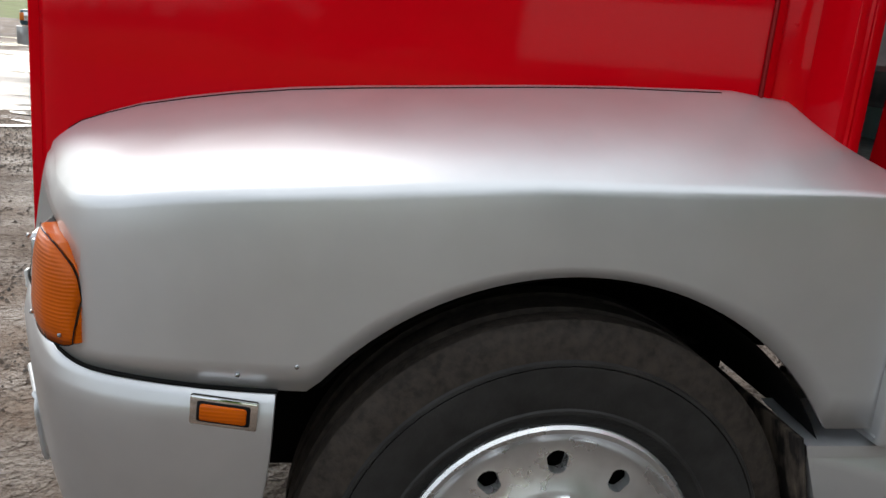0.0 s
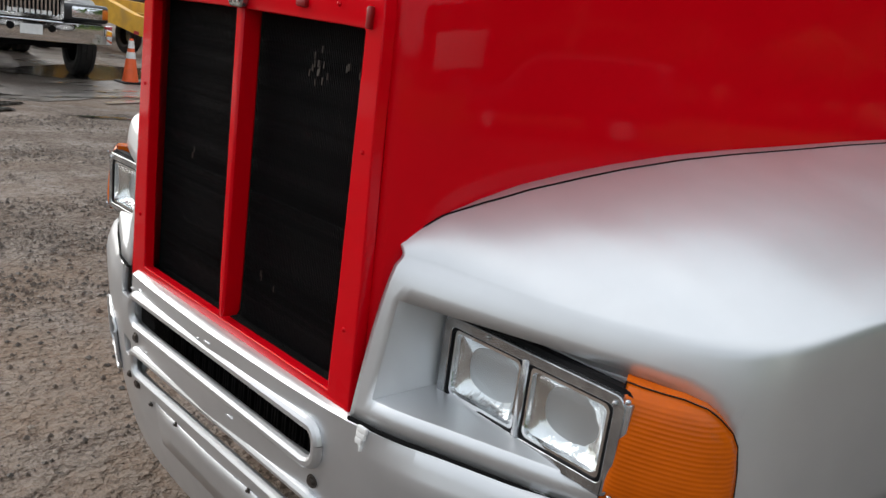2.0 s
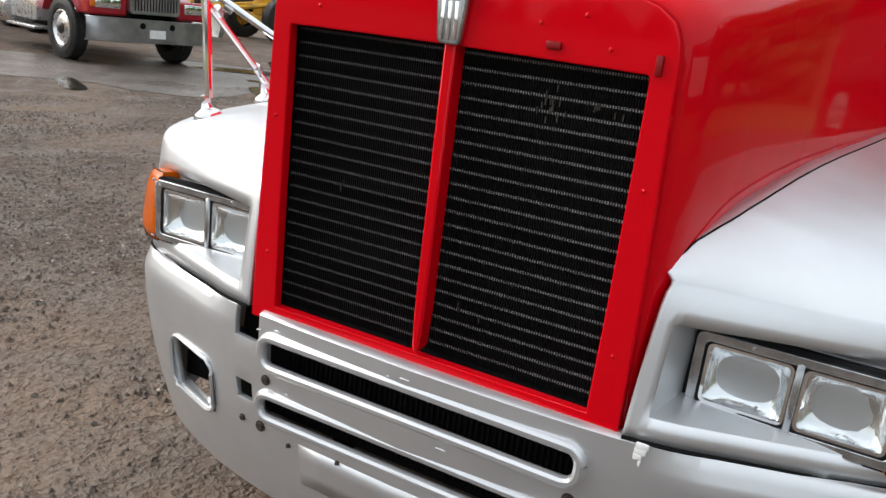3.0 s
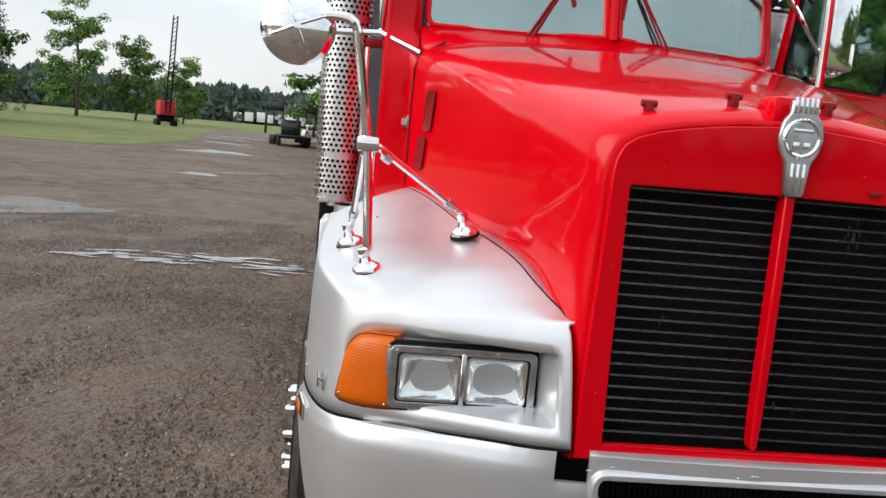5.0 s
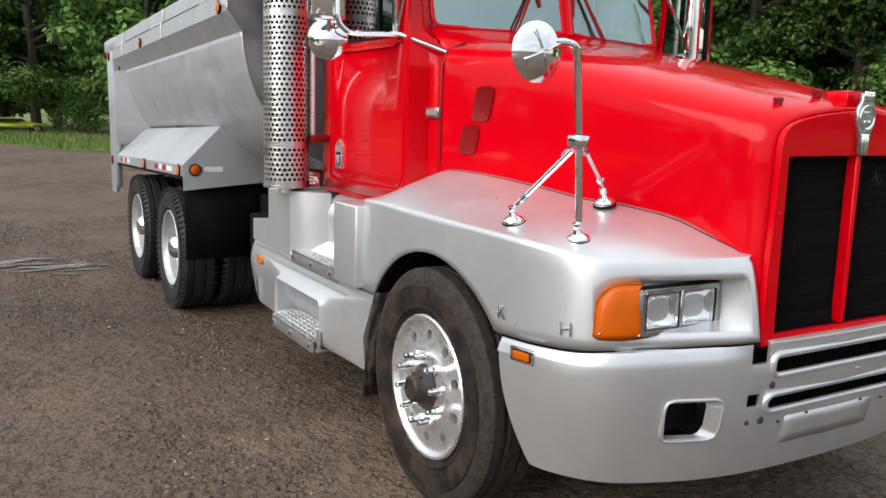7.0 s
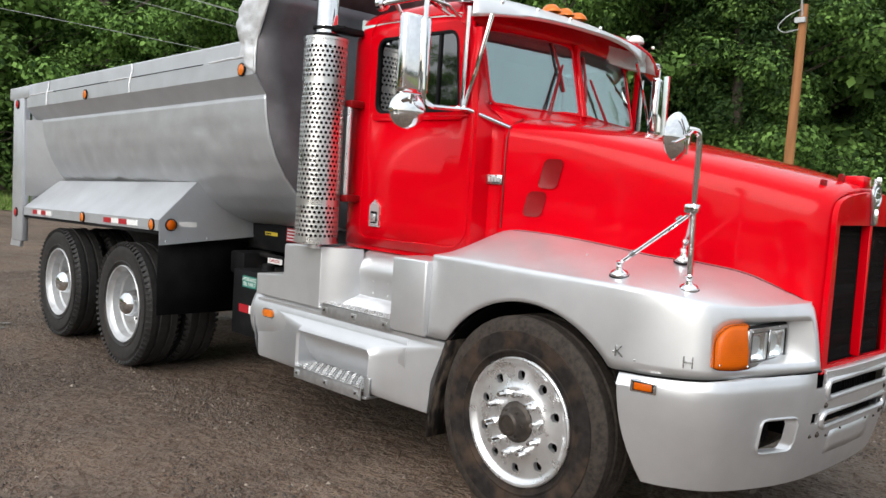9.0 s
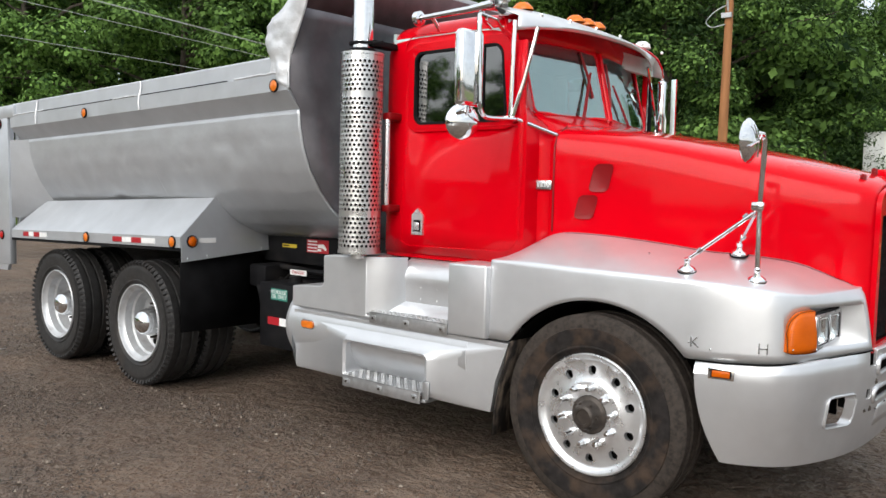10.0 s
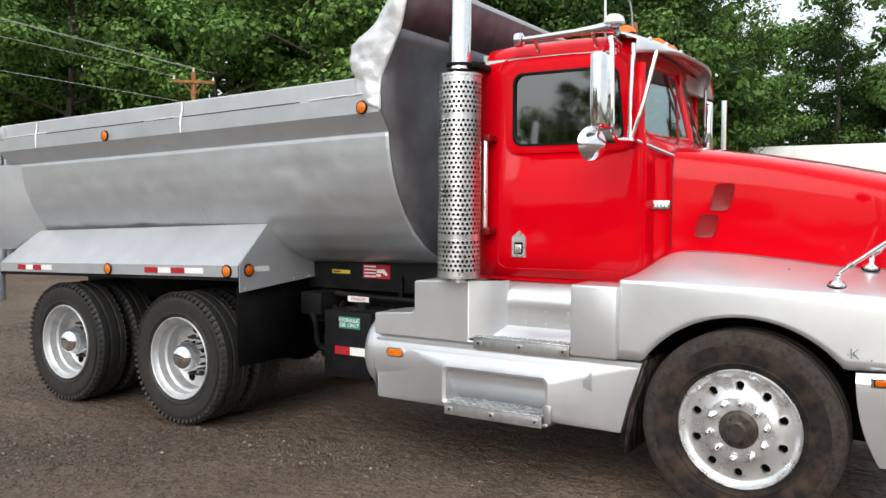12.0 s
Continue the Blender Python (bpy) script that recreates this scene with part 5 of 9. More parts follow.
def door_mirror(s):
    mr = new("door_mirror")
    mr.parent = truck
    Y = lambda v: s * v
    bm = bmesh.new()
    m = Matrix.Translation((-0.672, Y(1.295), 2.222)) @ pose(0, 0, 0, 0, 0, s * 2)
    box(bm, -0.028, 0.034, -0.088, 0.088, -0.195, 0.195, 0.022, 3, m)
    part("mirror_head", bm, M_CHROME, mr, "tall chrome mirror head")
    bm = bmesh.new()
    box(bm, -0.031, -0.027, -0.075, 0.075, -0.18, 0.18, 0, 1, m)
    part("mirror_glass", bm, M_MIRROR, mr)
    m2 = Matrix.Translation((-0.735, Y(1.262), 1.952)) @ pose(0, 0, 0, 0, 0, s * 32)
    bm = bmesh.new()
    lathe(bm, [(0, 0.038), (0.04, 0.034), (0.07, 0.022), (0.088, 0.008), (0.094, 0.0), (0.090, -0.006)], 36, m2 @ pose(0, 0, 0, 0, 90, 0))
    r = part("convex_mirror", bm, M_CHROME, mr, "round chrome convex mirror")
    bm = bmesh.new()
    lathe(bm, [(0, -0.02), (0.05, -0.016), (0.088, -0.004)], 36, m2 @ pose(0, 0, 0, 0, 90, 0))
    part("convex_glass", bm, M_MIRROR, r)
    for pts, rr in ((bent([(-0.80, Y(0.95), 2.50), (-0.655, Y(1.24), 2.505), (-0.63, Y(1.27), 2.47), (-0.625, Y(1.26), 2.02), (-0.635, Y(1.20), 1.975), (-0.60, Y(0.945), 1.985)], 0.05), 0.013),
                    ([(-0.615, Y(0.98), 2.515), (-0.64, Y(0.965), 1.985)], 0.012), ([(-0.50, Y(0.93), 2.47), (-0.56, Y(0.955), 2.20), (-0.625, Y(0.965), 1.99)], 0.011),
                    ([(-0.70, Y(0.96), 2.46), (-0.65, Y(1.10), 2.50), (-0.64, Y(1.25), 2.505)], 0.009),
                    ([(-0.60, Y(0.96), 1.985), (-0.44, Y(0.80), 1.905)], 0.011),
                    ([(-0.72, Y(1.262), 1.952), (-0.69, Y(1.275), 2.03)], 0.010)):
        bm = bmesh.new()
        tube(bm, pts, rr, 8)
        part("mirror_bracket", bm, M_CHROME, mr)


def fender_mirror():
    """Tripod mirror that stands on the right fender."""
    mr = new("fender_mirror")
    mr.parent = truck
    feet = [(0.738, -0.947, 1.224), (0.432, -1.002, 1.250), (0.549, -0.673, 1.320)]
    joint = Vector((0.742, -0.968, 1.55))
    for p in feet:
        bm = bmesh.new()
        lathe(bm, [(0.040, -0.012), (0.040, 0.0), (0.036, 0.006), (0.018, 0.016), (0.013, 0.03), (0.016, 0.036), (0.016, 0.052), (0, 0.056)], 18, Matrix.Translation(p) @ pose(0, 0, 0, 14, 6, 0))
        ft = part("mirror_foot", bm, M_CHROME, mr, "chrome foot on a rubber pad")
        bm = bmesh.new()
        lathe(bm, [(0, -0.016), (0.044, -0.016), (0.044, -0.008), (0.035, -0.006)], 18, Matrix.Translation(p) @ pose(0, 0, 0, 14, 6, 0))
        part("rubber_pad", bm, M_BLACK, ft)
    up = Vector((0, 0, 0.045))
    for pts, rr in ((bent([Vector(feet[0]) + up, (0.742, -0.968, 1.55), (0.770, -1.02, 1.86), (0.765, -1.10, 1.865), (0.745, -1.165, 1.83)], 0.045), 0.0125),
                    ([Vector(feet[1]) + up, joint + Vector((-0.02, -0.01, -0.03))], 0.010), ([Vector(feet[2]) + up, joint + Vector((-0.01, 0.02, 0.0))], 0.010)):
        bm = bmesh.new()
        tube(bm, pts, rr, 10)
        part("mirror_pole", bm, M_CHROME, mr)
    for a, b in ((feet[1], joint), (feet[2], joint)):
        A, B = Vector(a) + up, Vector(b)
        for t in (0.18, 0.82):
            bm = bmesh.new()
            tube(bm, [A.lerp(B, t - 0.03), A.lerp(B, t + 0.03)], 0.014, 8)
            part("rod_collar", bm, M_BEZEL, mr)
    bm = bmesh.new()
    box(bm, joint.x - 0.03, joint.x + 0.022, joint.y - 0.03, joint.y + 0.03, joint.z - 0.02, joint.z + 0.02, 0.008)
    part("pole_clamp", bm, M_CHROME, mr)
    m = Matrix.Translation((0.752, -1.165, 1.828)) @ pose(0, 0, 0, 0, 0, 0) @ pose(0, 0, 0, 0, 90, 0)
    bm = bmesh.new()
    lathe(bm, [(0, 0.036), (0.03, 0.034), (0.06, 0.026), (0.084, 0.012), (0.096, 0.0), (0.093, -0.006), (0.086, -0.008)], 40, m)
    part("mirror_shell", bm, M_CHROME, mr, "round chrome mirror shell")
    bm = bmesh.new()
    lathe(bm, [(0, -0.022), (0.05, -0.018), (0.088, -0.006)], 40, m)
    part("mirror_glass", bm, M_MIRROR, mr)
    for k in range(4):
        bm = bmesh.new()
        a = math.pi * k / 2 + 0.4
        tube(bm, [m @ Vector((0.01 * math.cos(a), 0.01 * math.sin(a), 0.042)), m @ Vector((0.072 * math.cos(a), 0.072 * math.sin(a), 0.030))], 0.0035, 6)
        part("shell_strut", bm, M_CHROME, mr)


def stack(s):
    st = new("exhaust_stack")
    st.parent = truck
    cx, cy, r = -1.625, s * 1.143, 0.128
    # heat shield of perforated sheet
    cols, pitch = 29, 0.0275
    z0, rows = 1.20, 43
    bm = bmesh.new()
    plain = {0, 8, 34, 42}
    cut = 0 if s < 0 else 1
    for i in range(rows):
        za, zb = z0 + i * pitch, z0 + (i + 1) * pitch
        for k in range(cols):
            a0 = 2 * math.pi * (k + 0.5 * (i % 2)) / cols
            a1 = a0 + 2 * math.pi / cols
            pt = lambda u, v: (cx + r * math.cos(a0 + (a1 - a0) * u), cy + r * math.sin(a0 + (a1 - a0) * u), za + (zb - za) * v)
            if i in plain or cut:
                bm.faces.new([bm.verts.new(pt(u, v)) for u, v in ((0, 0), (1, 0), (1, 1), (0, 1))])
                continue
            ring = [bm.verts.new(pt(0.5 + 0.33 * math.cos(t), 0.5 + 0.33 * math.sin(t))) for t in (math.pi / 4 * (q + 0.5) for q in range(8))]
            out = [bm.verts.new(pt(u, v)) for u, v in ((1, 1), (0, 1), (0, 0), (1, 0))]
            for c in range(4):
                bm.faces.new((out[c], ring[2 * c], ring[2 * c + 1]))
                bm.faces.new((out[c], ring[2 * c + 1], ring[(2 * c + 2) % 8], out[(c + 1) % 4]))
    ob = part("heat_shield", bm, M_PERF, st, "perforated stainless heat shield", sharp=180)
    # inner cylinder coloured near black, so the shade behind the holes is painted
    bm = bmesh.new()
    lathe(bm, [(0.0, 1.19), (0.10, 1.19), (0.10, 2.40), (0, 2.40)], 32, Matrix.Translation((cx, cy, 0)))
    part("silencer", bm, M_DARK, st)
    for z in (1.20, 2.392):
        bm = bmesh.new()
        lathe(bm, [(r - 0.004, z - 0.008), (r + 0.004, z - 0.008), (r + 0.004, z + 0.008), (r - 0.004, z + 0.008)], 40, Matrix.Translation((cx, cy, 0)))
        part("shield_band", bm, M_PERF, st)
    bm = bmesh.new()
    tube(bm, bent([(cx, cy, 2.36), (cx, cy, 3.02), (cx - 0.16, cy, 3.34)] if s < 0 else [(cx, cy, 2.36), (cx, cy, 2.45), (cx - 0.02, cy, 2.53)], 0.2 if s < 0 else 0.03, 8), 0.066, 24)
    part("tailpipe", bm, M_CHROME, st, "polished chrome tailpipe")
    bm = bmesh.new()
    lathe(bm, [(0.060, 2.40), (0.078, 2.402), (0.078, 2.425), (0.068, 2.43)], 24, Matrix.Translation((cx, cy, 0)))
    box(bm, cx - 0.08, cx + 0.17, cy - 0.006, cy + 0.006, 2.452, 2.462)
    lathe(bm, [(0.068, 2.45), (0.082, 2.45), (0.082, 2.465), (0.068, 2.465)], 24, Matrix.Translation((cx, cy, 0)))
    box(bm, cx + 0.02, cx + 0.10, min(cy, s * 0.94), max(cy, s * 0.94), 2.44, 2.475, 0.004)
    part("pipe_clamp", bm, M_BLACK, st)
    bm = bmesh.new()
    lathe(bm, [(0, 1.16), (0.05, 1.16), (0.05, 1.205), (0.09, 1.21)], 20, Matrix.Translation((cx, cy, 0)))
    part("stack_foot", bm, M_ALU, st)


def steps(s):
    """Silver fairing with two steps between fender and fuel tank."""
    f = new("step_fairing")
    f.parent = truck
    Y = lambda a, b: (min(s * a, s * b), max(s * a, s * b))
    bm = bmesh.new()
    # lower skirt with the step opening; its face is rolled in at the top and the foot
    skirt_y = lambda z: 1.15 - 0.040 * max(0.0, (0.56 - z) / 0.17) ** 1.6 - 0.022 * max(0.0, (z - 0.65) / 0.11) ** 2
    inner = rrect(0.66, 0.205, 0.03, 5, -1.36, 0.535)
    outer = rrect(1.75, 0.375, 0.012, 5, -1.375, 0.572)
    outer = [(x if x < -1 else -0.555 + (z - 0.57) * 0.31, z) for x, z in outer]
    mid = rrect(0.80, 0.285, 0.05, 5, -1.345, 0.535)
    mid = [(x + (0.09 * (0.66 - z) if x > -1.2 else 0), z) for x, z in mid]
    n = len(inner)
    rings = []
    for loop, y in ((outer, 1.148), (mid, 1.152), ([(x * 1.0, z) for x, z in rrect(0.70, 0.235, 0.035, 5, -1.36, 0.535)], 1.19), (inner, 1.18), (inner, 1.0)):
        sag_in = (lambda z: skirt_y(z) - 1.15) if loop is outer else (lambda z: 0.4 * (skirt_y(z) - 1.15)) if loop is mid else (lambda z: 0.0)
        rings.append([bm.verts.new((x, s * (y + sag_in(z)), z)) for x, z in loop])
    for a, b in zip(rings, rings[1:]):
        for k in range(n):
            bm.faces.new((a[k], a[(k + 1) % n], b[(k + 1) % n], b[k]))
    back = bm.faces.new(rings[-1])
    # shoulder that turns inwards on top, and the front flange beside the wheel
    sheet(bm, [[(-2.25, s * skirt_y(0.757), 0.757), (-0.497, s * skirt_y(0.757), 0.757)], [(-2.25, s * 1.128, 0.776), (-0.49, s * 1.128, 0.782)], [(-2.25, s * 0.95, 0.792), (-0.49, s * 0.95, 0.80)]])
    sheet(bm, [[(-0.497, s * skirt_y(0.757), 0.757), (-0.555, s * 1.148, 0.57), (-0.611, s * skirt_y(0.386), 0.386)], [(-0.50, s * 0.90, 0.757), (-0.56, s * 0.90, 0.57), (-0.615, s * 0.90, 0.386)]])
    # rear end turned in towards the tank
    sheet(bm, [[(-2.25, s * skirt_y(z), z), (-2.262, s * (skirt_y(z) - 0.012), z), (-2.264, s * 0.90, z)] for z in (0.757, 0.66, 0.57, 0.46, 0.386)])
    part("lower_skirt", bm, M_SILVER, f, "dented silver skirt with a step cut-out", sharp=52)
    for z, x0, x1, y0, y1, nm in ((0.44, -1.68, -1.035, 1.02, 1.215, "lower_step"), (0.845, -1.515, -0.898, 0.98, 1.155, "upper_step")):
        bm = bmesh.new()
        box(bm, x0, x1, *Y(y0, y1), z - 0.012, z, 0.004)
        box(bm, x0, x1, *Y(y1 - 0.008, y1), z - 0.072, z, 0.003)
        t = part(nm, bm, M_TREAD, f, "worn metal step tread")
        bm = bmesh.new()
        nx, ny = int((x1 - x0) / 0.032), 6
        for i in range(nx):
            for j in range(ny):
                x, y = x0 + 0.02 + i * 0.032, y0 + 0.02 + j * (y1 - y0 - 0.03) / (ny - 1)
                k = 1 if (i + j) % 2 else -1
                m = Matrix.Translation((x, s * y, z + 0.002)) @ pose(0, 0, 0, 0, 0, 40 * k)
                box(bm, -0.011, 0.011, -0.0035, 0.0035, -0.003, 0.005, 0, 1, m)
        tagged(part("tread_grip", bm, M_TREAD, t), kind="stuff")
        for q in (0.06, 0.5, 0.94):
            xx = x0 + (x1 - x0) * q
            bm = bmesh.new()
            box(bm, xx - 0.022, xx + 0.022, *Y(y1 - 0.004, y1 + 0.006), z - 0.055, z - 0.022, 0.004)
            part("step_bracket", bm, M_TREAD, t)
            bm = bmesh.new()
            lathe(bm, [(0, 0.006), (0.007, 0.006), (0.008, 0)], 8, Matrix.Translation((xx, s * (y1 + 0.006), z - 0.038)) @ pose(0, 0, 0, -90 * s, 0, 0))
            part("step_bolt", bm, M_HUB, t)
    bm = bmesh.new()
    box(bm, -1.035, -0.985, *Y(1.186, 1.196), 0.395, 0.50, 0.006)
    box(bm, -1.045, -1.005, *Y(1.05, 1.20), 0.375, 0.395, 0.006)
    part("step_hanger", bm, M_TREAD, f, "torn bracket at the step end")
    # upper boxes
    bm = bmesh.new()
    prism(bm, [(-2.25, 0.80), (-0.62, 0.80), (-0.62, 0.815), (-1.55, 0.815), (-1.55, 1.172), (-1.57, 1.178), (-1.93, 1.158), (-1.945, 1.15), (-1.945, 0.975), (-1.965, 0.958), (-2.25, 0.935)], s * 0.80, s * 1.148, "y")
    b = part("battery_box", bm, M_SILVER, f, "silver stepped side box")
    bv = b.modifiers.new("edge", "BEVEL")
    bv.width, bv.segments, bv.limit_method = 0.012, 3, "ANGLE"
    bm = bmesh.new()
    box(bm, -0.893, -0.622, *Y(0.82, 1.162), 0.79, 1.19, 0.014, 3)
    part("front_box", bm, M_SILVER, f, "plain silver side box")
    bm = bmesh.new()
    sheet(bm, [[(-1.552, s * 1.147, z), (-1.46, s * 1.11, z), (-1.385, s * 1.02, z), (-1.37, s * 0.975, z)] for z in (0.83, 1.0, 1.175)])
    part("slanted_cheek", bm, M_SILVER, f)
    bm = bmesh.new()
    arc = [(0.985 + 0.0, 0.83), (0.985, 0.98), (0.99, 1.02)] + [(0.85 + 0.145 * math.cos(a), 1.035 + 0.145 * math.sin(a)) for a in (radians(90 * k / 8) for k in range(9))]
    sheet(bm, [[(x, s * y, z) for y, z in arc] for x in (-1.40, -0.88)])
    t = part("tank_cover", bm, M_SILVER, f, "rounded silver cover over the tank", sharp=40)
    for x in (-1.25, -1.12, -0.98):
        for z in (0.93, 1.0):
            bm = bmesh.new()
            bmesh.ops.create_uvsphere(bm, u_segments=8, v_segments=5, radius=0.0042, matrix=Matrix.Translation((x, s * 0.986, z)))
            part("cover_rivet", bm, M_ALU, t)
    bm = bmesh.new()
    lathe(bm, [(0, 0.10), (0.10, 0.094), (0.19, 0.072), (0.24, 0.04), (0.264, 0.005), (0.268, -0.04), (0.268, -1.55), (0, -1.55)], 40, Matrix.Translation((-2.315, s * 0.878, 0.66)) @ pose(0, 0, 0, 0, -90, 0))
    part("fuel_tank", bm, M_SILVER, truck, "silver-painted round fuel tank end")
    mk = new("skirt_marker")
    mk.parent = truck
    for nm, w, h, y, mm in (("bezel", 0.135, 0.06, 1.151, M_CHROME), ("lens", 0.115, 0.042, 1.158, M_AMBERD)):
        bm = bmesh.new()
        prism(bm, rrect(w, h, h * 0.48, 6, -2.09, 0.692), s * 1.145, s * y, "y")
        part(nm, bm, mm, mk, "amber oval lens" if nm == "lens" else "")
    # filler plate under the cab, red sill
    bm = bmesh.new()
    box(bm, -1.60, -0.60, *Y(0.70, 0.93), 1.17, 1.225, 0.01)
    part("cab_sill", bm, M_RED, f)
    # mud flap strip behind the front wheel
    bm = bmesh.new()
    sheet(bm, [[(-0.478, s * y, 0.80), (-0.54, s * y, 0.57), (-0.575, s * y, 0.40), (-0.585, s * y, 0.27)] for y in (0.72, 0.9, 1.06, 1.13)])
    solid(part("front_flap", bm, M_MUDFLAP, truck, "mud-caked rubber flap behind the wheel"), 0.012)


# ---- tipper body ----
TUB = [(1.262, 2.075), (1.252, 1.96), (1.225, 1.83), (1.175, 1.70), (1.10, 1.575), (0.99, 1.45), (0.85, 1.345), (0.68, 1.265), (0.48, 1.215), (0.25, 1.19), (0.0, 1.183)]
RAIL = [(1.262, 2.075), (1.358, 2.188), (1.360, 2.292), (1.350, 2.300), (1.340, 2.304), (1.338, 2.402), (1.330, 2.412), (1.305, 2.412), (1.300, 2.30), (1.230, 2.08)]
BX0, BX1 = -6.14, -2.065
# the body lies a little lower at the rear
SAG = Matrix.Translation((-2.1, 0, 2.2)) @ Matrix.Rotation(radians(-1.6), 4, "Y") @ Matrix.Translation((2.1, 0, -2.2))


def tipper():
    b = new("tipper_body")
    b.parent = truck
    b.matrix_world = SAG
    rng = random.Random(7)
    bm = bmesh.new()
    nx = 130
    prof = [(-y, z) for y, z in TUB] + [(y, z) for y, z in TUB[::-1][1:]]
    dents = [(rng.uniform(BX0 + 0.3, BX1 - 0.2), rng.uniform(1.35, 2.0), rng.uniform(0.03, 0.10), rng.uniform(0.006, 0.016)) for _ in range(46)]
    dents += [(rng.uniform(-3.5, -2.3), rng.uniform(1.38, 1.95), rng.uniform(0.03, 0.06), rng.uniform(0.003, 0.009)) for _ in range(34)]
    # finer profile
    fine = []
    for p, q in zip(prof, prof[1:]):
        fine += [(p[0] + (q[0] - p[0]) * k / 4, p[1] + (q[1] - p[1]) * k / 4) for k in range(4)]
    fine.append(prof[-1])
    rows = []
    for i in range(nx + 1):
        x = BX0 + (BX1 - BX0) * i / nx
        row = []
        for y, z in fine:
            d = 0.004 * noise.noise((x * 1.6, z * 2.2, 3 if y < 0 else 8))
            for dx, dz, rr, amp in dents:
                q = ((x - dx) ** 2 + (z - dz) ** 2) / rr ** 2
                if q < 6:
                    d += amp * math.exp(-q) * (1 if y > 0 or dz > 1.4 else 0.5)
            row.append((x, y - math.copysign(d, y) if abs(y) > 0.3 else y, z))
        rows.append(row)
    sheet(bm, rows)
    solid(part("tub", bm, M_BODY, b, "dented silver half-round steel tub", sharp=60), 0.008, 1)
    bm = bmesh.new()
    for s in (1, -1):
        tube(bm, [(-3.865 - 0.05 * (2.07 - z), s * (y + 0.001), z) for y, z in TUB[:7]], 0.0045, 6)
    part("tub_seam", bm, M_BODY, b, "welded seam across the tub")
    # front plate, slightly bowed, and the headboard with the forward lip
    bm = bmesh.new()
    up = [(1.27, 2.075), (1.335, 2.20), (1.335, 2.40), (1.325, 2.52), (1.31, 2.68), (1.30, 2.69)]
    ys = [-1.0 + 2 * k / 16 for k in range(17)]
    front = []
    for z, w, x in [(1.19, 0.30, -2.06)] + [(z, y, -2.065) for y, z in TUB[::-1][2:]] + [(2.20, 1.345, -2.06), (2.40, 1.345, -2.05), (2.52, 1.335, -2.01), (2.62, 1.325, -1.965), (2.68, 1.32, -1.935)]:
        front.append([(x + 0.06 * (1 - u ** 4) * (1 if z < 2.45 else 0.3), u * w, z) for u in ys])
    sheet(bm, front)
    solid(part("front_plate", bm, M_BULK, b, "dark grey steel bulkhead of the tipper body", sharp=50), 0.01)
    bm = bmesh.new()
    sheet(bm, [[(-1.935 + 0.012 * (1 - u ** 4), u * 1.32, 2.68) for u in ys], [(-1.83 + 0.05 * (1 - u ** 4), u * 1.32, 2.93) for u in ys]])
    solid(part("cab_shield", bm, M_BODYIN, b, "dark purple primed cab shield"), 0.008)
    bm = bmesh.new()
    box(bm, -1.875, -1.80, -1.335, 1.335, 2.925, 2.975, 0.012)
    part("shield_lip", bm, M_BODY, b, "bent silver lip")
    for s in (1, -1):
        # crumpled wing plates at the front corners
        rear = [(-2.25, 2.30), (-2.25, 2.41), (-2.275, 2.47), (-2.275, 2.585), (-2.23, 2.625), (-2.105, 2.71), (-2.07, 2.75), (-1.99, 2.835), (-1.86, 2.96)]
        fore = [(-2.058, 2.19), (-2.056, 2.30), (-2.05, 2.36), (-2.04, 2.40), (-1.985, 2.50), (-1.935, 2.60), (-1.90, 2.66), (-1.865, 2.76), (-1.815, 2.96)]
        ra, fa = spline(rear, 33), spline(fore, 33)
        bm = bmesh.new()
        grid = []
        for k, (p, q) in enumerate(zip(ra, fa)):
            row = []
            for t in range(13):
                x, z = p[0] + (q[0] - p[0]) * t / 12, p[1] + (q[1] - p[1]) * t / 12
                crush = (1 - t / 12) ** 0.5 * (0.030 * noise.noise((x * 7, z * 7, 2.0)) + 0.016 * noise.noise((x * 17, z * 17, 6.0)))
                row.append((x, s * (1.352 + 0.02 * math.sin(math.pi * t / 12) + crush), z))
            grid.append(row)
        sheet(bm, grid)
        solid(part("corner_wing", bm, M_WELD, b, "crumpled bright sheet corner", sharp=60), 0.008)
        # top rail
        bm = bmesh.new()
        sheet(bm, [[(x + (-0.04 if z > 2.29 and x > -3 else 0), s * y, z) for y, z in RAIL] for x in [BX0 + (BX1 - BX0) * k / 12 for k in range(13)]])
        ends = [[bm.verts.new((x, s * y, z)) for y, z in RAIL] for x in (BX0, BX1)]
        for e in ends:
            bm.faces.new(e)
        r = part("top_rail", bm, M_BODY, b, "boxed silver top rail", sharp=25)
        bm = bmesh.new()
        wav = random.Random(3)
        for x0, x1 in ((-6.05, -5.45), (-4.22, -3.80), (-2.62, -2.10)):
            pts = [(x0 + (x1 - x0) * k / 20, s * 1.3555, 2.302 + wav.uniform(-0.004, 0.004)) for k in range(21)]
            tube(bm, pts, 0.007, 6)
        for x in (-5.59, -3.82):
            pts = [(x + wav.uniform(-0.004, 0.004), s * y, z) for y, z in ((1.344, 2.405), (1.346, 2.35), (1.358, 2.30), (1.365, 2.25), (1.364, 2.19))]
            tube(bm, pts, 0.007, 6)
        tagged(part("weld_bead", bm, M_WELD, r, "bright weld beads"), kind="stuff")
        bm = bmesh.new()
        box(bm, -5.50, -2.70, min(s * 1.352, s * 1.358), max(s * 1.352, s * 1.358), 2.296, 2.302)
        part("rail_gap", bm, M_DARK, r)
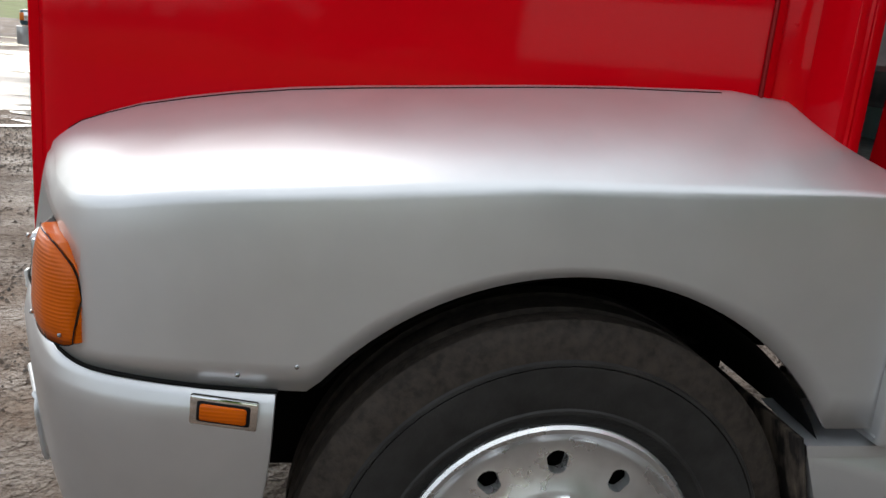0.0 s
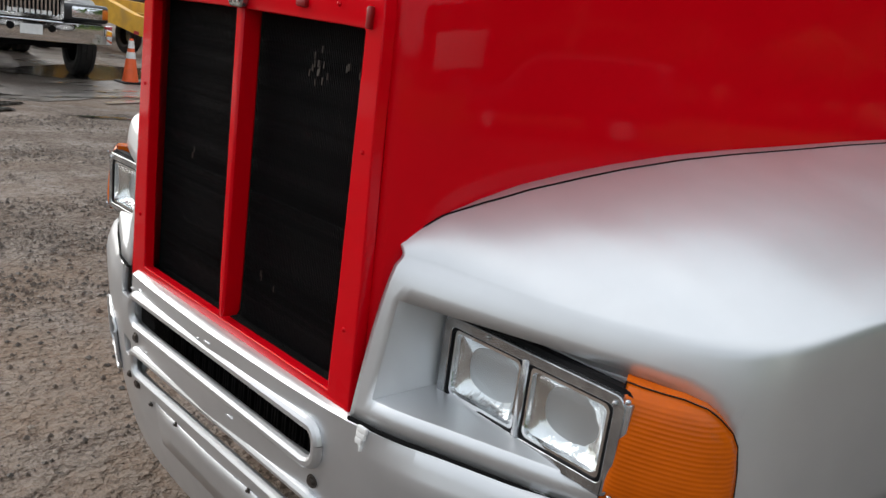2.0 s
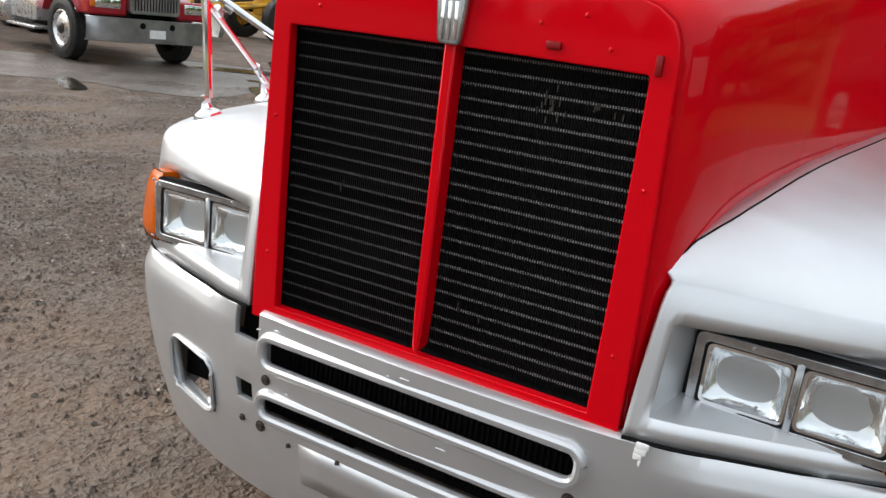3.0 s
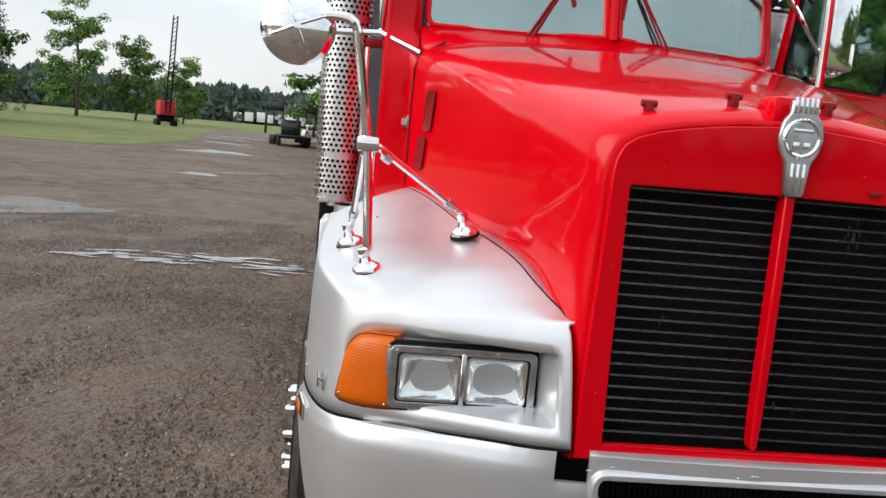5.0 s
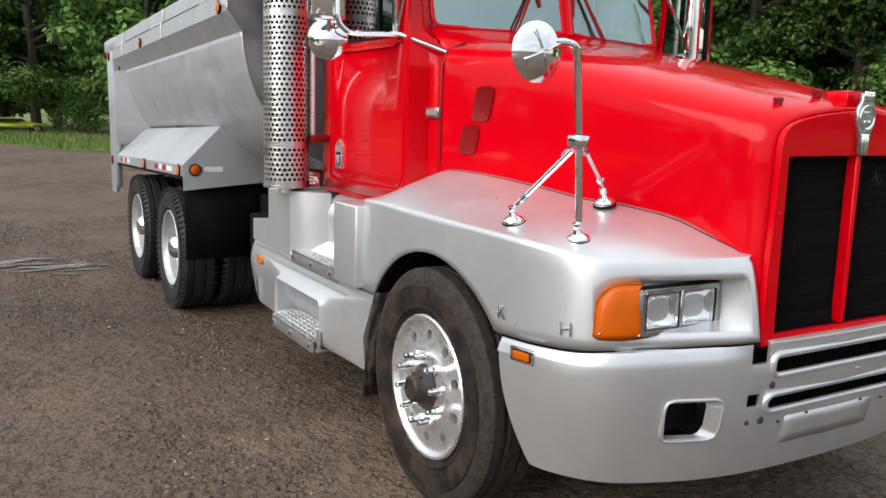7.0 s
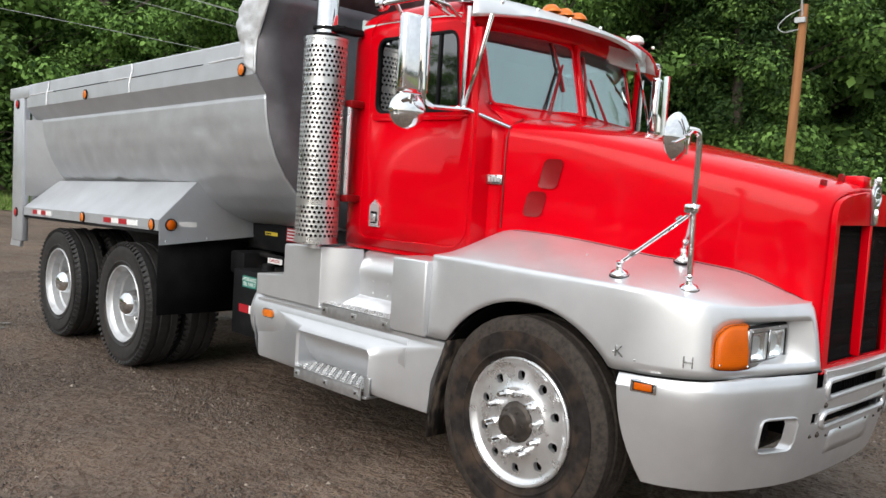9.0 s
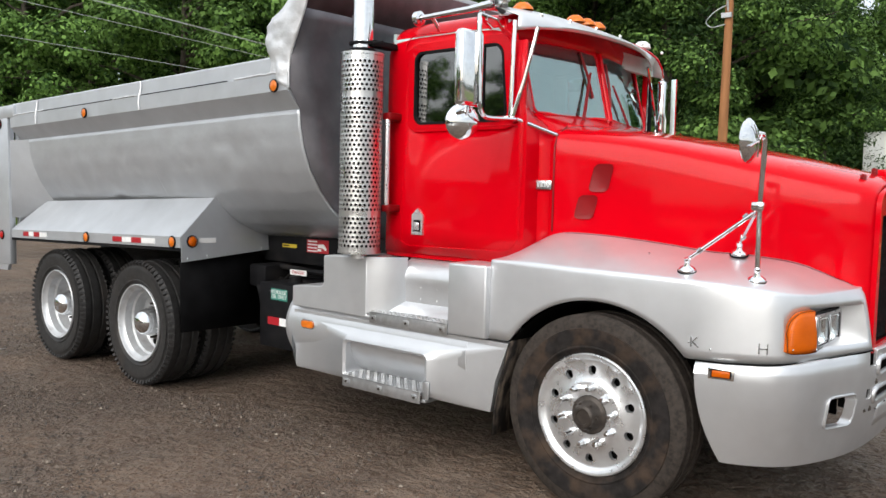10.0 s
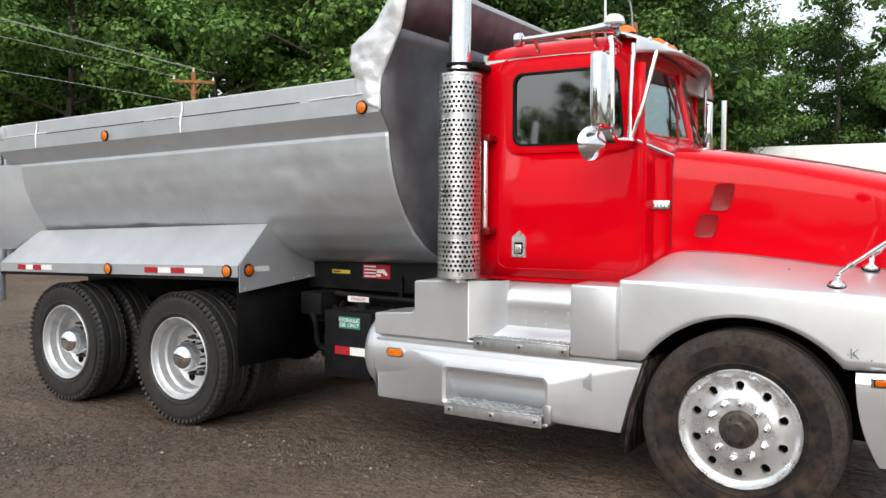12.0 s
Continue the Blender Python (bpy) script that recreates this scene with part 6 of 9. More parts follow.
        for x, z in ((-2.19, 2.222), (-4.68, 2.225)):
            lamp = new("rail_lamp")
            lamp.parent = truck
            m = SAG @ Matrix.Translation((x, s * 1.362, z)) @ pose(0, 0, 0, -90 * s, 0, 0)
            bm = bmesh.new()
            lathe(bm, [(0.042, 0.0), (0.042, 0.008), (0.036, 0.012)], 20, m)
            part("grommet", bm, M_BLACK, lamp)
            bm = bmesh.new()
            lathe(bm, [(0, 0.02), (0.02, 0.018), (0.034, 0.01), (0.036, 0.0)], 20, m)
            part("lens", bm, M_AMBERD, lamp, "round marker lens")
        # rear post and flare
        bm = bmesh.new()
        box(bm, -6.50, -6.20, min(s * 1.30, s * 1.365), max(s * 1.30, s * 1.365), 0.90, 2.30, 0.012)
        box(bm, -6.60, -6.05, min(s * 1.28, s * 1.37), max(s * 1.28, s * 1.37), 2.28, 2.40, 0.015)
        prism(bm, [(-6.58, 0.84), (-6.30, 0.84), (-6.22, 1.0), (-6.48, 1.06)], s * 1.35, s * 1.32, "y")
        part("rear_post", bm, M_BODY, b, "silver corner post")
        bm = bmesh.new()
        tub_side = [(y, z) for y, z in TUB[:7]]
        sheet(bm, [[(-6.20, s * 1.34, z) for y, z in tub_side], [(-5.94, s * y, z) for y, z in tub_side]])
        part("rear_flare", bm, M_BODY, b)
        # fender over the tandem
        bm = bmesh.new()
        x0, x1 = -6.19, -3.29
        up_y, up_z, lo_y, lo_z = 1.085, 1.47, 1.352, 1.205
        sheet(bm, [[(-6.02, s * up_y, up_z), (x0, s * lo_y, lo_z - 0.005), (x0, s * lo_y, 1.125)], [(-4.6, s * up_y, up_z + 0.01), (-4.6, s * (lo_y + 0.004), lo_z), (-4.6, s * lo_y, 1.125)], [(x1, s * 1.066, 1.492), (x1 - 0.01, s * lo_y, lo_z), (x1 - 0.01, s * lo_y, 1.125)]])
        # front plate of the fender follows the tub inwards
        tub_in = [(1.066, 1.492), (0.98, 1.44), (0.85, 1.35), (0.68, 1.27), (0.575, 1.235)]
        sheet(bm, [[(x1, s * y, z) for y, z in tub_in], [(x1 - 0.005, s * y, z) for y, z in ((lo_y, lo_z), (1.20, 1.11), (1.0, 1.09), (0.8, 1.085), (0.57, 1.085))]])
        sheet(bm, [[(x1, s * lo_y, lo_z), (x1, s * lo_y, 1.02)], [(x1, s * 1.0, 1.12), (x1, s * 1.0, 1.05)], [(x1, s * 0.57, 1.10), (x1, s * 0.57, 1.085)]])
        fd = solid(part("tandem_fender", bm, M_BODY, b, "silver sheet fender over the rear axles", sharp=25), 0.006)
        fd.data.shade_flat()
        fd.location.z = 0.033
        bm = bmesh.new()
        box(bm, -6.22, x1, min(s * 0.60, s * 1.345), max(s * 0.60, s * 1.345), 1.10, 1.122)
        part("fender_underside", bm, M_BLACK, fd)
        for k in range(5):
            y = 1.30 - 0.165 * k
            bm = bmesh.new()
            bmesh.ops.create_uvsphere(bm, u_segments=8, v_segments=5, radius=0.010, matrix=Matrix.Translation((x1 + 0.003, s * y, 1.045 + 0.012 * k)))
            part("plate_bolt", bm, M_BODY, fd)
        # reflective tape, marker lamps on the lip
        for xa, xb, mm in ((-5.92, -5.80, M_REDST), (-5.70, -5.58, M_REDST), (-5.80, -5.70, M_WHITE), (-5.58, -5.44, M_WHITE), (-4.27, -4.12, M_REDST), (-3.98, -3.83, M_REDST), (-4.12, -3.98, M_WHITE), (-3.83, -3.64, M_WHITE)):
            bm = bmesh.new()
            box(bm, xa, xb, min(s * 1.35, s * 1.3575), max(s * 1.35, s * 1.3575), 1.145, 1.185)
            part("reflective_tape", bm, mm, fd, "red reflective tape" if mm is M_REDST else "white reflective tape")
        bm = bmesh.new()
        box(bm, x1, x1 + 0.006, min(s * 1.06, s * 1.20), max(s * 1.06, s * 1.20), 1.155, 1.192)
        part("reflective_tape", bm, M_WHITE, fd)
        for px, py, pz, ax, mm in ((-3.40, 1.355, 1.166, 0, M_AMBERD), (-4.70, 1.358, 1.166, 0, M_AMBERD), (-3.284, 1.265, 1.17, 1, M_AMBER), (-6.36, 1.367, 1.145, 0, M_REDLENS), (-6.36, 1.367, 2.20, 0, M_REDLENS)):
            lamp = new("fender_lamp")
            lamp.parent = truck
            m = SAG @ Matrix.Translation((px, s * py, pz + 0.033)) @ (pose(0, 0, 0, 0, 90, 0) if ax else pose(0, 0, 0, -90 * s, 0, 0))
            bm = bmesh.new()
            lathe(bm, [(0.046, 0.0), (0.046, 0.006), (0.038, 0.010)], 20, m)
            part("grommet", bm, M_BLACK, lamp)
            bm = bmesh.new()
            lathe(bm, [(0, 0.02), (0.02, 0.017), (0.036, 0.008), (0.037, 0.0)], 20, m)
            part("lens", bm, mm, lamp, "round lamp lens")
        # mud flap before the tandem
        bm = bmesh.new()
        sheet(bm, [[(-3.30, s * y, 1.05), (-3.305, s * y, 0.80), (-3.29, s * y, 0.50)] for y in (0.60, 0.95, 1.335)])
        solid(part("mud_flap", bm, M_FLAP, truck, "black rubber mud flap"), 0.012)
    bm = bmesh.new()
    box(bm, -6.24, -6.18, -1.28, 1.28, 1.2, 2.35, 0.01)
    part("tailgate", bm, M_BODY, b, "silver steel tailgate")


def label_plate(name, s, x0, x1, z0, z1, y, mm, parent, label, text="", rows=0, tint=None):
    """A sticker on a side wall, with plain bars or built-in lettering."""
    bm = bmesh.new()
    box(bm, x0, x1, min(s * (y - 0.002), s * y), max(s * (y - 0.002), s * y), z0, z1)
    p = part(name, bm, mm, parent, label)
    if text:
        lines = text.split("|")
        for k, t in enumerate(lines):
            cu = bpy.data.curves.new("lettering", "FONT")
            cu.body, cu.align_x, cu.align_y = t, "CENTER", "CENTER"
            h = (z1 - z0) / (len(lines) + 0.4)
            cu.size, cu.extrude = h * 1.15, 0.0006
            zc = z1 - (k + 0.7) * h
            w = len(t) * cu.size * 0.56
            ob = new("lettering", cu)
            ob.matrix_world = Matrix.Translation(((x0 + x1) / 2, s * (y + 0.001), zc)) @ pose(0, 0, 0, 90, 0, 0 if s < 0 else 180) @ Matrix.Diagonal((min(1.0, (x1 - x0) * 0.92 / w), 1, 1, 1))
            ob.parent = p
            cu.materials.append(tint)
    for k in range(rows):
        bm = bmesh.new()
        zc = z1 - (k + 0.6) * (z1 - z0) / (rows + 0.2)
        box(bm, x0 + 0.012, x0 + (x1 - x0) * 0.48, min(s * y, s * (y + 0.0015)), max(s * y, s * (y + 0.0015)), zc - 0.005, zc + 0.005)
        part("text_bar", bm, tint, p)
    return p


def chassis():
    c = new("chassis")
    c.parent = truck
    for s in (1, -1):
        bm = bmesh.new()
        prism(bm, [(s * 0.36, 0.72), (s * 0.44, 0.72), (s * 0.44, 0.735), (s * 0.375, 0.735), (s * 0.375, 0.965), (s * 0.44, 0.965), (s * 0.44, 0.98), (s * 0.36, 0.98)], -6.3, 0.95)
        part("frame_rail", bm, M_BLACK, c, "black steel chassis rail")
        bm = bmesh.new()
        box(bm, -6.2, -1.95, min(s * 0.50, s * 0.57), max(s * 0.50, s * 0.57), 1.0, 1.235, 0.008)
        part("body_sill", bm, M_BLACK, c, "black body sill with stickers")
        bm = bmesh.new()
        for x in AXLE_X:
            tube(bm, [(x, s * 0.2, 0.492), (x, s * 0.78, 0.492)], 0.10, 16)
            box(bm, x - 0.07, x + 0.07, s * 0.55 - 0.10, s * 0.55 + 0.10, 0.58, 0.80, 0.01)
        tube(bm, [(-4.95, s * 0.5, 0.66), (-4.53, s * 0.5, 0.80), (-4.10, s * 0.5, 0.66)], 0.05, 8)
        part("suspension", bm, M_BLACK, c)
        bm = bmesh.new()
        for k in range(5):
            z = 0.56 + 0.08 * k
            tube(bm, [(-3.12 + 0.02 * k, s * 0.62, z), (-3.02 + 0.03 * k, s * 0.72, z - 0.03), (-2.95, s * 0.60, z + 0.02)], 0.022, 8)
        tube(bm, bent([(-3.2, s * 0.75, 0.95), (-3.05, s * 0.8, 0.78), (-3.08, s * 0.74, 0.58), (-2.9, s * 0.6, 0.5)], 0.06), 0.02, 8)
        box(bm, -3.2, -3.0, min(s * 0.5, s * 0.8), max(s * 0.5, s * 0.8), 0.82, 0.99, 0.02)
        tube(bm, [(-2.98, s * 0.66, 0.98), (-2.6, s * 0.66, 0.965), (-1.95, s * 0.66, 0.96)], 0.02, 8)
        part("brake_valve", bm, M_BLACK, c, "black brake valves and hoses")
        bm = bmesh.new()
        box(bm, -2.45, -2.42, min(s * 0.58, s * 0.60), max(s * 0.58, s * 0.60), 0.93, 1.12)
        box(bm, -2.40, -2.30, min(s * 0.58, s * 0.64), max(s * 0.58, s * 0.64), 0.93, 0.96)
        part("sill_bracket", bm, M_BLACK, c)
    bm = bmesh.new()
    box(bm, -0.5, 0.95, -0.34, 0.34, 0.60, 1.15, 0.05)
    part("engine_block", bm, M_BLACK, c)
    bm = bmesh.new()
    box(bm, -0.06, 0.06, -0.85, 0.85, 0.36, 0.47, 0.02)
    part("front_axle", bm, M_BLACK, c)
    bm = bmesh.new()
    box(bm, -3.2, -1.8, -0.36, 0.36, 0.5, 0.98, 0.05)
    part("gearbox", bm, M_BLACK, c)
    for x in AXLE_X:
        bm = bmesh.new()
        bmesh.ops.create_uvsphere(bm, u_segments=20, v_segments=12, radius=0.24, matrix=Matrix.Translation((x, 0, 0.53)))
        part("axle_casing", bm, M_BLACK, c)
    for x in (-2.0, -3.2, -4.5, -6.3):
        bm = bmesh.new()
        box(bm, x - 0.05, x + 0.05, -0.37, 0.37, 0.74, 0.96)
        part("cross_member", bm, M_BLACK, c)
    # hydraulic oil tank on the right
    tk = new("hydraulic_tank")
    tk.parent = truck
    bm = bmesh.new()
    box(bm, -2.80, -2.40, -1.0, -0.55, 0.44, 0.90, 0.012)
    part("tank_shell", bm, M_BLACK, tk, "black square hydraulic tank")
    bm = bmesh.new()
    lathe(bm, [(0, 0.05), (0.04, 0.05), (0.045, 0.045), (0.045, 0.01), (0.055, 0.0)], 16, Matrix.Translation((-2.58, -0.85, 0.90)))
    part("filler_cap", bm, M_BLACK, tk)
    label_plate("oil_label", -1, -2.665, -2.485, 0.785, 0.865, 1.003, M_GRNST, tk, "green oil label with white lettering", "HYDRAULIC|OIL ONLY", 0, M_WHITE)
    label_plate("reflective_tape", -1, -2.70, -2.57, 0.605, 0.66, 1.003, M_REDST, tk, "red reflective tape")
    label_plate("reflective_tape", -1, -2.57, -2.42, 0.605, 0.66, 1.003, M_WHITE, tk, "white reflective tape")
    label_plate("warning_label", -1, -2.83, -2.64, 0.93, 0.97, 0.70, M_WHITE, tk, "white and red danger strip", "DANGER", 0, M_REDST)
    w = label_plate("warning_sign", -1, -2.79, -2.545, 1.095, 1.195, 0.573, M_REDST, c, "red warning sign with a tipping truck", "", 4, M_WHITE)
    bm = bmesh.new()
    prism(bm, [(-2.665, 1.16), (-2.60, 1.165), (-2.565, 1.13), (-2.575, 1.115), (-2.61, 1.135), (-2.66, 1.135)], -0.5735, -0.5755, "y")
    box(bm, -2.665, -2.625, -0.5755, -0.5735, 1.11, 1.128)
    part("sign_pictogram", bm, M_WHITE, w)
    label_plate("yellow_label", -1, -3.08, -2.91, 1.118, 1.145, 0.573, M_YELST, c, "small yellow sticker", "", 1, M_BLACK)


cab()
fender_mirror()
door_mirror(-1)
for side in (1, -1):
    stack(side)
    steps(side)
tipper()
chassis()


# ---- the yard: ground, puddles, grass ----
def ground_material():
    m = bpy.data.materials.new("wet_gravel")
    m.use_nodes = True
    n, l = m.node_tree.nodes, m.node_tree.links
    p = n["Principled BSDF"]
    co = n.new("ShaderNodeTexCoord")

    def tex(kind, scale, detail=6.0):
        t = n.new(kind)
        t.inputs["Scale"].default_value = scale
        if "Detail" in t.inputs:
            t.inputs["Detail"].default_value = detail
        l.new(co.outputs["Object"], t.inputs["Vector"])
        return t

    def ramp(sock, lo, hi, a=0.0, b=1.0):
        r = n.new("ShaderNodeMapRange")
        for i, v in enumerate((lo, hi, a, b)):
            r.inputs[1 + i].default_value = v
        l.new(sock, r.inputs[0])
        return r.outputs[0]

    def mix(f, a, b):
        x = n.new("ShaderNodeMix")
        x.data_type = "RGBA"
        for s, v in ((x.inputs[0], f), (x.inputs[6], a), (x.inputs[7], b)):
            if hasattr(v, "links"):
                l.new(v, s)
            else:
                s.default_value = v
        return x.outputs[2]
    broad, mid = tex("ShaderNodeTexNoise", 0.35), tex("ShaderNodeTexNoise", 2.2)
    fine, grit = tex("ShaderNodeTexNoise", 26, 8), tex("ShaderNodeTexVoronoi", 110)
    pebble = tex("ShaderNodeTexVoronoi", 34)
    base = mix(ramp(broad.outputs["Fac"], 0.40, 0.60), (0.044, 0.0265, 0.0165, 1), (0.112, 0.074, 0.050, 1))
    base = mix(ramp(mid.outputs["Fac"], 0.42, 0.62, 0, 0.75), base, (0.055, 0.034, 0.022, 1))
    base = mix(ramp(fine.outputs["Fac"], 0.4, 0.75, 0, 0.25), base, (0.036, 0.025, 0.018, 1))
    # every grain has a shade of its own
    for cells, lo, hi in ((grit, 0.55, 1.45), (pebble, 0.72, 1.28)):
        sc = n.new("ShaderNodeVectorMath")
        sc.operation = "SCALE"
        l.new(base, sc.inputs[0])
        l.new(ramp(cells.outputs["Color"], 0.15, 0.85, lo, hi), sc.inputs["Scale"])
        base = sc.outputs[0]
    base = mix(ramp(pebble.outputs["Color"], 0.84, 0.94, 0, 0.35), base, (0.23, 0.19, 0.155, 1))
    l.new(base, p.inputs["Base Color"])
    l.new(ramp(mid.outputs["Fac"], 0.40, 0.62, 0.85, 0.50), p.inputs["Roughness"])
    p.inputs["Specular IOR Level"].default_value = 0.38
    b1, b2 = n.new("ShaderNodeBump"), n.new("ShaderNodeBump")
    b1.inputs["Distance"].default_value, b2.inputs["Distance"].default_value = 0.014, 0.020
    b1.inputs["Strength"].default_value, b2.inputs["Strength"].default_value = 0.9, 0.9
    l.new(fine.outputs["Fac"], b1.inputs["Height"])
    l.new(pebble.outputs["Distance"], b2.inputs["Height"])
    l.new(b1.outputs[0], b2.inputs["Normal"])
    lump = tex("ShaderNodeTexNoise", 10, 6)
    b3 = n.new("ShaderNodeBump")
    b3.inputs["Distance"].default_value, b3.inputs["Strength"].default_value = 0.07, 0.9
    l.new(lump.outputs["Fac"], b3.inputs["Height"])
    l.new(b2.outputs[0], b3.inputs["Normal"])
    l.new(b3.outputs[0], p.inputs["Normal"])
    return m


M_GROUND = ground_material()
M_WATER = mat("muddy_puddle_water", (0.035, 0.030, 0.026), 0.08, spec=0.9, var=0.15, vscale=1.5, rvar=0.5, bump=0.012, bscale=5)
M_WETMUD = mat("wet_mud_sheen", (0.15, 0.132, 0.115), 0.30, spec=1.0, coat=0.6, var=0.3, vscale=3, rvar=0.5, bump=0.006, bscale=9, stretch=(1, 3, 1))
M_PALERUT = mat("pale_rut_water", (0.27, 0.255, 0.24), 0.22, spec=0.9, var=0.35, vscale=4, rvar=0.5, bump=0.004, bscale=8, stretch=(3, 1, 1))
M_STILL = mat("still_puddle_water", (0.09, 0.083, 0.076), 0.24, spec=1.0, var=0.15, vscale=1.5, rvar=0.4)
M_SHEEN = mat("wet_trodden_gravel", (0.115, 0.094, 0.078), 0.38, spec=0.9, var=0.35, vscale=6, dirt=(0.05, 0.036, 0.028, 0.8), dscale=1.3, dlo=0.4, dhi=0.65, rvar=0.4, tscale=0.8, bump=0.03, bscale=14)
M_GRASS = mat("yard_grass", (0.115, 0.145, 0.032), 0.85, var=0.4, vscale=0.7, dirt=(0.16, 0.15, 0.05, 0.6), dscale=0.15, dlo=0.45, dhi=0.65, bump=0.05, bscale=7)
M_BLADE = mat("grass_blades", (0.10, 0.17, 0.025), 0.7, var=0.4, vscale=1.2)


def ground():
    bm = bmesh.new()
    xs = [-1500, -300, -80, -40, -25] + [-16 + 0.5 * k for k in range(53)] + [14, 25, 60, 300, 1500]
    ys = [-1500, -300, -80, -30, -18] + [-12 + 0.5 * k for k in range(41)] + [12, 20, 40, 100, 300, 1500]

    def z(x, y):
        f = 1.0 if -14 < x < 9 and -11 < y < 7 else 0.0
        under = abs(y) < 1.5 and -6.2 < x < 1.2
        return 0.0 if under else f * 0.008 * noise.noise((x * 0.6, y * 0.6, 0.0))
    sheet(bm, [[(x, y, z(x, y)) for y in ys] for x in xs])
    tagged(part("ground", bm, M_GROUND), "dark brown wet gravel yard with fine stones", "ground", kind="structure")


def blob(cx, cy, rx, ry, turn, seed, n=28, rough=0.35):
    pts = []
    for k in range(n):
        a = 2 * math.pi * k / n
        r = 1 + rough * noise.noise((1.7 * math.cos(a) + seed, 1.7 * math.sin(a), seed * 0.7)) + 0.12 * noise.noise((5 * math.cos(a), 5 * math.sin(a), seed))
        x, y = rx * r * math.cos(a), ry * r * math.sin(a)
        c, s = math.cos(radians(turn)), math.sin(radians(turn))
        pts.append((cx + x * c - y * s, cy + x * s + y * c))
    return pts


def puddles():
    rng = random.Random(2)
    spots = [(-34.4, -7.5, 1.75, 0.75, 35, 0.3), (-33.6, -8.2, 0.9, 1.3, 30, 0.4), (-19.6, -5.6, 0.62, 0.5, 38, 0.4), (-21.6, -4.5, 1.6, 0.12, 140, 0.5), (-19.3, -6.9, 0.8, 0.14, 95, 0.5),
             (-46.7, -9.6, 1.9, 0.6, 60, 0.4), (-43.0, -8.1, 0.9, 0.4, 70, 0.4), (-55.5, -11.0, 1.8, 0.7, 70, 0.4), (-62.0, -11.6, 2.2, 0.8, 80, 0.4),
             (-10.2, -9.7, 1.9, 0.42, 125, 0.4), (-9.4, -7.9, 1.6, 0.22, 118, 0.4), (-12.0, -11.2, 1.2, 0.35, 40, 0.4), (-5.2, -9.3, 0.7, 0.16, 60, 0.4), (-7.6, -8.0, 0.8, 0.14, 50, 0.4), (-3.8, -13.3, 1.9, 0.8, 30, 0.5)]
    for k in range(26):
        spots.append((rng.uniform(-2.6, 9.5), rng.uniform(-15.5, -8.2), rng.uniform(0.35, 1.1), rng.uniform(0.07, 0.24), rng.uniform(-35, 25), 0.6))
    for k in range(14):
        spots.append((rng.uniform(2.0, 14.0), rng.uniform(-27, -19), rng.uniform(0.8, 2.6), rng.uniform(0.15, 0.5), rng.uniform(-25, 25), 0.5))
    # churned wet ruts that catch the sky
    mud = len(spots)
    for k in range(34):
        spots.append((rng.uniform(0.2, 4.6), rng.uniform(-11.5, -7.6), rng.uniform(0.3, 1.0), rng.uniform(0.05, 0.16), rng.uniform(-30, 30), 0.6))
    for k in range(14):
        spots.append((rng.uniform(-4.5, -0.5), rng.uniform(-12.0, -9.2), rng.uniform(0.3, 0.8), rng.uniform(0.04, 0.10), rng.uniform(-30, 30), 0.6))
    for k in range(16):
        spots.append((rng.uniform(1.0, 12.0), rng.uniform(-24, -16.5), rng.uniform(0.8, 2.2), rng.uniform(0.2, 0.6), rng.uniform(-25, 25), 0.6))
    pale_ruts = len(spots)
    for k in range(46):
        y = -1.6 - 2.4 * k / 45
        spots.append((-6.2 + rng.gauss(0, 0.26), y + rng.uniform(-0.1, 0.1), rng.uniform(0.06, 0.26), rng.uniform(0.02, 0.07), 88 + rng.uniform(-30, 30), 0.6))
    for k, (x, y, rx, ry, tn, ro) in enumerate(spots):
        bm = bmesh.new()
        bm.faces.new([bm.verts.new((px, py, 0.0)) for px, py in blob(x, y, rx, ry, tn, 1.3 * k + 0.4, 40, min(0.3, ro * 0.6))])
        ob = part("puddle", bm, M_STILL if x < -15 else M_PALERUT if k >= pale_ruts else M_WETMUD if k >= mud else M_WATER)
        ob.location.z = (0.0105 if -14 < x < 12.5 and y > -22 else 0.004) + 0.0006 * (k % 11)
        tagged(ob, "shallow muddy puddle on the gravel", "puddle", "puddles in the yard")


def wet_ground():
    bm = bmesh.new()
    for cx, cy, rx, ry, tn, seed in ((3.0, -14.5, 9.0, 5.6, 5, 2.2), (-8.0, -9.8, 4.5, 2.4, 120, 5.1)):
        bm.faces.new([bm.verts.new((px, py, 0.0065)) for px, py in blob(cx, cy, rx, ry, tn, seed, 90, 0.5)])
    tagged(part("wet_ground", bm, M_SHEEN), "churned wet stretch of the gravel yard", "ground", kind="structure")


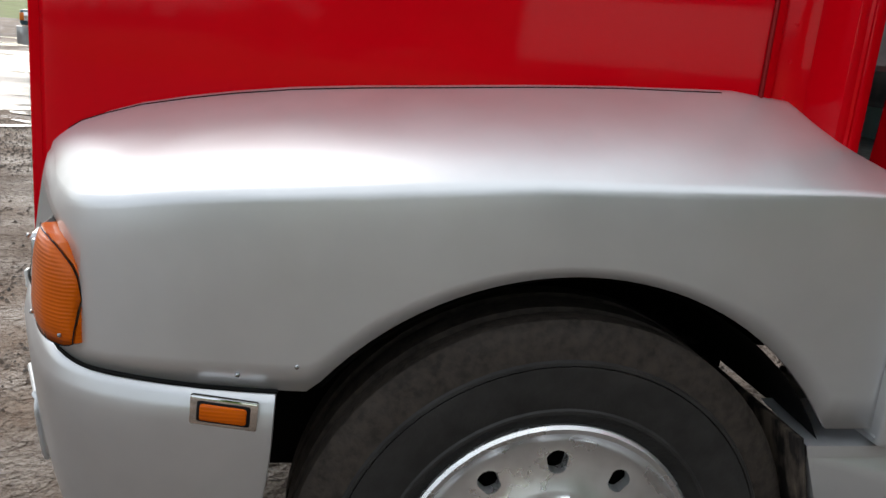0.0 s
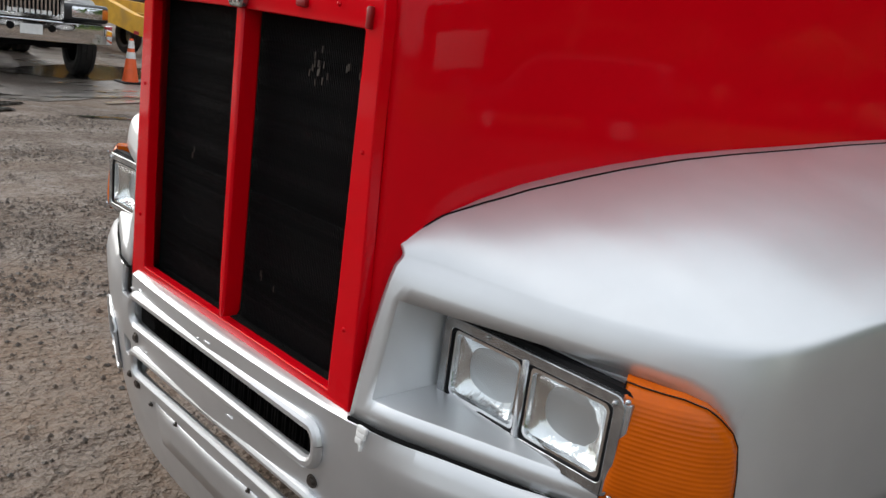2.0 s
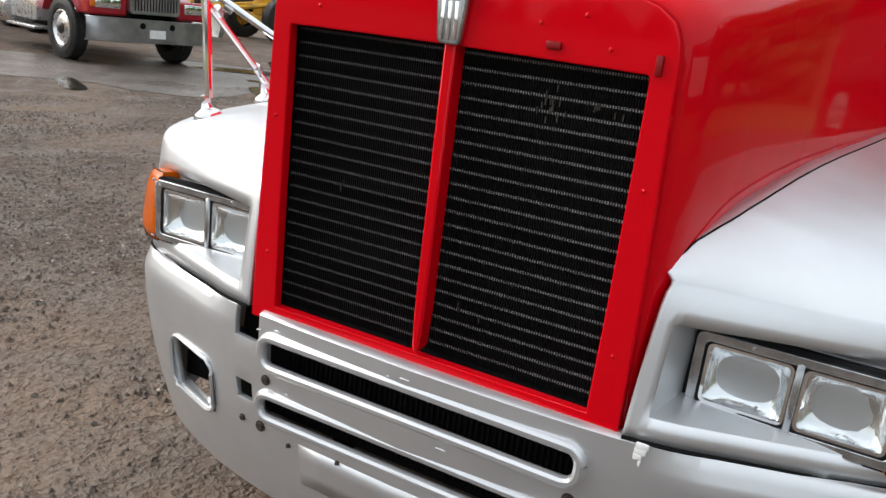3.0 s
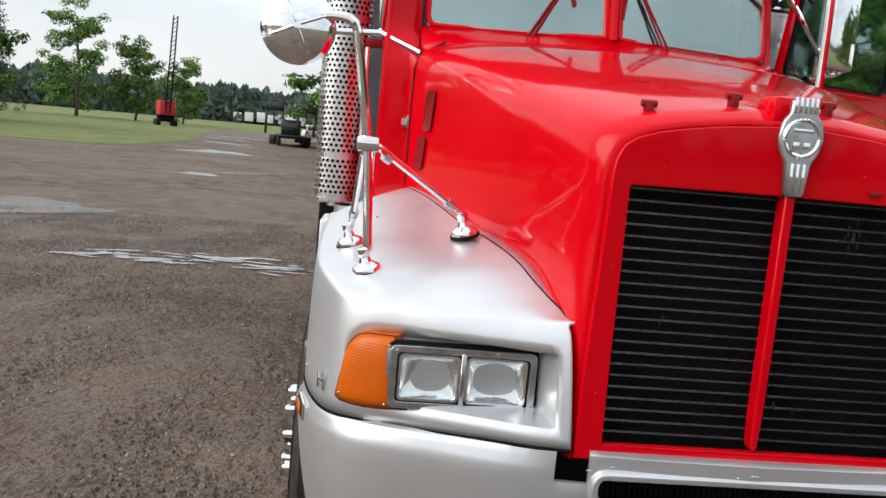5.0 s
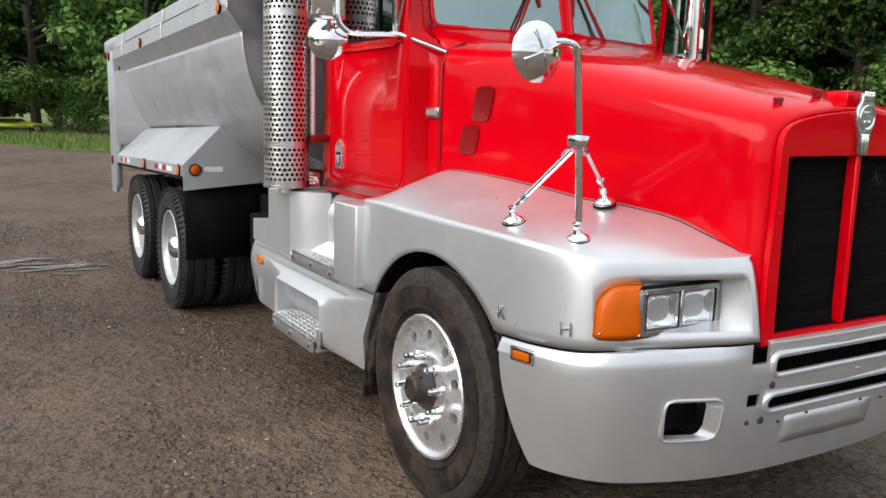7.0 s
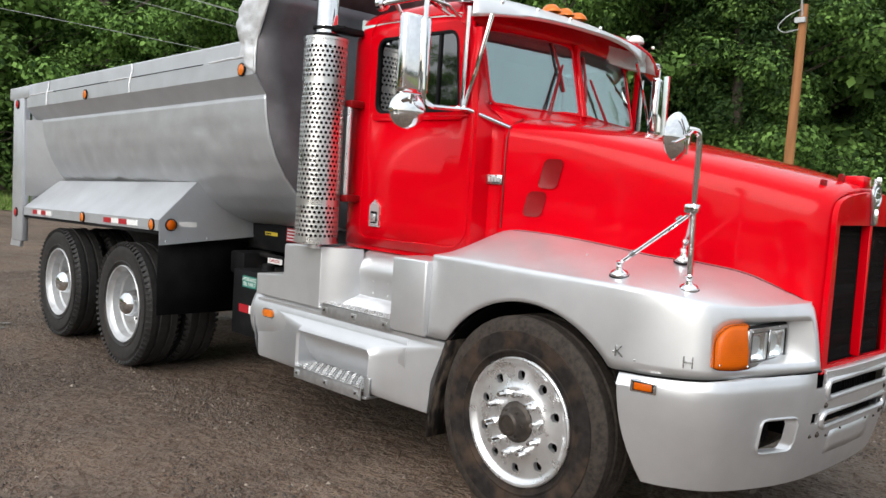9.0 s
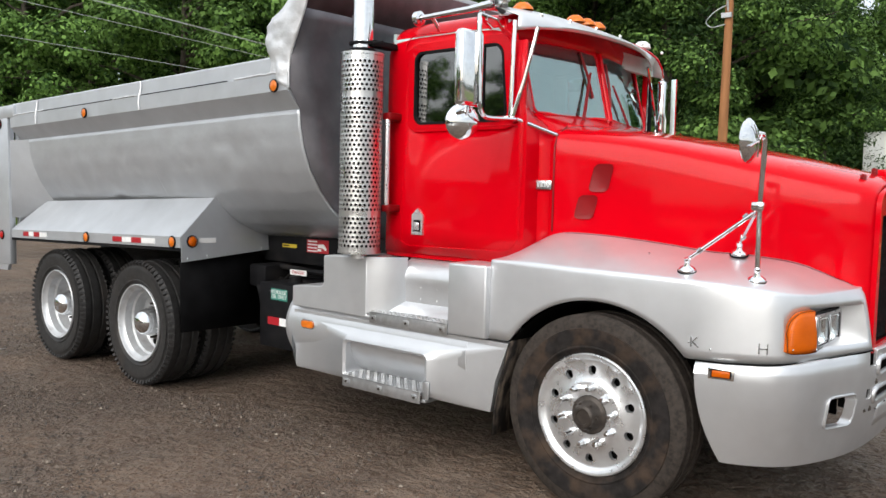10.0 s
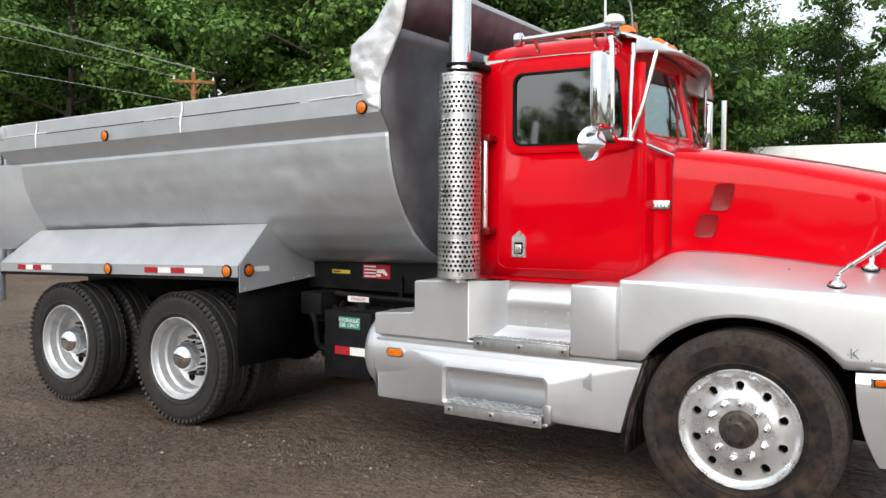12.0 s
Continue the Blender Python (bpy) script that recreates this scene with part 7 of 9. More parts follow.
def grass():
    for name, pts in (("grass_verge", [(-34, -1.3), (-31.5, -0.4), (-29, 0.7), (-24, 5.0), (-19, 9.5), (-2, 14.5), (12, 16), (80, 18), (80, 400), (-400, 400), (-400, 8), (-64, -2.2), (-46, -2.4)]),
                      ("grass_meadow", [(-92, -17.6), (-96, -9), (-92, 2), (-400, 7.9), (-400, -49.9), (-120, -20.9)]),
                      ("grass_field", [(-30, -20), (-32, -11.6), (-46, -11.4), (-62, -14.6), (-88, -18), (-120, -21), (-400, -50), (-400, -400), (60, -400), (60, -60), (18, -46), (-8, -48), (-20, -30)])):
        bm = bmesh.new()
        bm.faces.new([bm.verts.new((x, y, 0.012)) for x, y in pts])
        bmesh.ops.triangulate(bm, faces=bm.faces)
        tagged(part(name, bm, M_GRASS), "rough green grass beside the gravel", "grass", kind="structure")
    rng = random.Random(11)
    edge = [(-46, -2.4), (-34, -1.3), (-29, 0.7), (-24, 5.0), (-19, 9.5), (-2, 14.5), (12, 16), (24, 17)]
    verts, faces = [], []
    for k in range(9000):
        i = min(len(edge) - 2, int(rng.random() * (len(edge) - 1)))
        t = rng.random()
        x = edge[i][0] + (edge[i + 1][0] - edge[i][0]) * t + rng.gauss(0, 0.25) - rng.random() ** 2 * 4
        y = edge[i][1] + (edge[i + 1][1] - edge[i][1]) * t + rng.gauss(0, 0.2) + rng.random() ** 2 * 10
        h, a, b = rng.uniform(0.06, 0.32), rng.uniform(0, 6.28), rng.gauss(0, 0.08)
        w = rng.uniform(0.015, 0.04)
        o = len(verts)
        verts += [(x - w * math.cos(a), y - w * math.sin(a), 0.0), (x + w * math.cos(a), y + w * math.sin(a), 0.0), (x + b, y + b * 0.6, h)]
        faces.append((o, o + 1, o + 2))
    me = bpy.data.meshes.new("grass_tufts")
    me.from_pydata(verts, [], faces)
    me.materials.append(M_BLADE)
    tagged(new("grass_tufts", me), "tufts of green grass on the verge", "grass", kind="stuff")


def stones():
    """Loose gravel round the truck, swept into bands."""
    rng = np.random.default_rng(5)
    base = np.array([(1, 0, 0), (0, 1, 0), (-1, 0, 0), (0, -1, 0), (0, 0, 1)], float)
    tri = np.array([(0, 1, 4), (1, 2, 4), (2, 3, 4), (3, 0, 4)])
    x0, x1, y0, y1, step = -10.0, 5.5, -8.6, 4.0, 0.12
    gx, gy = int((x1 - x0) / step) + 2, int((y1 - y0) / step) + 2
    field = np.array([[0.36 + 1.25 * noise.noise(((x0 + i * step) * 0.55, (y0 + j * step) * 1.5, 4.0)) + 0.5 * noise.noise(((x0 + i * step) * 2.6, (y0 + j * step) * 2.6, 1.0)) for j in range(gy)] for i in range(gx)])
    N = 430000
    x, y = rng.uniform(x0, x1, N), rng.uniform(y0, y1, N)
    dens = field[((x - x0) / step).astype(int), ((y - y0) / step).astype(int)]
    keep = (rng.random(N) < dens) & ~((np.abs(y) < 1.0) & (x > -6) & (x < 1))
    x, y = x[keep], y[keep]
    cnt = len(x)
    r = 0.0035 + 0.013 * rng.random(cnt) ** 3.5
    a = rng.uniform(0, 6.28, cnt)
    q = base[None] * (r[:, None, None] * rng.uniform(0.6, 1.35, (cnt, 5, 1))) * np.array((1, 1, 0.85))
    ca, sa = np.cos(a)[:, None], np.sin(a)[:, None]
    px, py = q[:, :, 0] * ca - q[:, :, 1] * sa + x[:, None], q[:, :, 0] * sa + q[:, :, 1] * ca + y[:, None]
    lift = np.where((np.abs(y) < 1.5) & (x > -6.2) & (x < 1.2), 0.001, 0.004)
    pz = q[:, :, 2] + lift[:, None]
    V = np.stack([px, py, pz], 2).reshape(-1, 3)
    T = (tri[None] + 5 * np.arange(cnt)[:, None, None]).reshape(-1, 3)
    me = bpy.data.meshes.new("loose_gravel")
    me.from_pydata(V.tolist(), [], T.tolist())
    m = bpy.data.materials.new("loose_gravel")
    m.use_nodes = True
    n, l = m.node_tree.nodes, m.node_tree.links
    g, r = n.new("ShaderNodeNewGeometry"), n.new("ShaderNodeValToRGB")
    for k, (pos, c) in enumerate(((0.0, (0.030, 0.022, 0.016, 1)), (1.0, (0.31, 0.26, 0.21, 1)))):
        r.color_ramp.elements[k].position, r.color_ramp.elements[k].color = pos, c
    e = r.color_ramp.elements.new(0.90)
    e.color = (0.105, 0.073, 0.052, 1)
    l.new(g.outputs["Random Per Island"], r.inputs[0])
    l.new(r.outputs[0], n["Principled BSDF"].inputs["Base Color"])
    n["Principled BSDF"].inputs["Roughness"].default_value = 0.6
    me.materials.append(m)
    tagged(new("loose_gravel", me), "small loose stones scattered on the yard", "gravel", kind="stuff")


# ---- trees ----
def leaf_material(name, lo, hi):
    m = bpy.data.materials.new(name)
    m.use_nodes = True
    n, l = m.node_tree.nodes, m.node_tree.links
    p = n["Principled BSDF"]
    g, r = n.new("ShaderNodeNewGeometry"), n.new("ShaderNodeValToRGB")
    r.color_ramp.elements[0].color, r.color_ramp.elements[1].color = (*lo, 1), (*hi, 1)
    info, h = n.new("ShaderNodeObjectInfo"), n.new("ShaderNodeHueSaturation")
    mr = n.new("ShaderNodeMapRange")
    mr.inputs[3].default_value, mr.inputs[4].default_value = 0.7, 1.3
    l.new(info.outputs["Random"], mr.inputs[0])
    l.new(mr.outputs[0], h.inputs["Value"])
    l.new(g.outputs["Random Per Island"], r.inputs[0])
    l.new(r.outputs[0], h.inputs["Color"])
    l.new(h.outputs[0], p.inputs["Base Color"])
    p.inputs["Roughness"].default_value = 0.55
    p.inputs["Specular IOR Level"].default_value = 0.08
    tr, ad = n.new("ShaderNodeBsdfTranslucent"), n.new("ShaderNodeMixShader")
    l.new(h.outputs[0], tr.inputs["Color"])
    ad.inputs[0].default_value = 0.25
    l.new(p.outputs[0], ad.inputs[1])
    l.new(tr.outputs[0], ad.inputs[2])
    l.new(ad.outputs[0], n["Material Output"].inputs["Surface"])
    return m


M_LEAF = leaf_material("maple_leaves", (0.012, 0.034, 0.010), (0.21, 0.36, 0.09))
M_LEAFD = leaf_material("dark_spruce_foliage", (0.014, 0.034, 0.012), (0.050, 0.090, 0.026))
# distance haze is put into this paler, bluer leaf colour
M_FARHAZE = leaf_material("haze_tinted_foliage", (0.09, 0.135, 0.11), (0.17, 0.23, 0.18))
M_BARK = mat("tree_bark", (0.075, 0.060, 0.048), 0.85, var=0.35, vscale=10, bump=0.02, bscale=14, stretch=(1, 1, 0.25))


def tree(name, seed, height, spread, kind, leaves, label, leaf=(0.05, 0.11)):
    """Trunk, limbs and a crown of leaf sprays gathered in clumps along the limbs."""
    rng = random.Random(seed)
    t = thing(name, label, "tree", "trees behind the yard")
    bm = bmesh.new()
    lean = [(0, 0, 0)]
    for k in range(1, 7):
        lean.append((lean[-1][0] + rng.gauss(0, 0.10), lean[-1][1] + rng.gauss(0, 0.10), height * 0.78 * k / 6))
    r0 = height * 0.017
    tube(bm, lean, [r0 * (1 - 0.13 * k) for k in range(7)], 8)
    part("trunk", bm, M_BARK, t)
    clumps = []
    if kind == "broad":
        for k in range(26):
            f = 0.10 + 0.82 * (k + rng.random()) / 26
            z = height * f
            i = min(5, int(f / 0.9 * 6)) if f < 0.9 else 5
            base = Vector(lean[i]).lerp(Vector(lean[i + 1]), 0.5)
            base.z = z * 0.85
            a = rng.uniform(0, 6.283)
            reach = spread * (0.45 + 0.75 * math.sin(math.pi * min(1, 0.18 + 0.82 * f)) ** 0.8) * rng.uniform(0.55, 1.0)
            tip = base + Vector((math.cos(a) * reach, math.sin(a) * reach, height * rng.uniform(0.02, 0.12)))
            bm = bmesh.new()
            tube(bm, [base, base.lerp(tip, 0.5) + Vector((0, 0, 0.25)), tip], [r0 * 0.35, r0 * 0.2, r0 * 0.06], 5)
            part("limb", bm, M_BARK, t)
            for q in (0.45, 0.7, 0.88, 1.0):
                clumps.append((base.lerp(tip, q) + Vector((rng.gauss(0, 0.35), rng.gauss(0, 0.35), rng.gauss(0, 0.3))), rng.uniform(0.40, 0.85) * (0.8 + 0.05 * height), 0.55))
        for k in range(9):
            clumps.append((Vector((rng.gauss(0, spread * 0.25), rng.gauss(0, spread * 0.25), height * rng.uniform(0.72, 0.97))), rng.uniform(0.6, 1.1), 0.75))
    else:
        for k in range(26):
            f = 0.06 + 0.94 * k / 26
            rr = spread * (1 - f) ** 0.8 + 0.25
            for q in range(5 if f < 0.8 else 3):
                a = q * 6.283 / 5 + k * 1.9 + rng.gauss(0, 0.2)
                d = rr * rng.uniform(0.65, 1.05)
                for w in (0.5, 1.0):
                    clumps.append((Vector((math.cos(a) * d * w, math.sin(a) * d * w, height * f - d * w * 0.25)), rng.uniform(0.45, 0.75), 0.5))
    total = sum(c[1] ** 2 for c in clumps)
    verts, faces = [], []
    for c, r, flat in clumps:
        for _ in range(int(leaves * r * r / total)):
            d = Vector((rng.gauss(0, 1), rng.gauss(0, 1), rng.gauss(0, 1))).normalized()
            rad = r * rng.random() ** 0.3
            p = c + Vector((d.x * rad, d.y * rad, d.z * rad * flat))
            nrm = (d + Vector((rng.gauss(0, 0.3), rng.gauss(0, 0.3), 0.55 + rng.gauss(0, 0.3)))).normalized()
            u = nrm.cross(Vector((rng.gauss(0, 1), rng.gauss(0, 1), rng.gauss(0, 1)))).normalized()
            v = nrm.cross(u)
            s = rng.uniform(*leaf) * (1.0 if kind == "broad" else 0.9)
            w = s * (rng.uniform(0.55, 0.8) if kind == "broad" else 0.35)
            o = len(verts)
            dip = nrm * (-0.25 * s)
            verts += [p - u * s, p + v * w + dip * 0.3, p + u * s + dip, p - v * w + dip * 0.3]
            faces += [(o, o + 1, o + 2), (o, o + 2, o + 3)]
    me = bpy.data.meshes.new("crown")
    me.from_pydata([tuple(v) for v in verts], [], faces)
    me.materials.append(M_LEAF if kind == "broad" else M_LEAFD)
    cr = new("crown", me)
    cr.parent = t
    return t


def woods():
    rng = random.Random(21)
    maple, sapling = "tall leafy maple in full summer green", "low bushy sapling at the wood's edge"
    kinds = [tree("maple_tree", 1, 11.0, 3.6, "broad", 27000, maple), tree("maple_tree", 2, 12.5, 3.9, "broad", 29000, maple), tree("maple_tree", 3, 10.0, 3.3, "broad", 25000, maple),
             tree("spruce_tree", 4, 12.0, 2.8, "spruce", 22000, "dark green spruce among the maples"), tree("maple_sapling", 5, 5.0, 2.4, "broad", 7000, sapling)]
    # plainer ones for the depth of the wood
    deep = [tree("maple_tree", 6, 11.0, 3.6, "broad", 7500, maple, (0.10, 0.20)), tree("maple_tree", 7, 12.5, 3.9, "broad", 8000, maple, (0.10, 0.20)), tree("maple_tree", 8, 10.0, 3.3, "broad", 7000, maple, (0.10, 0.20)),
            tree("spruce_tree", 9, 12.0, 2.8, "spruce", 8000, "dark green spruce among the maples", (0.09, 0.18)), kinds[4]]
    for k, t in enumerate(kinds + deep[:4]):
        t.location = (-70 - 9 * k, 40 + 3 * k, 0)
    line = [(-52, 2), (-44, 9), (-36, 14), (-28, 19), (-20, 23.5), (-13, 26), (-9.5, 27.5), (-8.5, 37.5), (-2, 38.5), (6, 40), (14, 41), (24, 42)]
    for depth in (0, 1, 2):
        for i in range(len(line) - 1):
            (x0, y0), (x1, y1) = line[i], line[i + 1]
            n = 2 if depth < 2 else 1
            for q in range(n):
                f = (q + rng.random() * 0.7) / n
                x, y = x0 + (x1 - x0) * f + rng.gauss(0, 0.6) - depth * 2.0, y0 + (y1 - y0) * f + depth * 5.5 + rng.gauss(0, 0.8)
                pick = rng.choice((0, 1, 2, 0, 1, 3)) if x > -14 else rng.choice((0, 1, 2))
                s = rng.uniform(0.95, 1.25) * (0.93 if y > 33 and x > -16 else (1.0 + 0.15 * depth) * (1.2 if x < -12 else 1.0))
                copy_thing((deep if depth else kinds)[pick], Matrix.Translation((x, y, 0)) @ Matrix.Rotation(rng.uniform(0, 6.28), 4, "Z") @ Matrix.Scale(s, 4))
        for i in range(len(line) - 1):
            if depth == 0:
                for q in range(2):
                    f = rng.random()
                    x, y = line[i][0] + (line[i + 1][0] - line[i][0]) * f, line[i][1] + (line[i + 1][1] - line[i][1]) * f - 0.6
                    copy_thing(kinds[4], Matrix.Translation((x, y, -0.4)) @ Matrix.Rotation(rng.uniform(0, 6.28), 4, "Z") @ Matrix.Scale(rng.uniform(0.6, 1.1), 4))
    for x, y, k, s in ((-57, -2.4, 1, 1.35), (-61, -1.0, 0, 1.3), (-58, 3, 0, 1.1), (-66, 4, 1, 1.0), (-75, 6, 2, 1.0), (-70, 7.0, 4, 1.7), (-47, 6.0, 1, 1.25), (-53.5, -2.6, 4, 1.2), (-41, 5.5, 0, 1.25), (-38.5, 7.0, 4, 1.5), (-55, -0.2, 2, 1.3), (-104, -31, 0, 1.0), (-98, -36, 1, 1.1), (-112, -27, 2, 0.9), (-92, -43, 3, 1.1), (-60, -42, 1, 1.0), (-52, -38, 0, 1.0), (-70, -46, 2, 1.1), (-44, -33, 2, 0.9), (-38, -40, 1, 1.0), (-80, -50, 0, 1.1)):
        copy_thing(deep[k], Matrix.Translation((x, y, 0)) @ Matrix.Rotation(x * 1.3, 4, "Z") @ Matrix.Scale(s, 4))
    # wood edge across the yard, beyond the parked lorries
    for k in range(26):
        a, d = radians(-152 + 2.4 * k + rng.uniform(-0.8, 0.8)), rng.uniform(58, 66)
        copy_thing(deep[rng.choice((0, 1, 2, 1, 3))], Matrix.Translation((d * math.cos(a), d * math.sin(a), 0)) @ Matrix.Rotation(rng.uniform(0, 6.28), 4, "Z") @ Matrix.Scale(rng.uniform(0.8, 1.05), 4))
    # distant woods all round the horizon
    verts, faces = [], []
    far = random.Random(6)
    for k in range(2000):
        a = radians(far.uniform(0, 360) if k < 800 else far.uniform(158, 216))
        d = far.uniform(240, 330)
        x, y = d * math.cos(a), d * math.sin(a)
        h, w = far.uniform(5, 10.5), far.uniform(2.5, 5)
        tall = far.random() < 0.08
        for s in range(14):
            f = s / 13
            ww = w * (1 - f) ** (1.0 if tall else 0.45) + 0.3
            for _ in range(6):
                o = len(verts)
                px, py, pz = x + far.gauss(0, ww * 0.6), y + far.gauss(0, ww * 0.6), h * f + far.uniform(-0.5, 0.5)
                q = far.uniform(0.6, 1.5)
                e = far.uniform(0, 6.28)
                verts += [(px - q * math.cos(e), py - q * math.sin(e), pz - q * 0.5), (px + q * math.cos(e), py + q * math.sin(e), pz - q * 0.4), (px + far.gauss(0, 0.5), py + far.gauss(0, 0.5), pz + q)]
                faces.append((o, o + 1, o + 2))
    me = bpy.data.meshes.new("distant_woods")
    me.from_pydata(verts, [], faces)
    me.materials.append(M_FARHAZE)
    tagged(new("distant_woods", me), "line of distant woods with haze mixed into the leaf colour", "woods", kind="stuff")


# ---- poles and wires ----
M_POLE = mat("orange_brown_pole_wood", (0.30, 0.13, 0.05), 0.8, var=0.25, vscale=6, bump=0.006, bscale=20, stretch=(1, 1, 0.1))
M_GALV = mat("galvanised_steel", (0.45, 0.46, 0.47), 0.45, metal=0.8, var=0.15, vscale=20)
M_WIRE = mat("weathered_cable", (0.42, 0.43, 0.43), 0.5, var=0.1)


def poles():
    p = thing("light_pole", "brown wooden pole with a white yard lamp", "pole")
    bm = bmesh.new()
    tube(bm, [(-8.3, 20.8, -0.3), (-8.25, 20.8, 7.65)], [0.17, 0.12], 14)
    part("pole", bm, M_POLE, p)
    bm = bmesh.new()
    tube(bm, bent([(-8.25, 20.7, 7.3), (-8.26, 20.5, 8.2), (-8.45, 20.2, 8.75), (-8.75, 20.0, 8.85)], 0.4), 0.035, 8)
    part("lamp_arm", bm, M_GALV, p)
    bm = bmesh.new()
    lathe(bm, [(0, 0.10), (0.10, 0.09), (0.17, 0.04), (0.20, -0.02), (0.18, -0.10), (0.12, -0.16), (0, -0.18)], 16, Matrix.Translation((-8.9, 19.95, 8.82)) @ Matrix.Diagonal((1.5, 1, 0.8, 1)))
    part("lamp_head", bm, M_WHITE, p, "white lamp head")
    bm = bmesh.new()
    tube(bm, bent([(-8.25, 20.66, 7.5), (-8.6, 20.5, 7.3), (-8.9, 20.5, 7.0), (-8.7, 20.5, 6.8), (-8.3, 20.66, 6.9)], 0.15), 0.02, 6)
    box(bm, -8.42, -8.12, 20.6, 20.7, 7.1, 7.25)
    part("wire_loop", bm, M_GALV, p)
    u = thing("utility_pole", "old wooden utility pole with a crossarm", "pole")
    px, py = -23.0, 15.6
    bm = bmesh.new()
    tube(bm, [(px, py, -0.3), (px, py, 6.55)], [0.15, 0.085], 12)
    part("pole", bm, M_POLE, u)
    arm = Matrix.Translation((px, py, 6.19)) @ pose(0, 0, 0, 0, 0, 49)
    bm = bmesh.new()
    box(bm, -0.74, 0.74, -0.13, -0.05, -0.055, 0.055, 0.01, 2, arm)
    part("crossarm", bm, M_POLE, u)
    for k in (-1, 1):
        bm = bmesh.new()
        tube(bm, [arm @ Vector((0.38 * k, -0.09, -0.03)), arm @ Vector((0.02 * k, -0.09, -0.45))], 0.022, 6)
        part("brace", bm, M_POLE, u)
    tops = [arm @ Vector((-0.68, -0.09, 0.05)), arm @ Vector((0.68, -0.09, 0.05)), Vector((px, py, 6.55))]
    for q in tops:
        bm = bmesh.new()
        lathe(bm, [(0.03, 0), (0.05, 0.05), (0.025, 0.09), (0.045, 0.13), (0, 0.17)], 10, Matrix.Translation(q))
        part("insulator", bm, M_WHITE, u)
    for q, rise in ((tops[2] + Vector((0, 0, 0.12)), 0.130), (tops[1] + Vector((0, 0, 0.30)), 0.130), (tops[0] + Vector((0, 0, 0.12)), 0.112), (Vector((px, py, 5.42)), 0.074)):
        w = bmesh.new()
        tube(w, [q + Vector((-0.275 * d, -0.96 * d, rise * d - 0.0004 * d * d)) for d in (2.2 * k for k in range(25))], 0.010, 5)
        tagged(part("overhead_wire", w, M_WIRE), "thin grey overhead wire", "wire", "overhead wires")


ground()
wet_ground()
puddles()
grass()
stones()
woods()
poles()


# ---- other vehicles and things in the yard ----
M_MAROON = mat("crimson_tractor_paint", (0.36, 0.010, 0.022), 0.3, coat=0.8, spec=0.2, var=0.08, vscale=3, dirt=(0.20, 0.05, 0.04, 0.4), dscale=2, dlo=0.5, dhi=0.8)
M_TEAL = mat("dark_teal_truck_paint", (0.012, 0.055, 0.075), 0.3, coat=0.8, var=0.1, vscale=4)
M_COAL = mat("black_truck_paint", (0.014, 0.015, 0.018), 0.3, coat=0.7, var=0.2, vscale=5, dirt=(0.07, 0.06, 0.05, 0.5), dscale=3, dlo=0.5, dhi=0.8)
M_STEELB = mat("dull_steel_bumper", (0.42, 0.43, 0.44), 0.32, metal=0.9, var=0.15, vscale=5, dirt=(0.16, 0.15, 0.14, 0.6), dscale=3, dlo=0.5, dhi=0.75)
M_CATY = mat("machine_yellow_paint", (0.62, 0.33, 0.015), 0.5, var=0.15, vscale=5, dirt=(0.14, 0.09, 0.045, 0.7), dscale=2.5, dlo=0.5, dhi=0.75)
M_CONE = mat("orange_cone_plastic", (0.72, 0.10, 0.02), 0.5, var=0.1, vscale=12)
M_REFLW = mat("white_reflective_band", (0.75, 0.75, 0.73), 0.4, var=0.08, vscale=20)
M_TRAILW = mat("white_trailer_skin", (0.74, 0.75, 0.75), 0.4, var=0.05, vscale=2, dirt=(0.45, 0.44, 0.41, 0.5), dscale=1.2, dlo=0.5, dhi=0.8)
M_BLUE = mat("blue_pickup_paint", (0.06, 0.13, 0.26), 0.3, coat=0.6, var=0.08, vscale=3)
M_LIME = mat("faded_lime_paint", (0.55, 0.62, 0.08), 0.5, var=0.15, vscale=3)
M_CRANE = mat("crane_red_paint", (0.50, 0.02, 0.03), 0.45, var=0.15, vscale=2)
M_GREYP = mat("grey_dump_body_steel", (0.10, 0.10, 0.105), 0.6, var=0.25, vscale=3, dirt=(0.05, 0.045, 0.04, 0.6), dscale=1.5, dlo=0.45, dhi=0.7)
M_SUVP = mat("dark_suv_paint", (0.02, 0.022, 0.026), 0.25, coat=0.9, var=0.08, vscale=3)
M_DGLASS = mat("dark_vehicle_glass", (0.02, 0.025, 0.03), 0.04, spec=0.8, var=0.05)


def vehicle(name, label, category, x, y, hx, hy, group=""):
    ob = thing(name, label, category, group, (x, y, 0))
    ob.rotation_euler.z = math.atan2(hy, hx)
    return ob


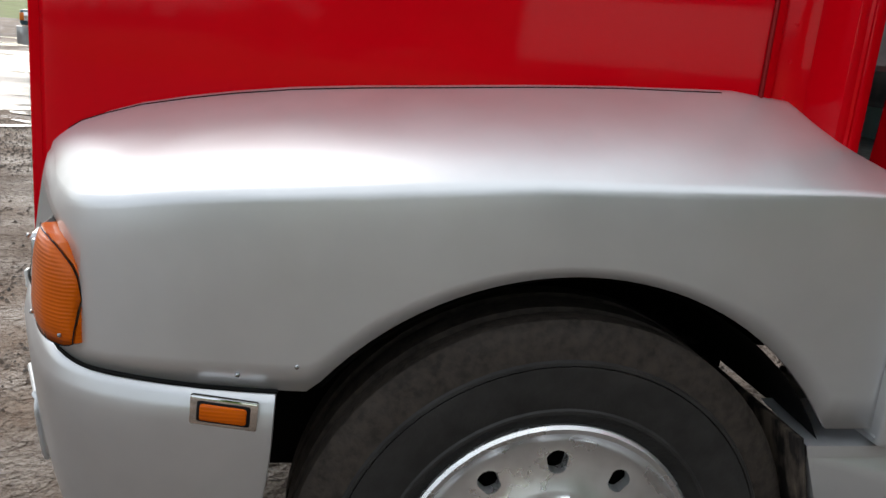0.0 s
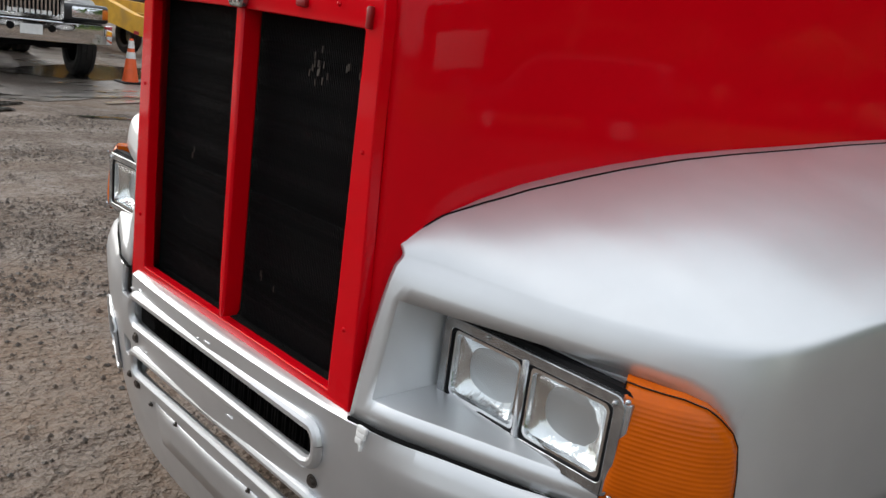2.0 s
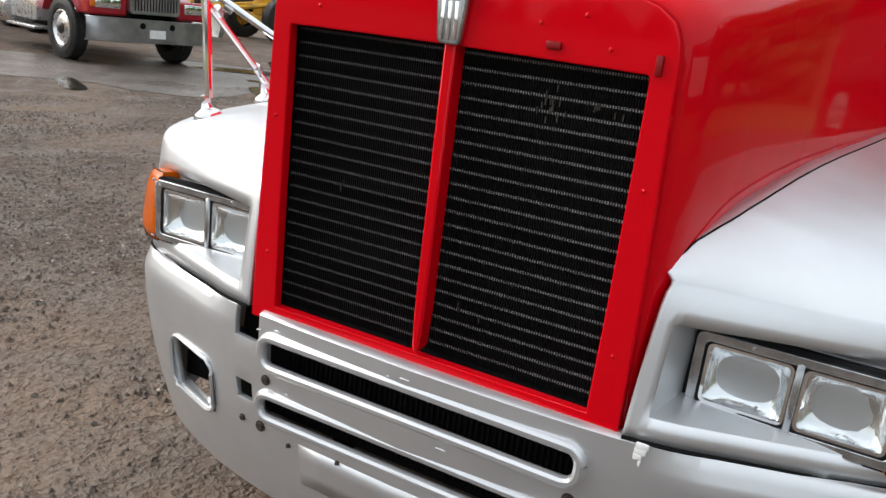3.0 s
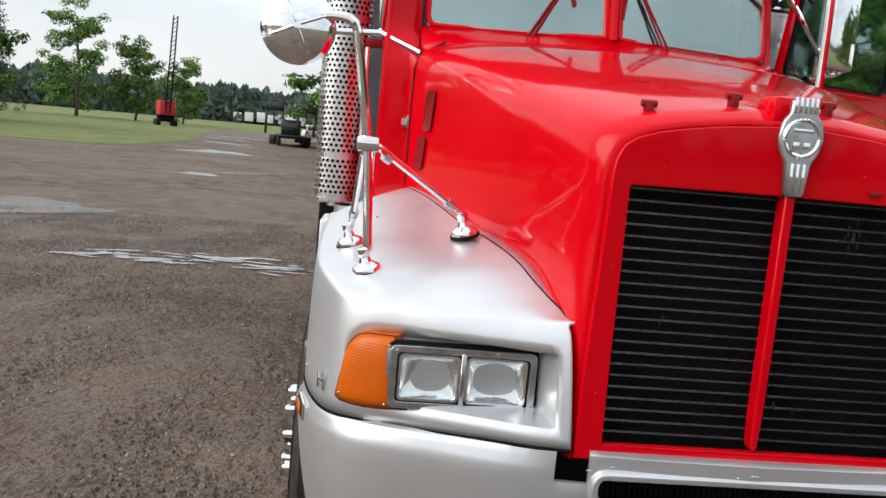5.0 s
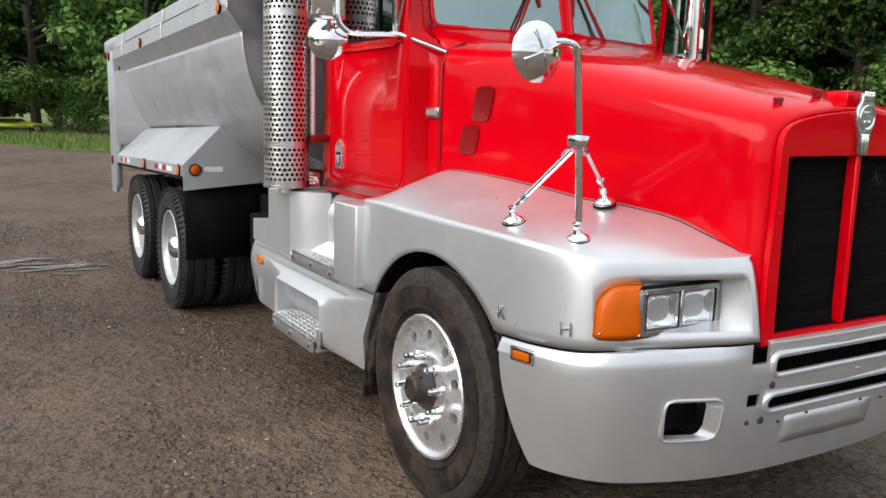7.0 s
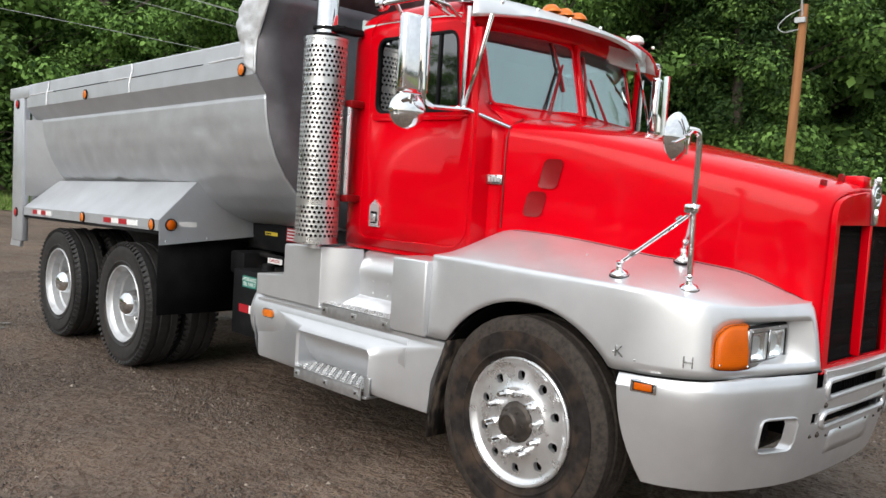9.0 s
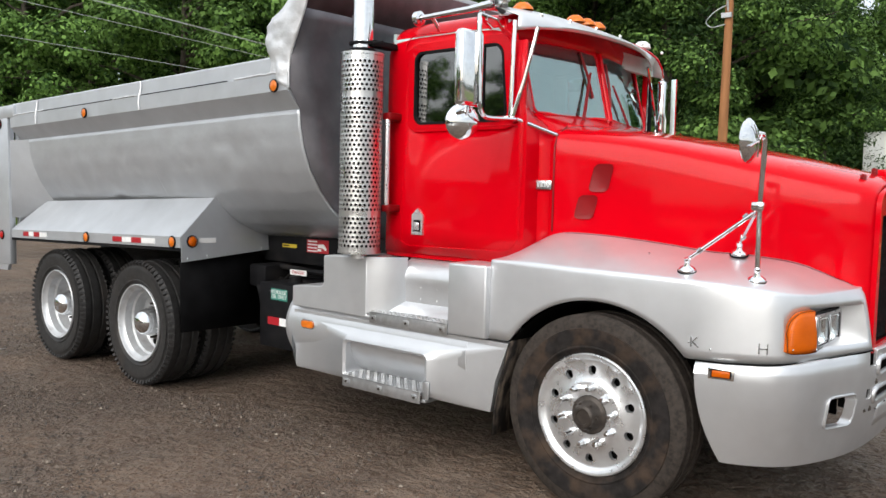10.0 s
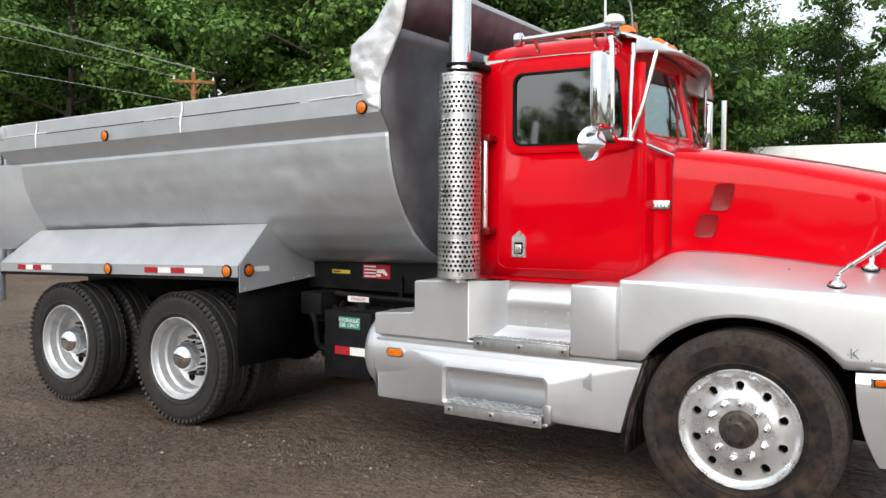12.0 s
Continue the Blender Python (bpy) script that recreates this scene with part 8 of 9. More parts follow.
def yard_wheel(par, x, y, r=0.52, w=0.28, rim=None, hub=True, rimf=0.58, name="wheel", lugs=False):
    """Wheel with its axle along y; the disc faces outwards."""
    s = 1 if y > 0 else -1
    wh = new(name)
    wh.parent = par
    m = Matrix.Translation((x, y, r)) @ pose(0, 0, 0, -90 * s, 0, 0)
    bm = bmesh.new()
    for profile in tyre(r, w, r * rimf):
        lathe(bm, profile, 36)
    bmesh.ops.remove_doubles(bm, verts=bm.verts, dist=0.0002)
    bmesh.ops.transform(bm, matrix=m, verts=bm.verts)
    part("tyre", bm, M_TYRED, wh)
    if lugs:
        bm = bmesh.new()
        tread_blocks(bm, r, w, 22)
        bmesh.ops.transform(bm, matrix=m, verts=bm.verts)
        tagged(part("tread_pattern", bm, M_TYRED, wh), kind="stuff")
    if rim is not None:
        h = w / 2
        bm = bmesh.new()
        q = r * rimf
        lathe(bm, [(q, h * 0.6), (q + 0.006, h * 0.86), (q - 0.012, h * 0.88), (q * 0.86, h * 0.55), (q * 0.62, h * 0.8), (q * 0.3, h * 0.82), (q * 0.3, h * 0.6)], 32, m)
        part("rim", bm, rim, wh)
        if hub:
            bm = bmesh.new()
            lathe(bm, [(q * 0.34, h * 0.7), (q * 0.32, h * 1.0), (q * 0.2, h * 1.18), (0, h * 1.22)], 20, m)
            part("hub", bm, M_HUB if hub == 1 else rim, wh)
            for k in range(10):
                a = 2 * math.pi * k / 10
                bm = bmesh.new()
                lathe(bm, [(0, h * 0.665), (q * 0.07, h * 0.665), (q * 0.075, h * 0.62)], 8, m @ Matrix.Translation((q * 0.74 * math.cos(a), q * 0.74 * math.sin(a), 0)))
                part("hand_hole", bm, M_DARK, wh)
    return wh


def arch(bm, cx, cz, r, y0, y1, a0, a1, n=14):
    """A strip of sheet bent round a wheel."""
    rows = []
    for k in range(n + 1):
        a = radians(a0 + (a1 - a0) * k / n)
        rows.append([(cx + r * math.sin(a), y, cz + r * math.cos(a)) for y in (y0, y0 + (y1 - y0) * 0.5, y1)])
    sheet(bm, rows)


def tractor(ob, paint, bumper_mat, rim, grille_mat, sleeper=True, wheelbase=5.2, bumper_z=(0.42, 0.82), nose=1.78):
    """Bonneted road tractor, front axle at x = 0, nose towards +x."""
    bm = bmesh.new()
    for s in (1, -1):
        box(bm, -wheelbase - 1.5, 0.95, s * 0.43 - 0.04, s * 0.43 + 0.04, 0.72, 0.98, 0.01)
    for x in (-0.3, -2.2, -wheelbase + 0.7, -wheelbase - 1.3):
        box(bm, x - 0.06, x + 0.06, -0.4, 0.4, 0.74, 0.92)
    box(bm, -0.09, 0.09, -0.85, 0.85, 0.42, 0.56, 0.02)
    box(bm, -0.5, 0.75, -0.36, 0.36, 0.55, 1.0, 0.05)
    part("chassis_frame", bm, M_BLACK, ob)
    z0, z1 = bumper_z
    bm = bmesh.new()
    rows = []
    for k in range(13):
        y = -1.2 + 2.4 * k / 12
        bend = 0.16 * max(0, (abs(y) - 0.72) / 0.48) ** 2
        rows.append([(1.12 - bend, y, z1), (1.145 - bend, y, z1 - 0.012), (1.15 - bend, y, (z0 + z1) / 2), (1.14 - bend, y, z0 + 0.01), (1.10 - bend, y, z0)])
    sheet(bm, rows)
    bp = solid(part("bumper", bm, bumper_mat, ob, "wide dull steel bumper", sharp=50), 0.02)
    for y in (-0.28, 0.28):
        bm = bmesh.new()
        lathe(bm, [(0, 0.012), (0.05, 0.012), (0.055, 0.004)], 14, Matrix.Translation((1.145, y, z1 - 0.11)) @ pose(0, 0, 0, 0, 90, 0))
        part("tow_hole", bm, M_DARK, bp)
    bm = bmesh.new()
    box(bm, 1.148, 1.156, -0.15, 0.15, z0 + 0.09, z0 + 0.23)
    part("plate_mount", bm, M_WHITE, bp)
    # bonnet
    bm = bmesh.new()
    rows = []
    for x, w, zt, zl in ((-0.95, 0.80, nose + 0.26, 1.0), (-0.3, 0.66, nose + 0.17, 1.0), (0.4, 0.54, nose + 0.07, 0.98), (0.9, 0.48, nose - 0.01, 0.92), (0.985, 0.46, nose - 0.05, 0.90)):
        half = [(0, zt), (w * 0.6, zt - 0.03), (w * 0.88, zt - 0.10), (w, zt - 0.24), (w, 1.3), (w, zl)]
        rows.append([(x, -y, z) for y, z in half[::-1]] + [(x, y, z) for y, z in half[1:]])
    sheet(bm, rows)
    solid(part("bonnet", bm, paint, ob, sharp=50), 0.02)
    gr = new("grille")
    gr.parent = ob
    bm = bmesh.new()
    outer, inner = rrect(0.94, nose - 0.93, 0.06, 4, 0, (nose + 0.87) / 2), rrect(0.84, nose - 1.03, 0.05, 4, 0, (nose + 0.87) / 2)
    ring_frame(bm, outer, inner, 0.96, 1.06)
    part("grille_frame", bm, grille_mat, gr)
    bm = bmesh.new()
    box(bm, 0.97, 0.985, -0.42, 0.42, 0.93, nose - 0.07)
    part("grille_back", bm, M_GRILLE, gr)
    for k in range(15):
        y = -0.39 + 0.78 * k / 14
        bm = bmesh.new()
        box(bm, 0.985, 1.04, y - 0.013, y + 0.013, 0.94, nose - 0.08, 0.004)
        part("grille_bar", bm, grille_mat, gr)
    for s in (1, -1):
        bm = bmesh.new()
        arch(bm, 0.0, 0.52, 0.70, s * 0.58, s * 1.17, -68, 62)
        fd = solid(part("fender", bm, paint, ob), 0.03)
        bm = bmesh.new()
        box(bm, 0.60, 0.98, min(s * 0.47, s * 1.15), max(s * 0.47, s * 1.15), z1 + 0.01, 1.16, 0.05, 3)
        part("fender_nose", bm, paint, fd)
        bm = bmesh.new()
        box(bm, 0.96, 1.0, min(s * 0.60, s * 1.06), max(s * 0.60, s * 1.06), 0.95, 1.12, 0.015)
        lamp = part("headlight_bezel", bm, M_CHROME, ob)
        for y in (0.70, 0.90):
            bm = bmesh.new()
            box(bm, 0.99, 1.012, min(s * (y - 0.085), s * (y + 0.085)), max(s * (y - 0.085), s * (y + 0.085)), 0.975, 1.095, 0.012)
            part("lamp_lens", bm, M_REFL, lamp)
        bm = bmesh.new()
        box(bm, 0.94, 1.005, min(s * 1.04, s * 1.13), max(s * 1.04, s * 1.13), 0.96, 1.10, 0.015)
        part("corner_lamp", bm, M_AMBERD, lamp)
        yard_wheel(ob, 0.0, s * 1.02, rim=rim, name="front_wheel", hub=1)
        for ax in (-wheelbase, -wheelbase - 1.3):
            yard_wheel(ob, ax, s * 1.06, rim=rim, name="drive_wheel", hub=1)
            yard_wheel(ob, ax, s * 0.74, name="inner_wheel")
        bm = bmesh.new()
        box(bm, -wheelbase - 2.0, -wheelbase - 1.97, min(s * 0.60, s * 1.22), max(s * 0.60, s * 1.22), 0.22, 0.92, 0.005)
        part("mud_flap", bm, M_FLAP, ob)
        bm = bmesh.new()
        lathe(bm, [(0, -0.62), (0.30, -0.62), (0.325, -0.59), (0.325, 0.59), (0.30, 0.62), (0, 0.62)], 28, Matrix.Translation((-2.75, s * 0.86, 0.70)) @ pose(0, 0, 0, 0, 90, 0))
        tk = part("fuel_tank", bm, M_ALU, ob, "round polished fuel tank")
        for dx in (-0.35, 0.35):
            bm = bmesh.new()
            lathe(bm, [(0.327, -0.03), (0.334, -0.03), (0.334, 0.03), (0.327, 0.03)], 28, Matrix.Translation((-2.75 + dx, s * 0.86, 0.70)) @ pose(0, 0, 0, 0, 90, 0))
            part("tank_strap", bm, M_CHROME, tk)
        bm = bmesh.new()
        box(bm, -2.02, -0.98, min(s * 0.62, s * 1.12), max(s * 0.62, s * 1.12), 0.55, 0.98, 0.02)
        box(bm, -2.05, -0.92, min(s * 0.80, s * 1.20), max(s * 0.80, s * 1.20), 0.40, 0.445, 0.01)
        part("step_box", bm, M_ALU, ob, "bare aluminium step box")
        bm = bmesh.new()
        tube(bm, [(-2.55, s * 0.98, 0.95), (-2.55, s * 0.98, 3.4), (-2.72, s * 0.98, 3.7)], 0.075, 14)
        part("exhaust_pipe", bm, M_CHROME, ob)
        bm = bmesh.new()
        tube(bm, bent([(-1.0, s * 0.92, 2.45), (-0.85, s * 1.28, 2.42), (-0.85, s * 1.28, 1.85), (-1.0, s * 0.92, 1.8)], 0.05), 0.016, 8)
        box(bm, -0.90, -0.82, s * 1.28 - 0.09, s * 1.28 + 0.09, 1.95, 2.35, 0.02)
        part("side_mirror", bm, M_CHROME, ob)
    # cab with openings for glass
    cab_z = [(1.0, 0.90), (1.75, 0.93), (1.85, 0.93), (2.42, 0.90), (2.62, 0.84), (2.72, 0.62)]
    rows = []
    for x in (-2.35, -2.2, -1.45, -1.05, -0.95):
        d = -0.10 * max(0, 0)
        half = [(0, 2.74)] + [(w, z) for z, w in cab_z[::-1]]
        rows.append([(x - (0.22 * max(0, z - 1.85) if x > -1.0 else 0), -y, z) for y, z in half[::-1]] + [(x - (0.22 * max(0, z - 1.85) if x > -1.0 else 0), y, z) for y, z in half[1:]])
    bm = bmesh.new()
    n = len(cab_z)
    sheet(bm, rows, lambda i, j: i in (1, 2) and j in (2, 2 * n - 3))
    f = bm.faces.new([bm.verts.new(p) for p in rows[0]])
    low = [p for p in rows[-1] if p[2] <= 1.86]
    bm.faces.new([bm.verts.new(p) for p in low])
    cabp = solid(part("cab", bm, paint, ob, sharp=40), 0.03)
    bm = bmesh.new()
    top = [p for p in rows[-1] if p[2] >= 1.84]
    bm.faces.new([bm.verts.new((p[0] - 0.02, p[1] * 0.97, p[2])) for p in top])
    part("windscreen", bm, M_DGLASS, ob)
    for s in (1, -1):
        bm = bmesh.new()
        box(bm, -2.2, -1.05, min(s * 0.87, s * 0.90), max(s * 0.87, s * 0.90), 1.84, 2.45)
        part("side_window", bm, M_DGLASS, ob)
        bm = bmesh.new()
        tube(bm, bent([(-2.25, s * 0.935, 1.08), (-2.25, s * 0.945, 2.46), (-1.02, s * 0.945, 2.46), (-1.02, s * 0.935, 1.08), (-2.25, s * 0.935, 1.08)], 0.05, 4), 0.008, 6, False)
        part("door_seam", bm, M_DARK, cabp)
        bm = bmesh.new()
        box(bm, -2.12, -2.0, min(s * 0.93, s * 0.96), max(s * 0.93, s * 0.96), 1.55, 1.61, 0.01)
        part("door_handle", bm, M_CHROME, cabp)
    bm = bmesh.new()
    sheet(bm, [[(-1.05, y, 2.66), (-0.90, y * 1.03, 2.60), (-0.80, y * 1.03, 2.50)] for y in (-0.82, -0.4, 0, 0.4, 0.82)])
    solid(part("sun_visor", bm, paint, ob), 0.01)
    if sleeper:
        bm = bmesh.new()
        box(bm, -3.75, -2.38, -1.05, 1.05, 1.02, 2.85, 0.09, 3)
        part("sleeper_box", bm, paint, ob)
    return ob


# crimson tractor with a tall bright grille
rt = tractor(vehicle("road_tractor", "crimson road tractor with bright grille and dull steel bumper", "truck", -8.3, -11.9, 0.2, 0.98), M_MAROON, M_STEELB, M_ALU, M_STEELB)
# dark teal truck with bright bumper
ta = tractor(vehicle("flatbed_truck", "dark teal bonneted truck with bright bumper and pale tanks", "truck", 4.3, -15.4, 0.16, 0.98), M_TEAL, M_STEELB, M_ALU, M_CHROME, False, 5.2, (0.52, 0.86))
# black truck with bright bumper
tc = tractor(vehicle("dark_truck", "black bonneted truck with chrome bumper and amber corner lamps", "truck", -2.3, -12.8, 0.05, 1.0), M_COAL, M_CHROME, M_ALU, M_CHROME, False, 3.7, (0.58, 0.88), 1.7)
for k in range(8):
    bm = bmesh.new()
    box(bm, 1.06, 1.068, -0.30 + 0.078 * k, -0.25 + 0.078 * k, 0.96, 1.01)
    part("letter_bar", bm, M_WHITE, tc)
# black tractor seen from behind
tb = tractor(vehicle("black_tractor", "black road tractor seen from its mud-flapped rear", "truck", -1.9, -25.6, -0.16, -0.98), M_COAL, M_STEELB, M_ALU, M_CHROME, True, 5.2)
tb.location = (-1.05, -25.7, 0)
bm = bmesh.new()
box(bm, -7.15, -7.05, -0.5, 0.5, 0.72, 0.95, 0.02)
prism(bm, [(-6.7, -0.45), (-5.5, -0.5), (-5.2, 0), (-5.5, 0.5), (-6.7, 0.45), (-6.2, 0)], 1.02, 1.14, "z")
part("fifth_wheel", bm, M_BLACK, tb)
for s in (1, -1):
    for y, mm in ((0.35, M_REDLENS), (0.52, M_REDLENS), (0.95, M_WHITE)):
        bm = bmesh.new()
        box(bm, -7.22, -7.15, s * y - 0.06, s * y + 0.06, 0.80, 0.88, 0.012)
        part("tail_lamp", bm, mm, tb)


def cone():
    c = thing("traffic_cone", "orange traffic cone with two white bands on a black base", "cone", "", (-3.84, -11.94, 0))
    bm = bmesh.new()
    box(bm, -0.19, 0.19, -0.19, 0.19, 0.0, 0.035, 0.012)
    part("base", bm, M_BLACK, c, "black rubber base")
    prof = [(0.135, 0.03), (0.125, 0.06), (0.032, 0.70), (0.024, 0.71), (0.02, 0.70)]
    bm = bmesh.new()
    lathe(bm, prof, 24)
    body = part("cone_body", bm, M_CONE, c)
    for a, b in ((0.40, 0.50), (0.56, 0.68)):
        bm = bmesh.new()
        r = lambda z: 0.125 - 0.0931 * (z - 0.06) / 0.64 * 1.0 + 0.003
        lathe(bm, [(r(a), a), (r(b), b)], 24)
        part("band", bm, M_REFLW, body)


def gooseneck():
    """Yellow lowbed trailer neck whose two beams meet over a jack."""
    g = vehicle("lowbed_trailer", "yellow lowbed trailer with striped marker tape", "trailer", -5.9, -13.6, -0.12, 0.99)
    for s in (1, -1):
        bm = bmesh.new()
        prism(bm, [(0.75, 0.55), (0.75, 0.86), (-1.4, 0.98), (-2.4, 1.18), (-5.5, 1.24), (-5.5, 0.80), (-2.2, 0.74), (-1.2, 0.60)], s * 0.50 - 0.07, s * 0.50 + 0.07, "y")
        bmn = part("neck_beam", bm, M_CATY, g)
        for x in (0.40, 0.18, -0.6, -0.95, -1.3):
            bm = bmesh.new()
            box(bm, x - 0.09, x + 0.09, s * 0.575 - 0.003, s * 0.575 + 0.003, 0.62, 0.68)
            part("marker_tape", bm, M_REDST if x not in (0.18, -0.95) else M_WHITE, bmn)
    bm = bmesh.new()
    box(bm, -1.5, 1.2, -0.16, 0.16, 0.30, 0.56, 0.02)
    prism(bm, [(0.3, -0.62), (1.2, -0.16), (1.2, 0.16), (0.3, 0.62), (-0.3, 0.62), (-0.3, -0.62)], 0.56, 0.60, "z")
    part("drawbar_nose", bm, M_CATY, g)
    for x in (-0.4, -2.2, -4.0):
        bm = bmesh.new()
        box(bm, x - 0.08, x + 0.08, -0.5, 0.5, 0.82, 1.0, 0.01)
        part("cross_member", bm, M_CATY, g)
    bm = bmesh.new()
    box(bm, -0.06, 0.06, -0.06, 0.06, 0.1, 0.85, 0.008)
    box(bm, -0.16, 0.16, -0.14, 0.14, 0.0, 0.03, 0.006)
    prism(bm, [(-0.12, 0.03), (0.12, 0.03), (0.05, 0.16), (-0.05, 0.16)], -0.05, 0.05, "y")
    part("jack_foot", bm, M_CATY, g)
    bm = bmesh.new()
    box(bm, -9.5, -5.2, -1.2, 1.2, 0.74, 0.90, 0.02)
    for s in (1, -1):
        box(bm, -9.5, -3.2, s * 1.15 - 0.06, s * 1.15 + 0.06, 0.68, 0.98, 0.01)
        tube(bm, bent([(-4.2, s * 0.8, 1.3), (-4.0, s * 0.8, 1.75), (-3.3, s * 0.8, 1.75), (-3.0, s * 0.8, 1.3)], 0.08), 0.035, 8)
    part("deck", bm, M_CATY, g)
    for s in (1, -1):
        for x in (-4.3, -7.6, -8.6):
            yard_wheel(g, x, s * 1.0, 0.42, 0.24, M_STEELW, name="trailer_wheel")


def dump_trailer(x, y, hx, hy, paint, label):
    d = vehicle("dump_trailer", label, "trailer", x, y, hx, hy, "trailers behind the tractors")
    bm = bmesh.new()
    prism(bm, [(0, 1.15), (0.5, 2.5), (-7.0, 2.5), (-7.0, 1.15)], -1.2, 1.2, "y")
    part("dump_box", bm, paint, d)
    for k in range(9):
        for s in (1, -1):
            bm = bmesh.new()
            box(bm, -6.8 + 0.78 * k, -6.7 + 0.78 * k, s * 1.2 - 0.07, s * 1.2 + 0.07, 1.15, 2.45, 0.01)
            part("side_rib", bm, paint, d)
    bm = bmesh.new()
    for s in (1, -1):
        box(bm, -7.2, 0.4, s * 0.45 - 0.06, s * 0.45 + 0.06, 0.85, 1.15, 0.01)
    part("frame", bm, M_BLACK, d)
    for s in (1, -1):
        for ax in (-6.2, -4.9):
            yard_wheel(d, ax, s * 1.05, 0.5, 0.28, M_STEELW, name="trailer_wheel")
        bm = bmesh.new()
        box(bm, -0.9, -0.75, s * 0.6 - 0.06, s * 0.6 + 0.06, 0.0, 1.0, 0.01)
        part("landing_leg", bm, M_BLACK, d)


def grader():
    g = vehicle("road_grader", "yellow road grader with large black tyres", "grader", -18.2, -17.3, -0.93, 0.2)
    for x, s in ((0.0, 1), (0.0, -1), (-5.6, 1), (-5.6, -1), (-7.1, 1), (-7.1, -1)):
        yard_wheel(g, x, s * 1.0, 0.66, 0.38, M_CATY, 2, 0.52, lugs=True)
    bm = bmesh.new()
    tube(bm, bent([(0.3, 0, 1.15), (-0.6, 0, 1.55), (-3.2, 0, 2.0), (-4.4, 0, 1.6)], 0.5), 0.17, 8)
    box(bm, -0.16, 0.16, -0.85, 0.85, 0.55, 0.80, 0.03)
    box(bm, -0.2, 0.35, -0.25, 0.25, 0.75, 1.35, 0.04)
    part("main_beam", bm, M_CATY, g)
    bm = bmesh.new()
    for s in (1, -1):
        tube(bm, [(0.2, s * 0.3, 1.1), (-2.6, s * 0.55, 0.75)], 0.07, 8)
        tube(bm, [(-1.2, s * 0.75, 1.75), (-2.3, s * 0.7, 0.75)], 0.05, 8)
    lathe(bm, [(0.45, 0.70), (0.72, 0.70), (0.72, 0.82), (0.45, 0.82)], 28, Matrix.Translation((-2.5, 0, 0)))
    part("circle_drawbar", bm, M_CATY, g)
    bm = bmesh.new()
    prism(bm, [(-2.75, 0.12), (-2.62, 0.10), (-2.52, 0.35), (-2.55, 0.66), (-2.66, 0.66), (-2.70, 0.35)], -1.75, 1.75, "y")
    part("blade", bm, M_STEELB, g, "worn steel blade")
    bm = bmesh.new()
    box(bm, -7.9, -4.9, -0.55, 0.55, 0.95, 1.75, 0.08, 3)
    box(bm, -7.6, -5.1, -0.95, 0.95, 0.55, 0.85, 0.05)
    part("engine_cover", bm, M_CATY, g)
    bm = bmesh.new()
    for x in (-4.9, -3.6):
        for s in (1, -1):
            box(bm, x - 0.05, x + 0.05, s * 0.7 - 0.05, s * 0.7 + 0.05, 1.1, 3.1, 0.01)
    box(bm, -5.1, -3.4, -0.85, 0.85, 3.05, 3.2, 0.03)
    box(bm, -4.95, -3.55, -0.75, 0.75, 1.0, 1.8, 0.04)
    part("cab_frame", bm, M_CATY, g)
    bm = bmesh.new()
    box(bm, -4.88, -3.62, -0.68, 0.68, 1.8, 3.04)
    part("cab_glass", bm, M_DGLASS, g)
    # scarifier hanging over the front
    bm = bmesh.new()
    for s in (1, -1):
        box(bm, 0.7, 1.0, s * 0.5 - 0.09, s * 0.5 + 0.09, 0.30, 1.25, 0.03)
        tube(bm, [(0.3, s * 0.35, 1.2), (1.2, s * 0.45, 0.85)], 0.07, 8)
        tube(bm, [(0.2, s * 0.3, 0.8), (1.3, s * 0.5, 0.35)], 0.06, 8)
    box(bm, 1.0, 1.35, -0.9, 0.9, 0.22, 0.5, 0.03)
    for k in range(9):
        box(bm, 1.15, 1.22, -0.8 + 0.2 * k - 0.025, -0.8 + 0.2 * k + 0.025, 0.02, 0.4)
    part("scarifier", bm, M_CATY, g)


def box_trailer(name, label, x, y, hx, hy, length, width, z0, z1, wheels, group=""):
    t = vehicle(name, label, "trailer", x, y, hx, hy, group)
    bm = bmesh.new()
    box(bm, 0, length, -width / 2, width / 2, z0, z1, 0.04)
    part("trailer_body", bm, M_TRAILW, t)
    if length > 8:
        for k in range(int(length / 1.2)):
            for s in (1, -1):
                bm = bmesh.new()
                box(bm, 0.6 + 1.2 * k, 0.63 + 1.2 * k, s * width / 2 - 0.01, s * width / 2 + 0.01, z0 + 0.1, z1 - 0.1)
                part("side_post", bm, M_TRAILW, t)
    bm = bmesh.new()
    box(bm, 0.02, length - 0.02, -width * 0.49, width * 0.49, z0 - 0.12, z0 - 0.004)
    part("underframe", bm, M_BLACK, t)
    bm = bmesh.new()
    box(bm, -0.02, 0.0, -width * 0.42, width * 0.42, z0 + 0.1, z1 - 0.15)
    part("rear_door", bm, M_TRAILW, t)
    for wx in wheels:
        for s in (1, -1):
            yard_wheel(t, wx, s * (width / 2 - 0.16), min(0.5, z0 - 0.13), 0.24, M_STEELW, False, name="trailer_wheel")
    return t


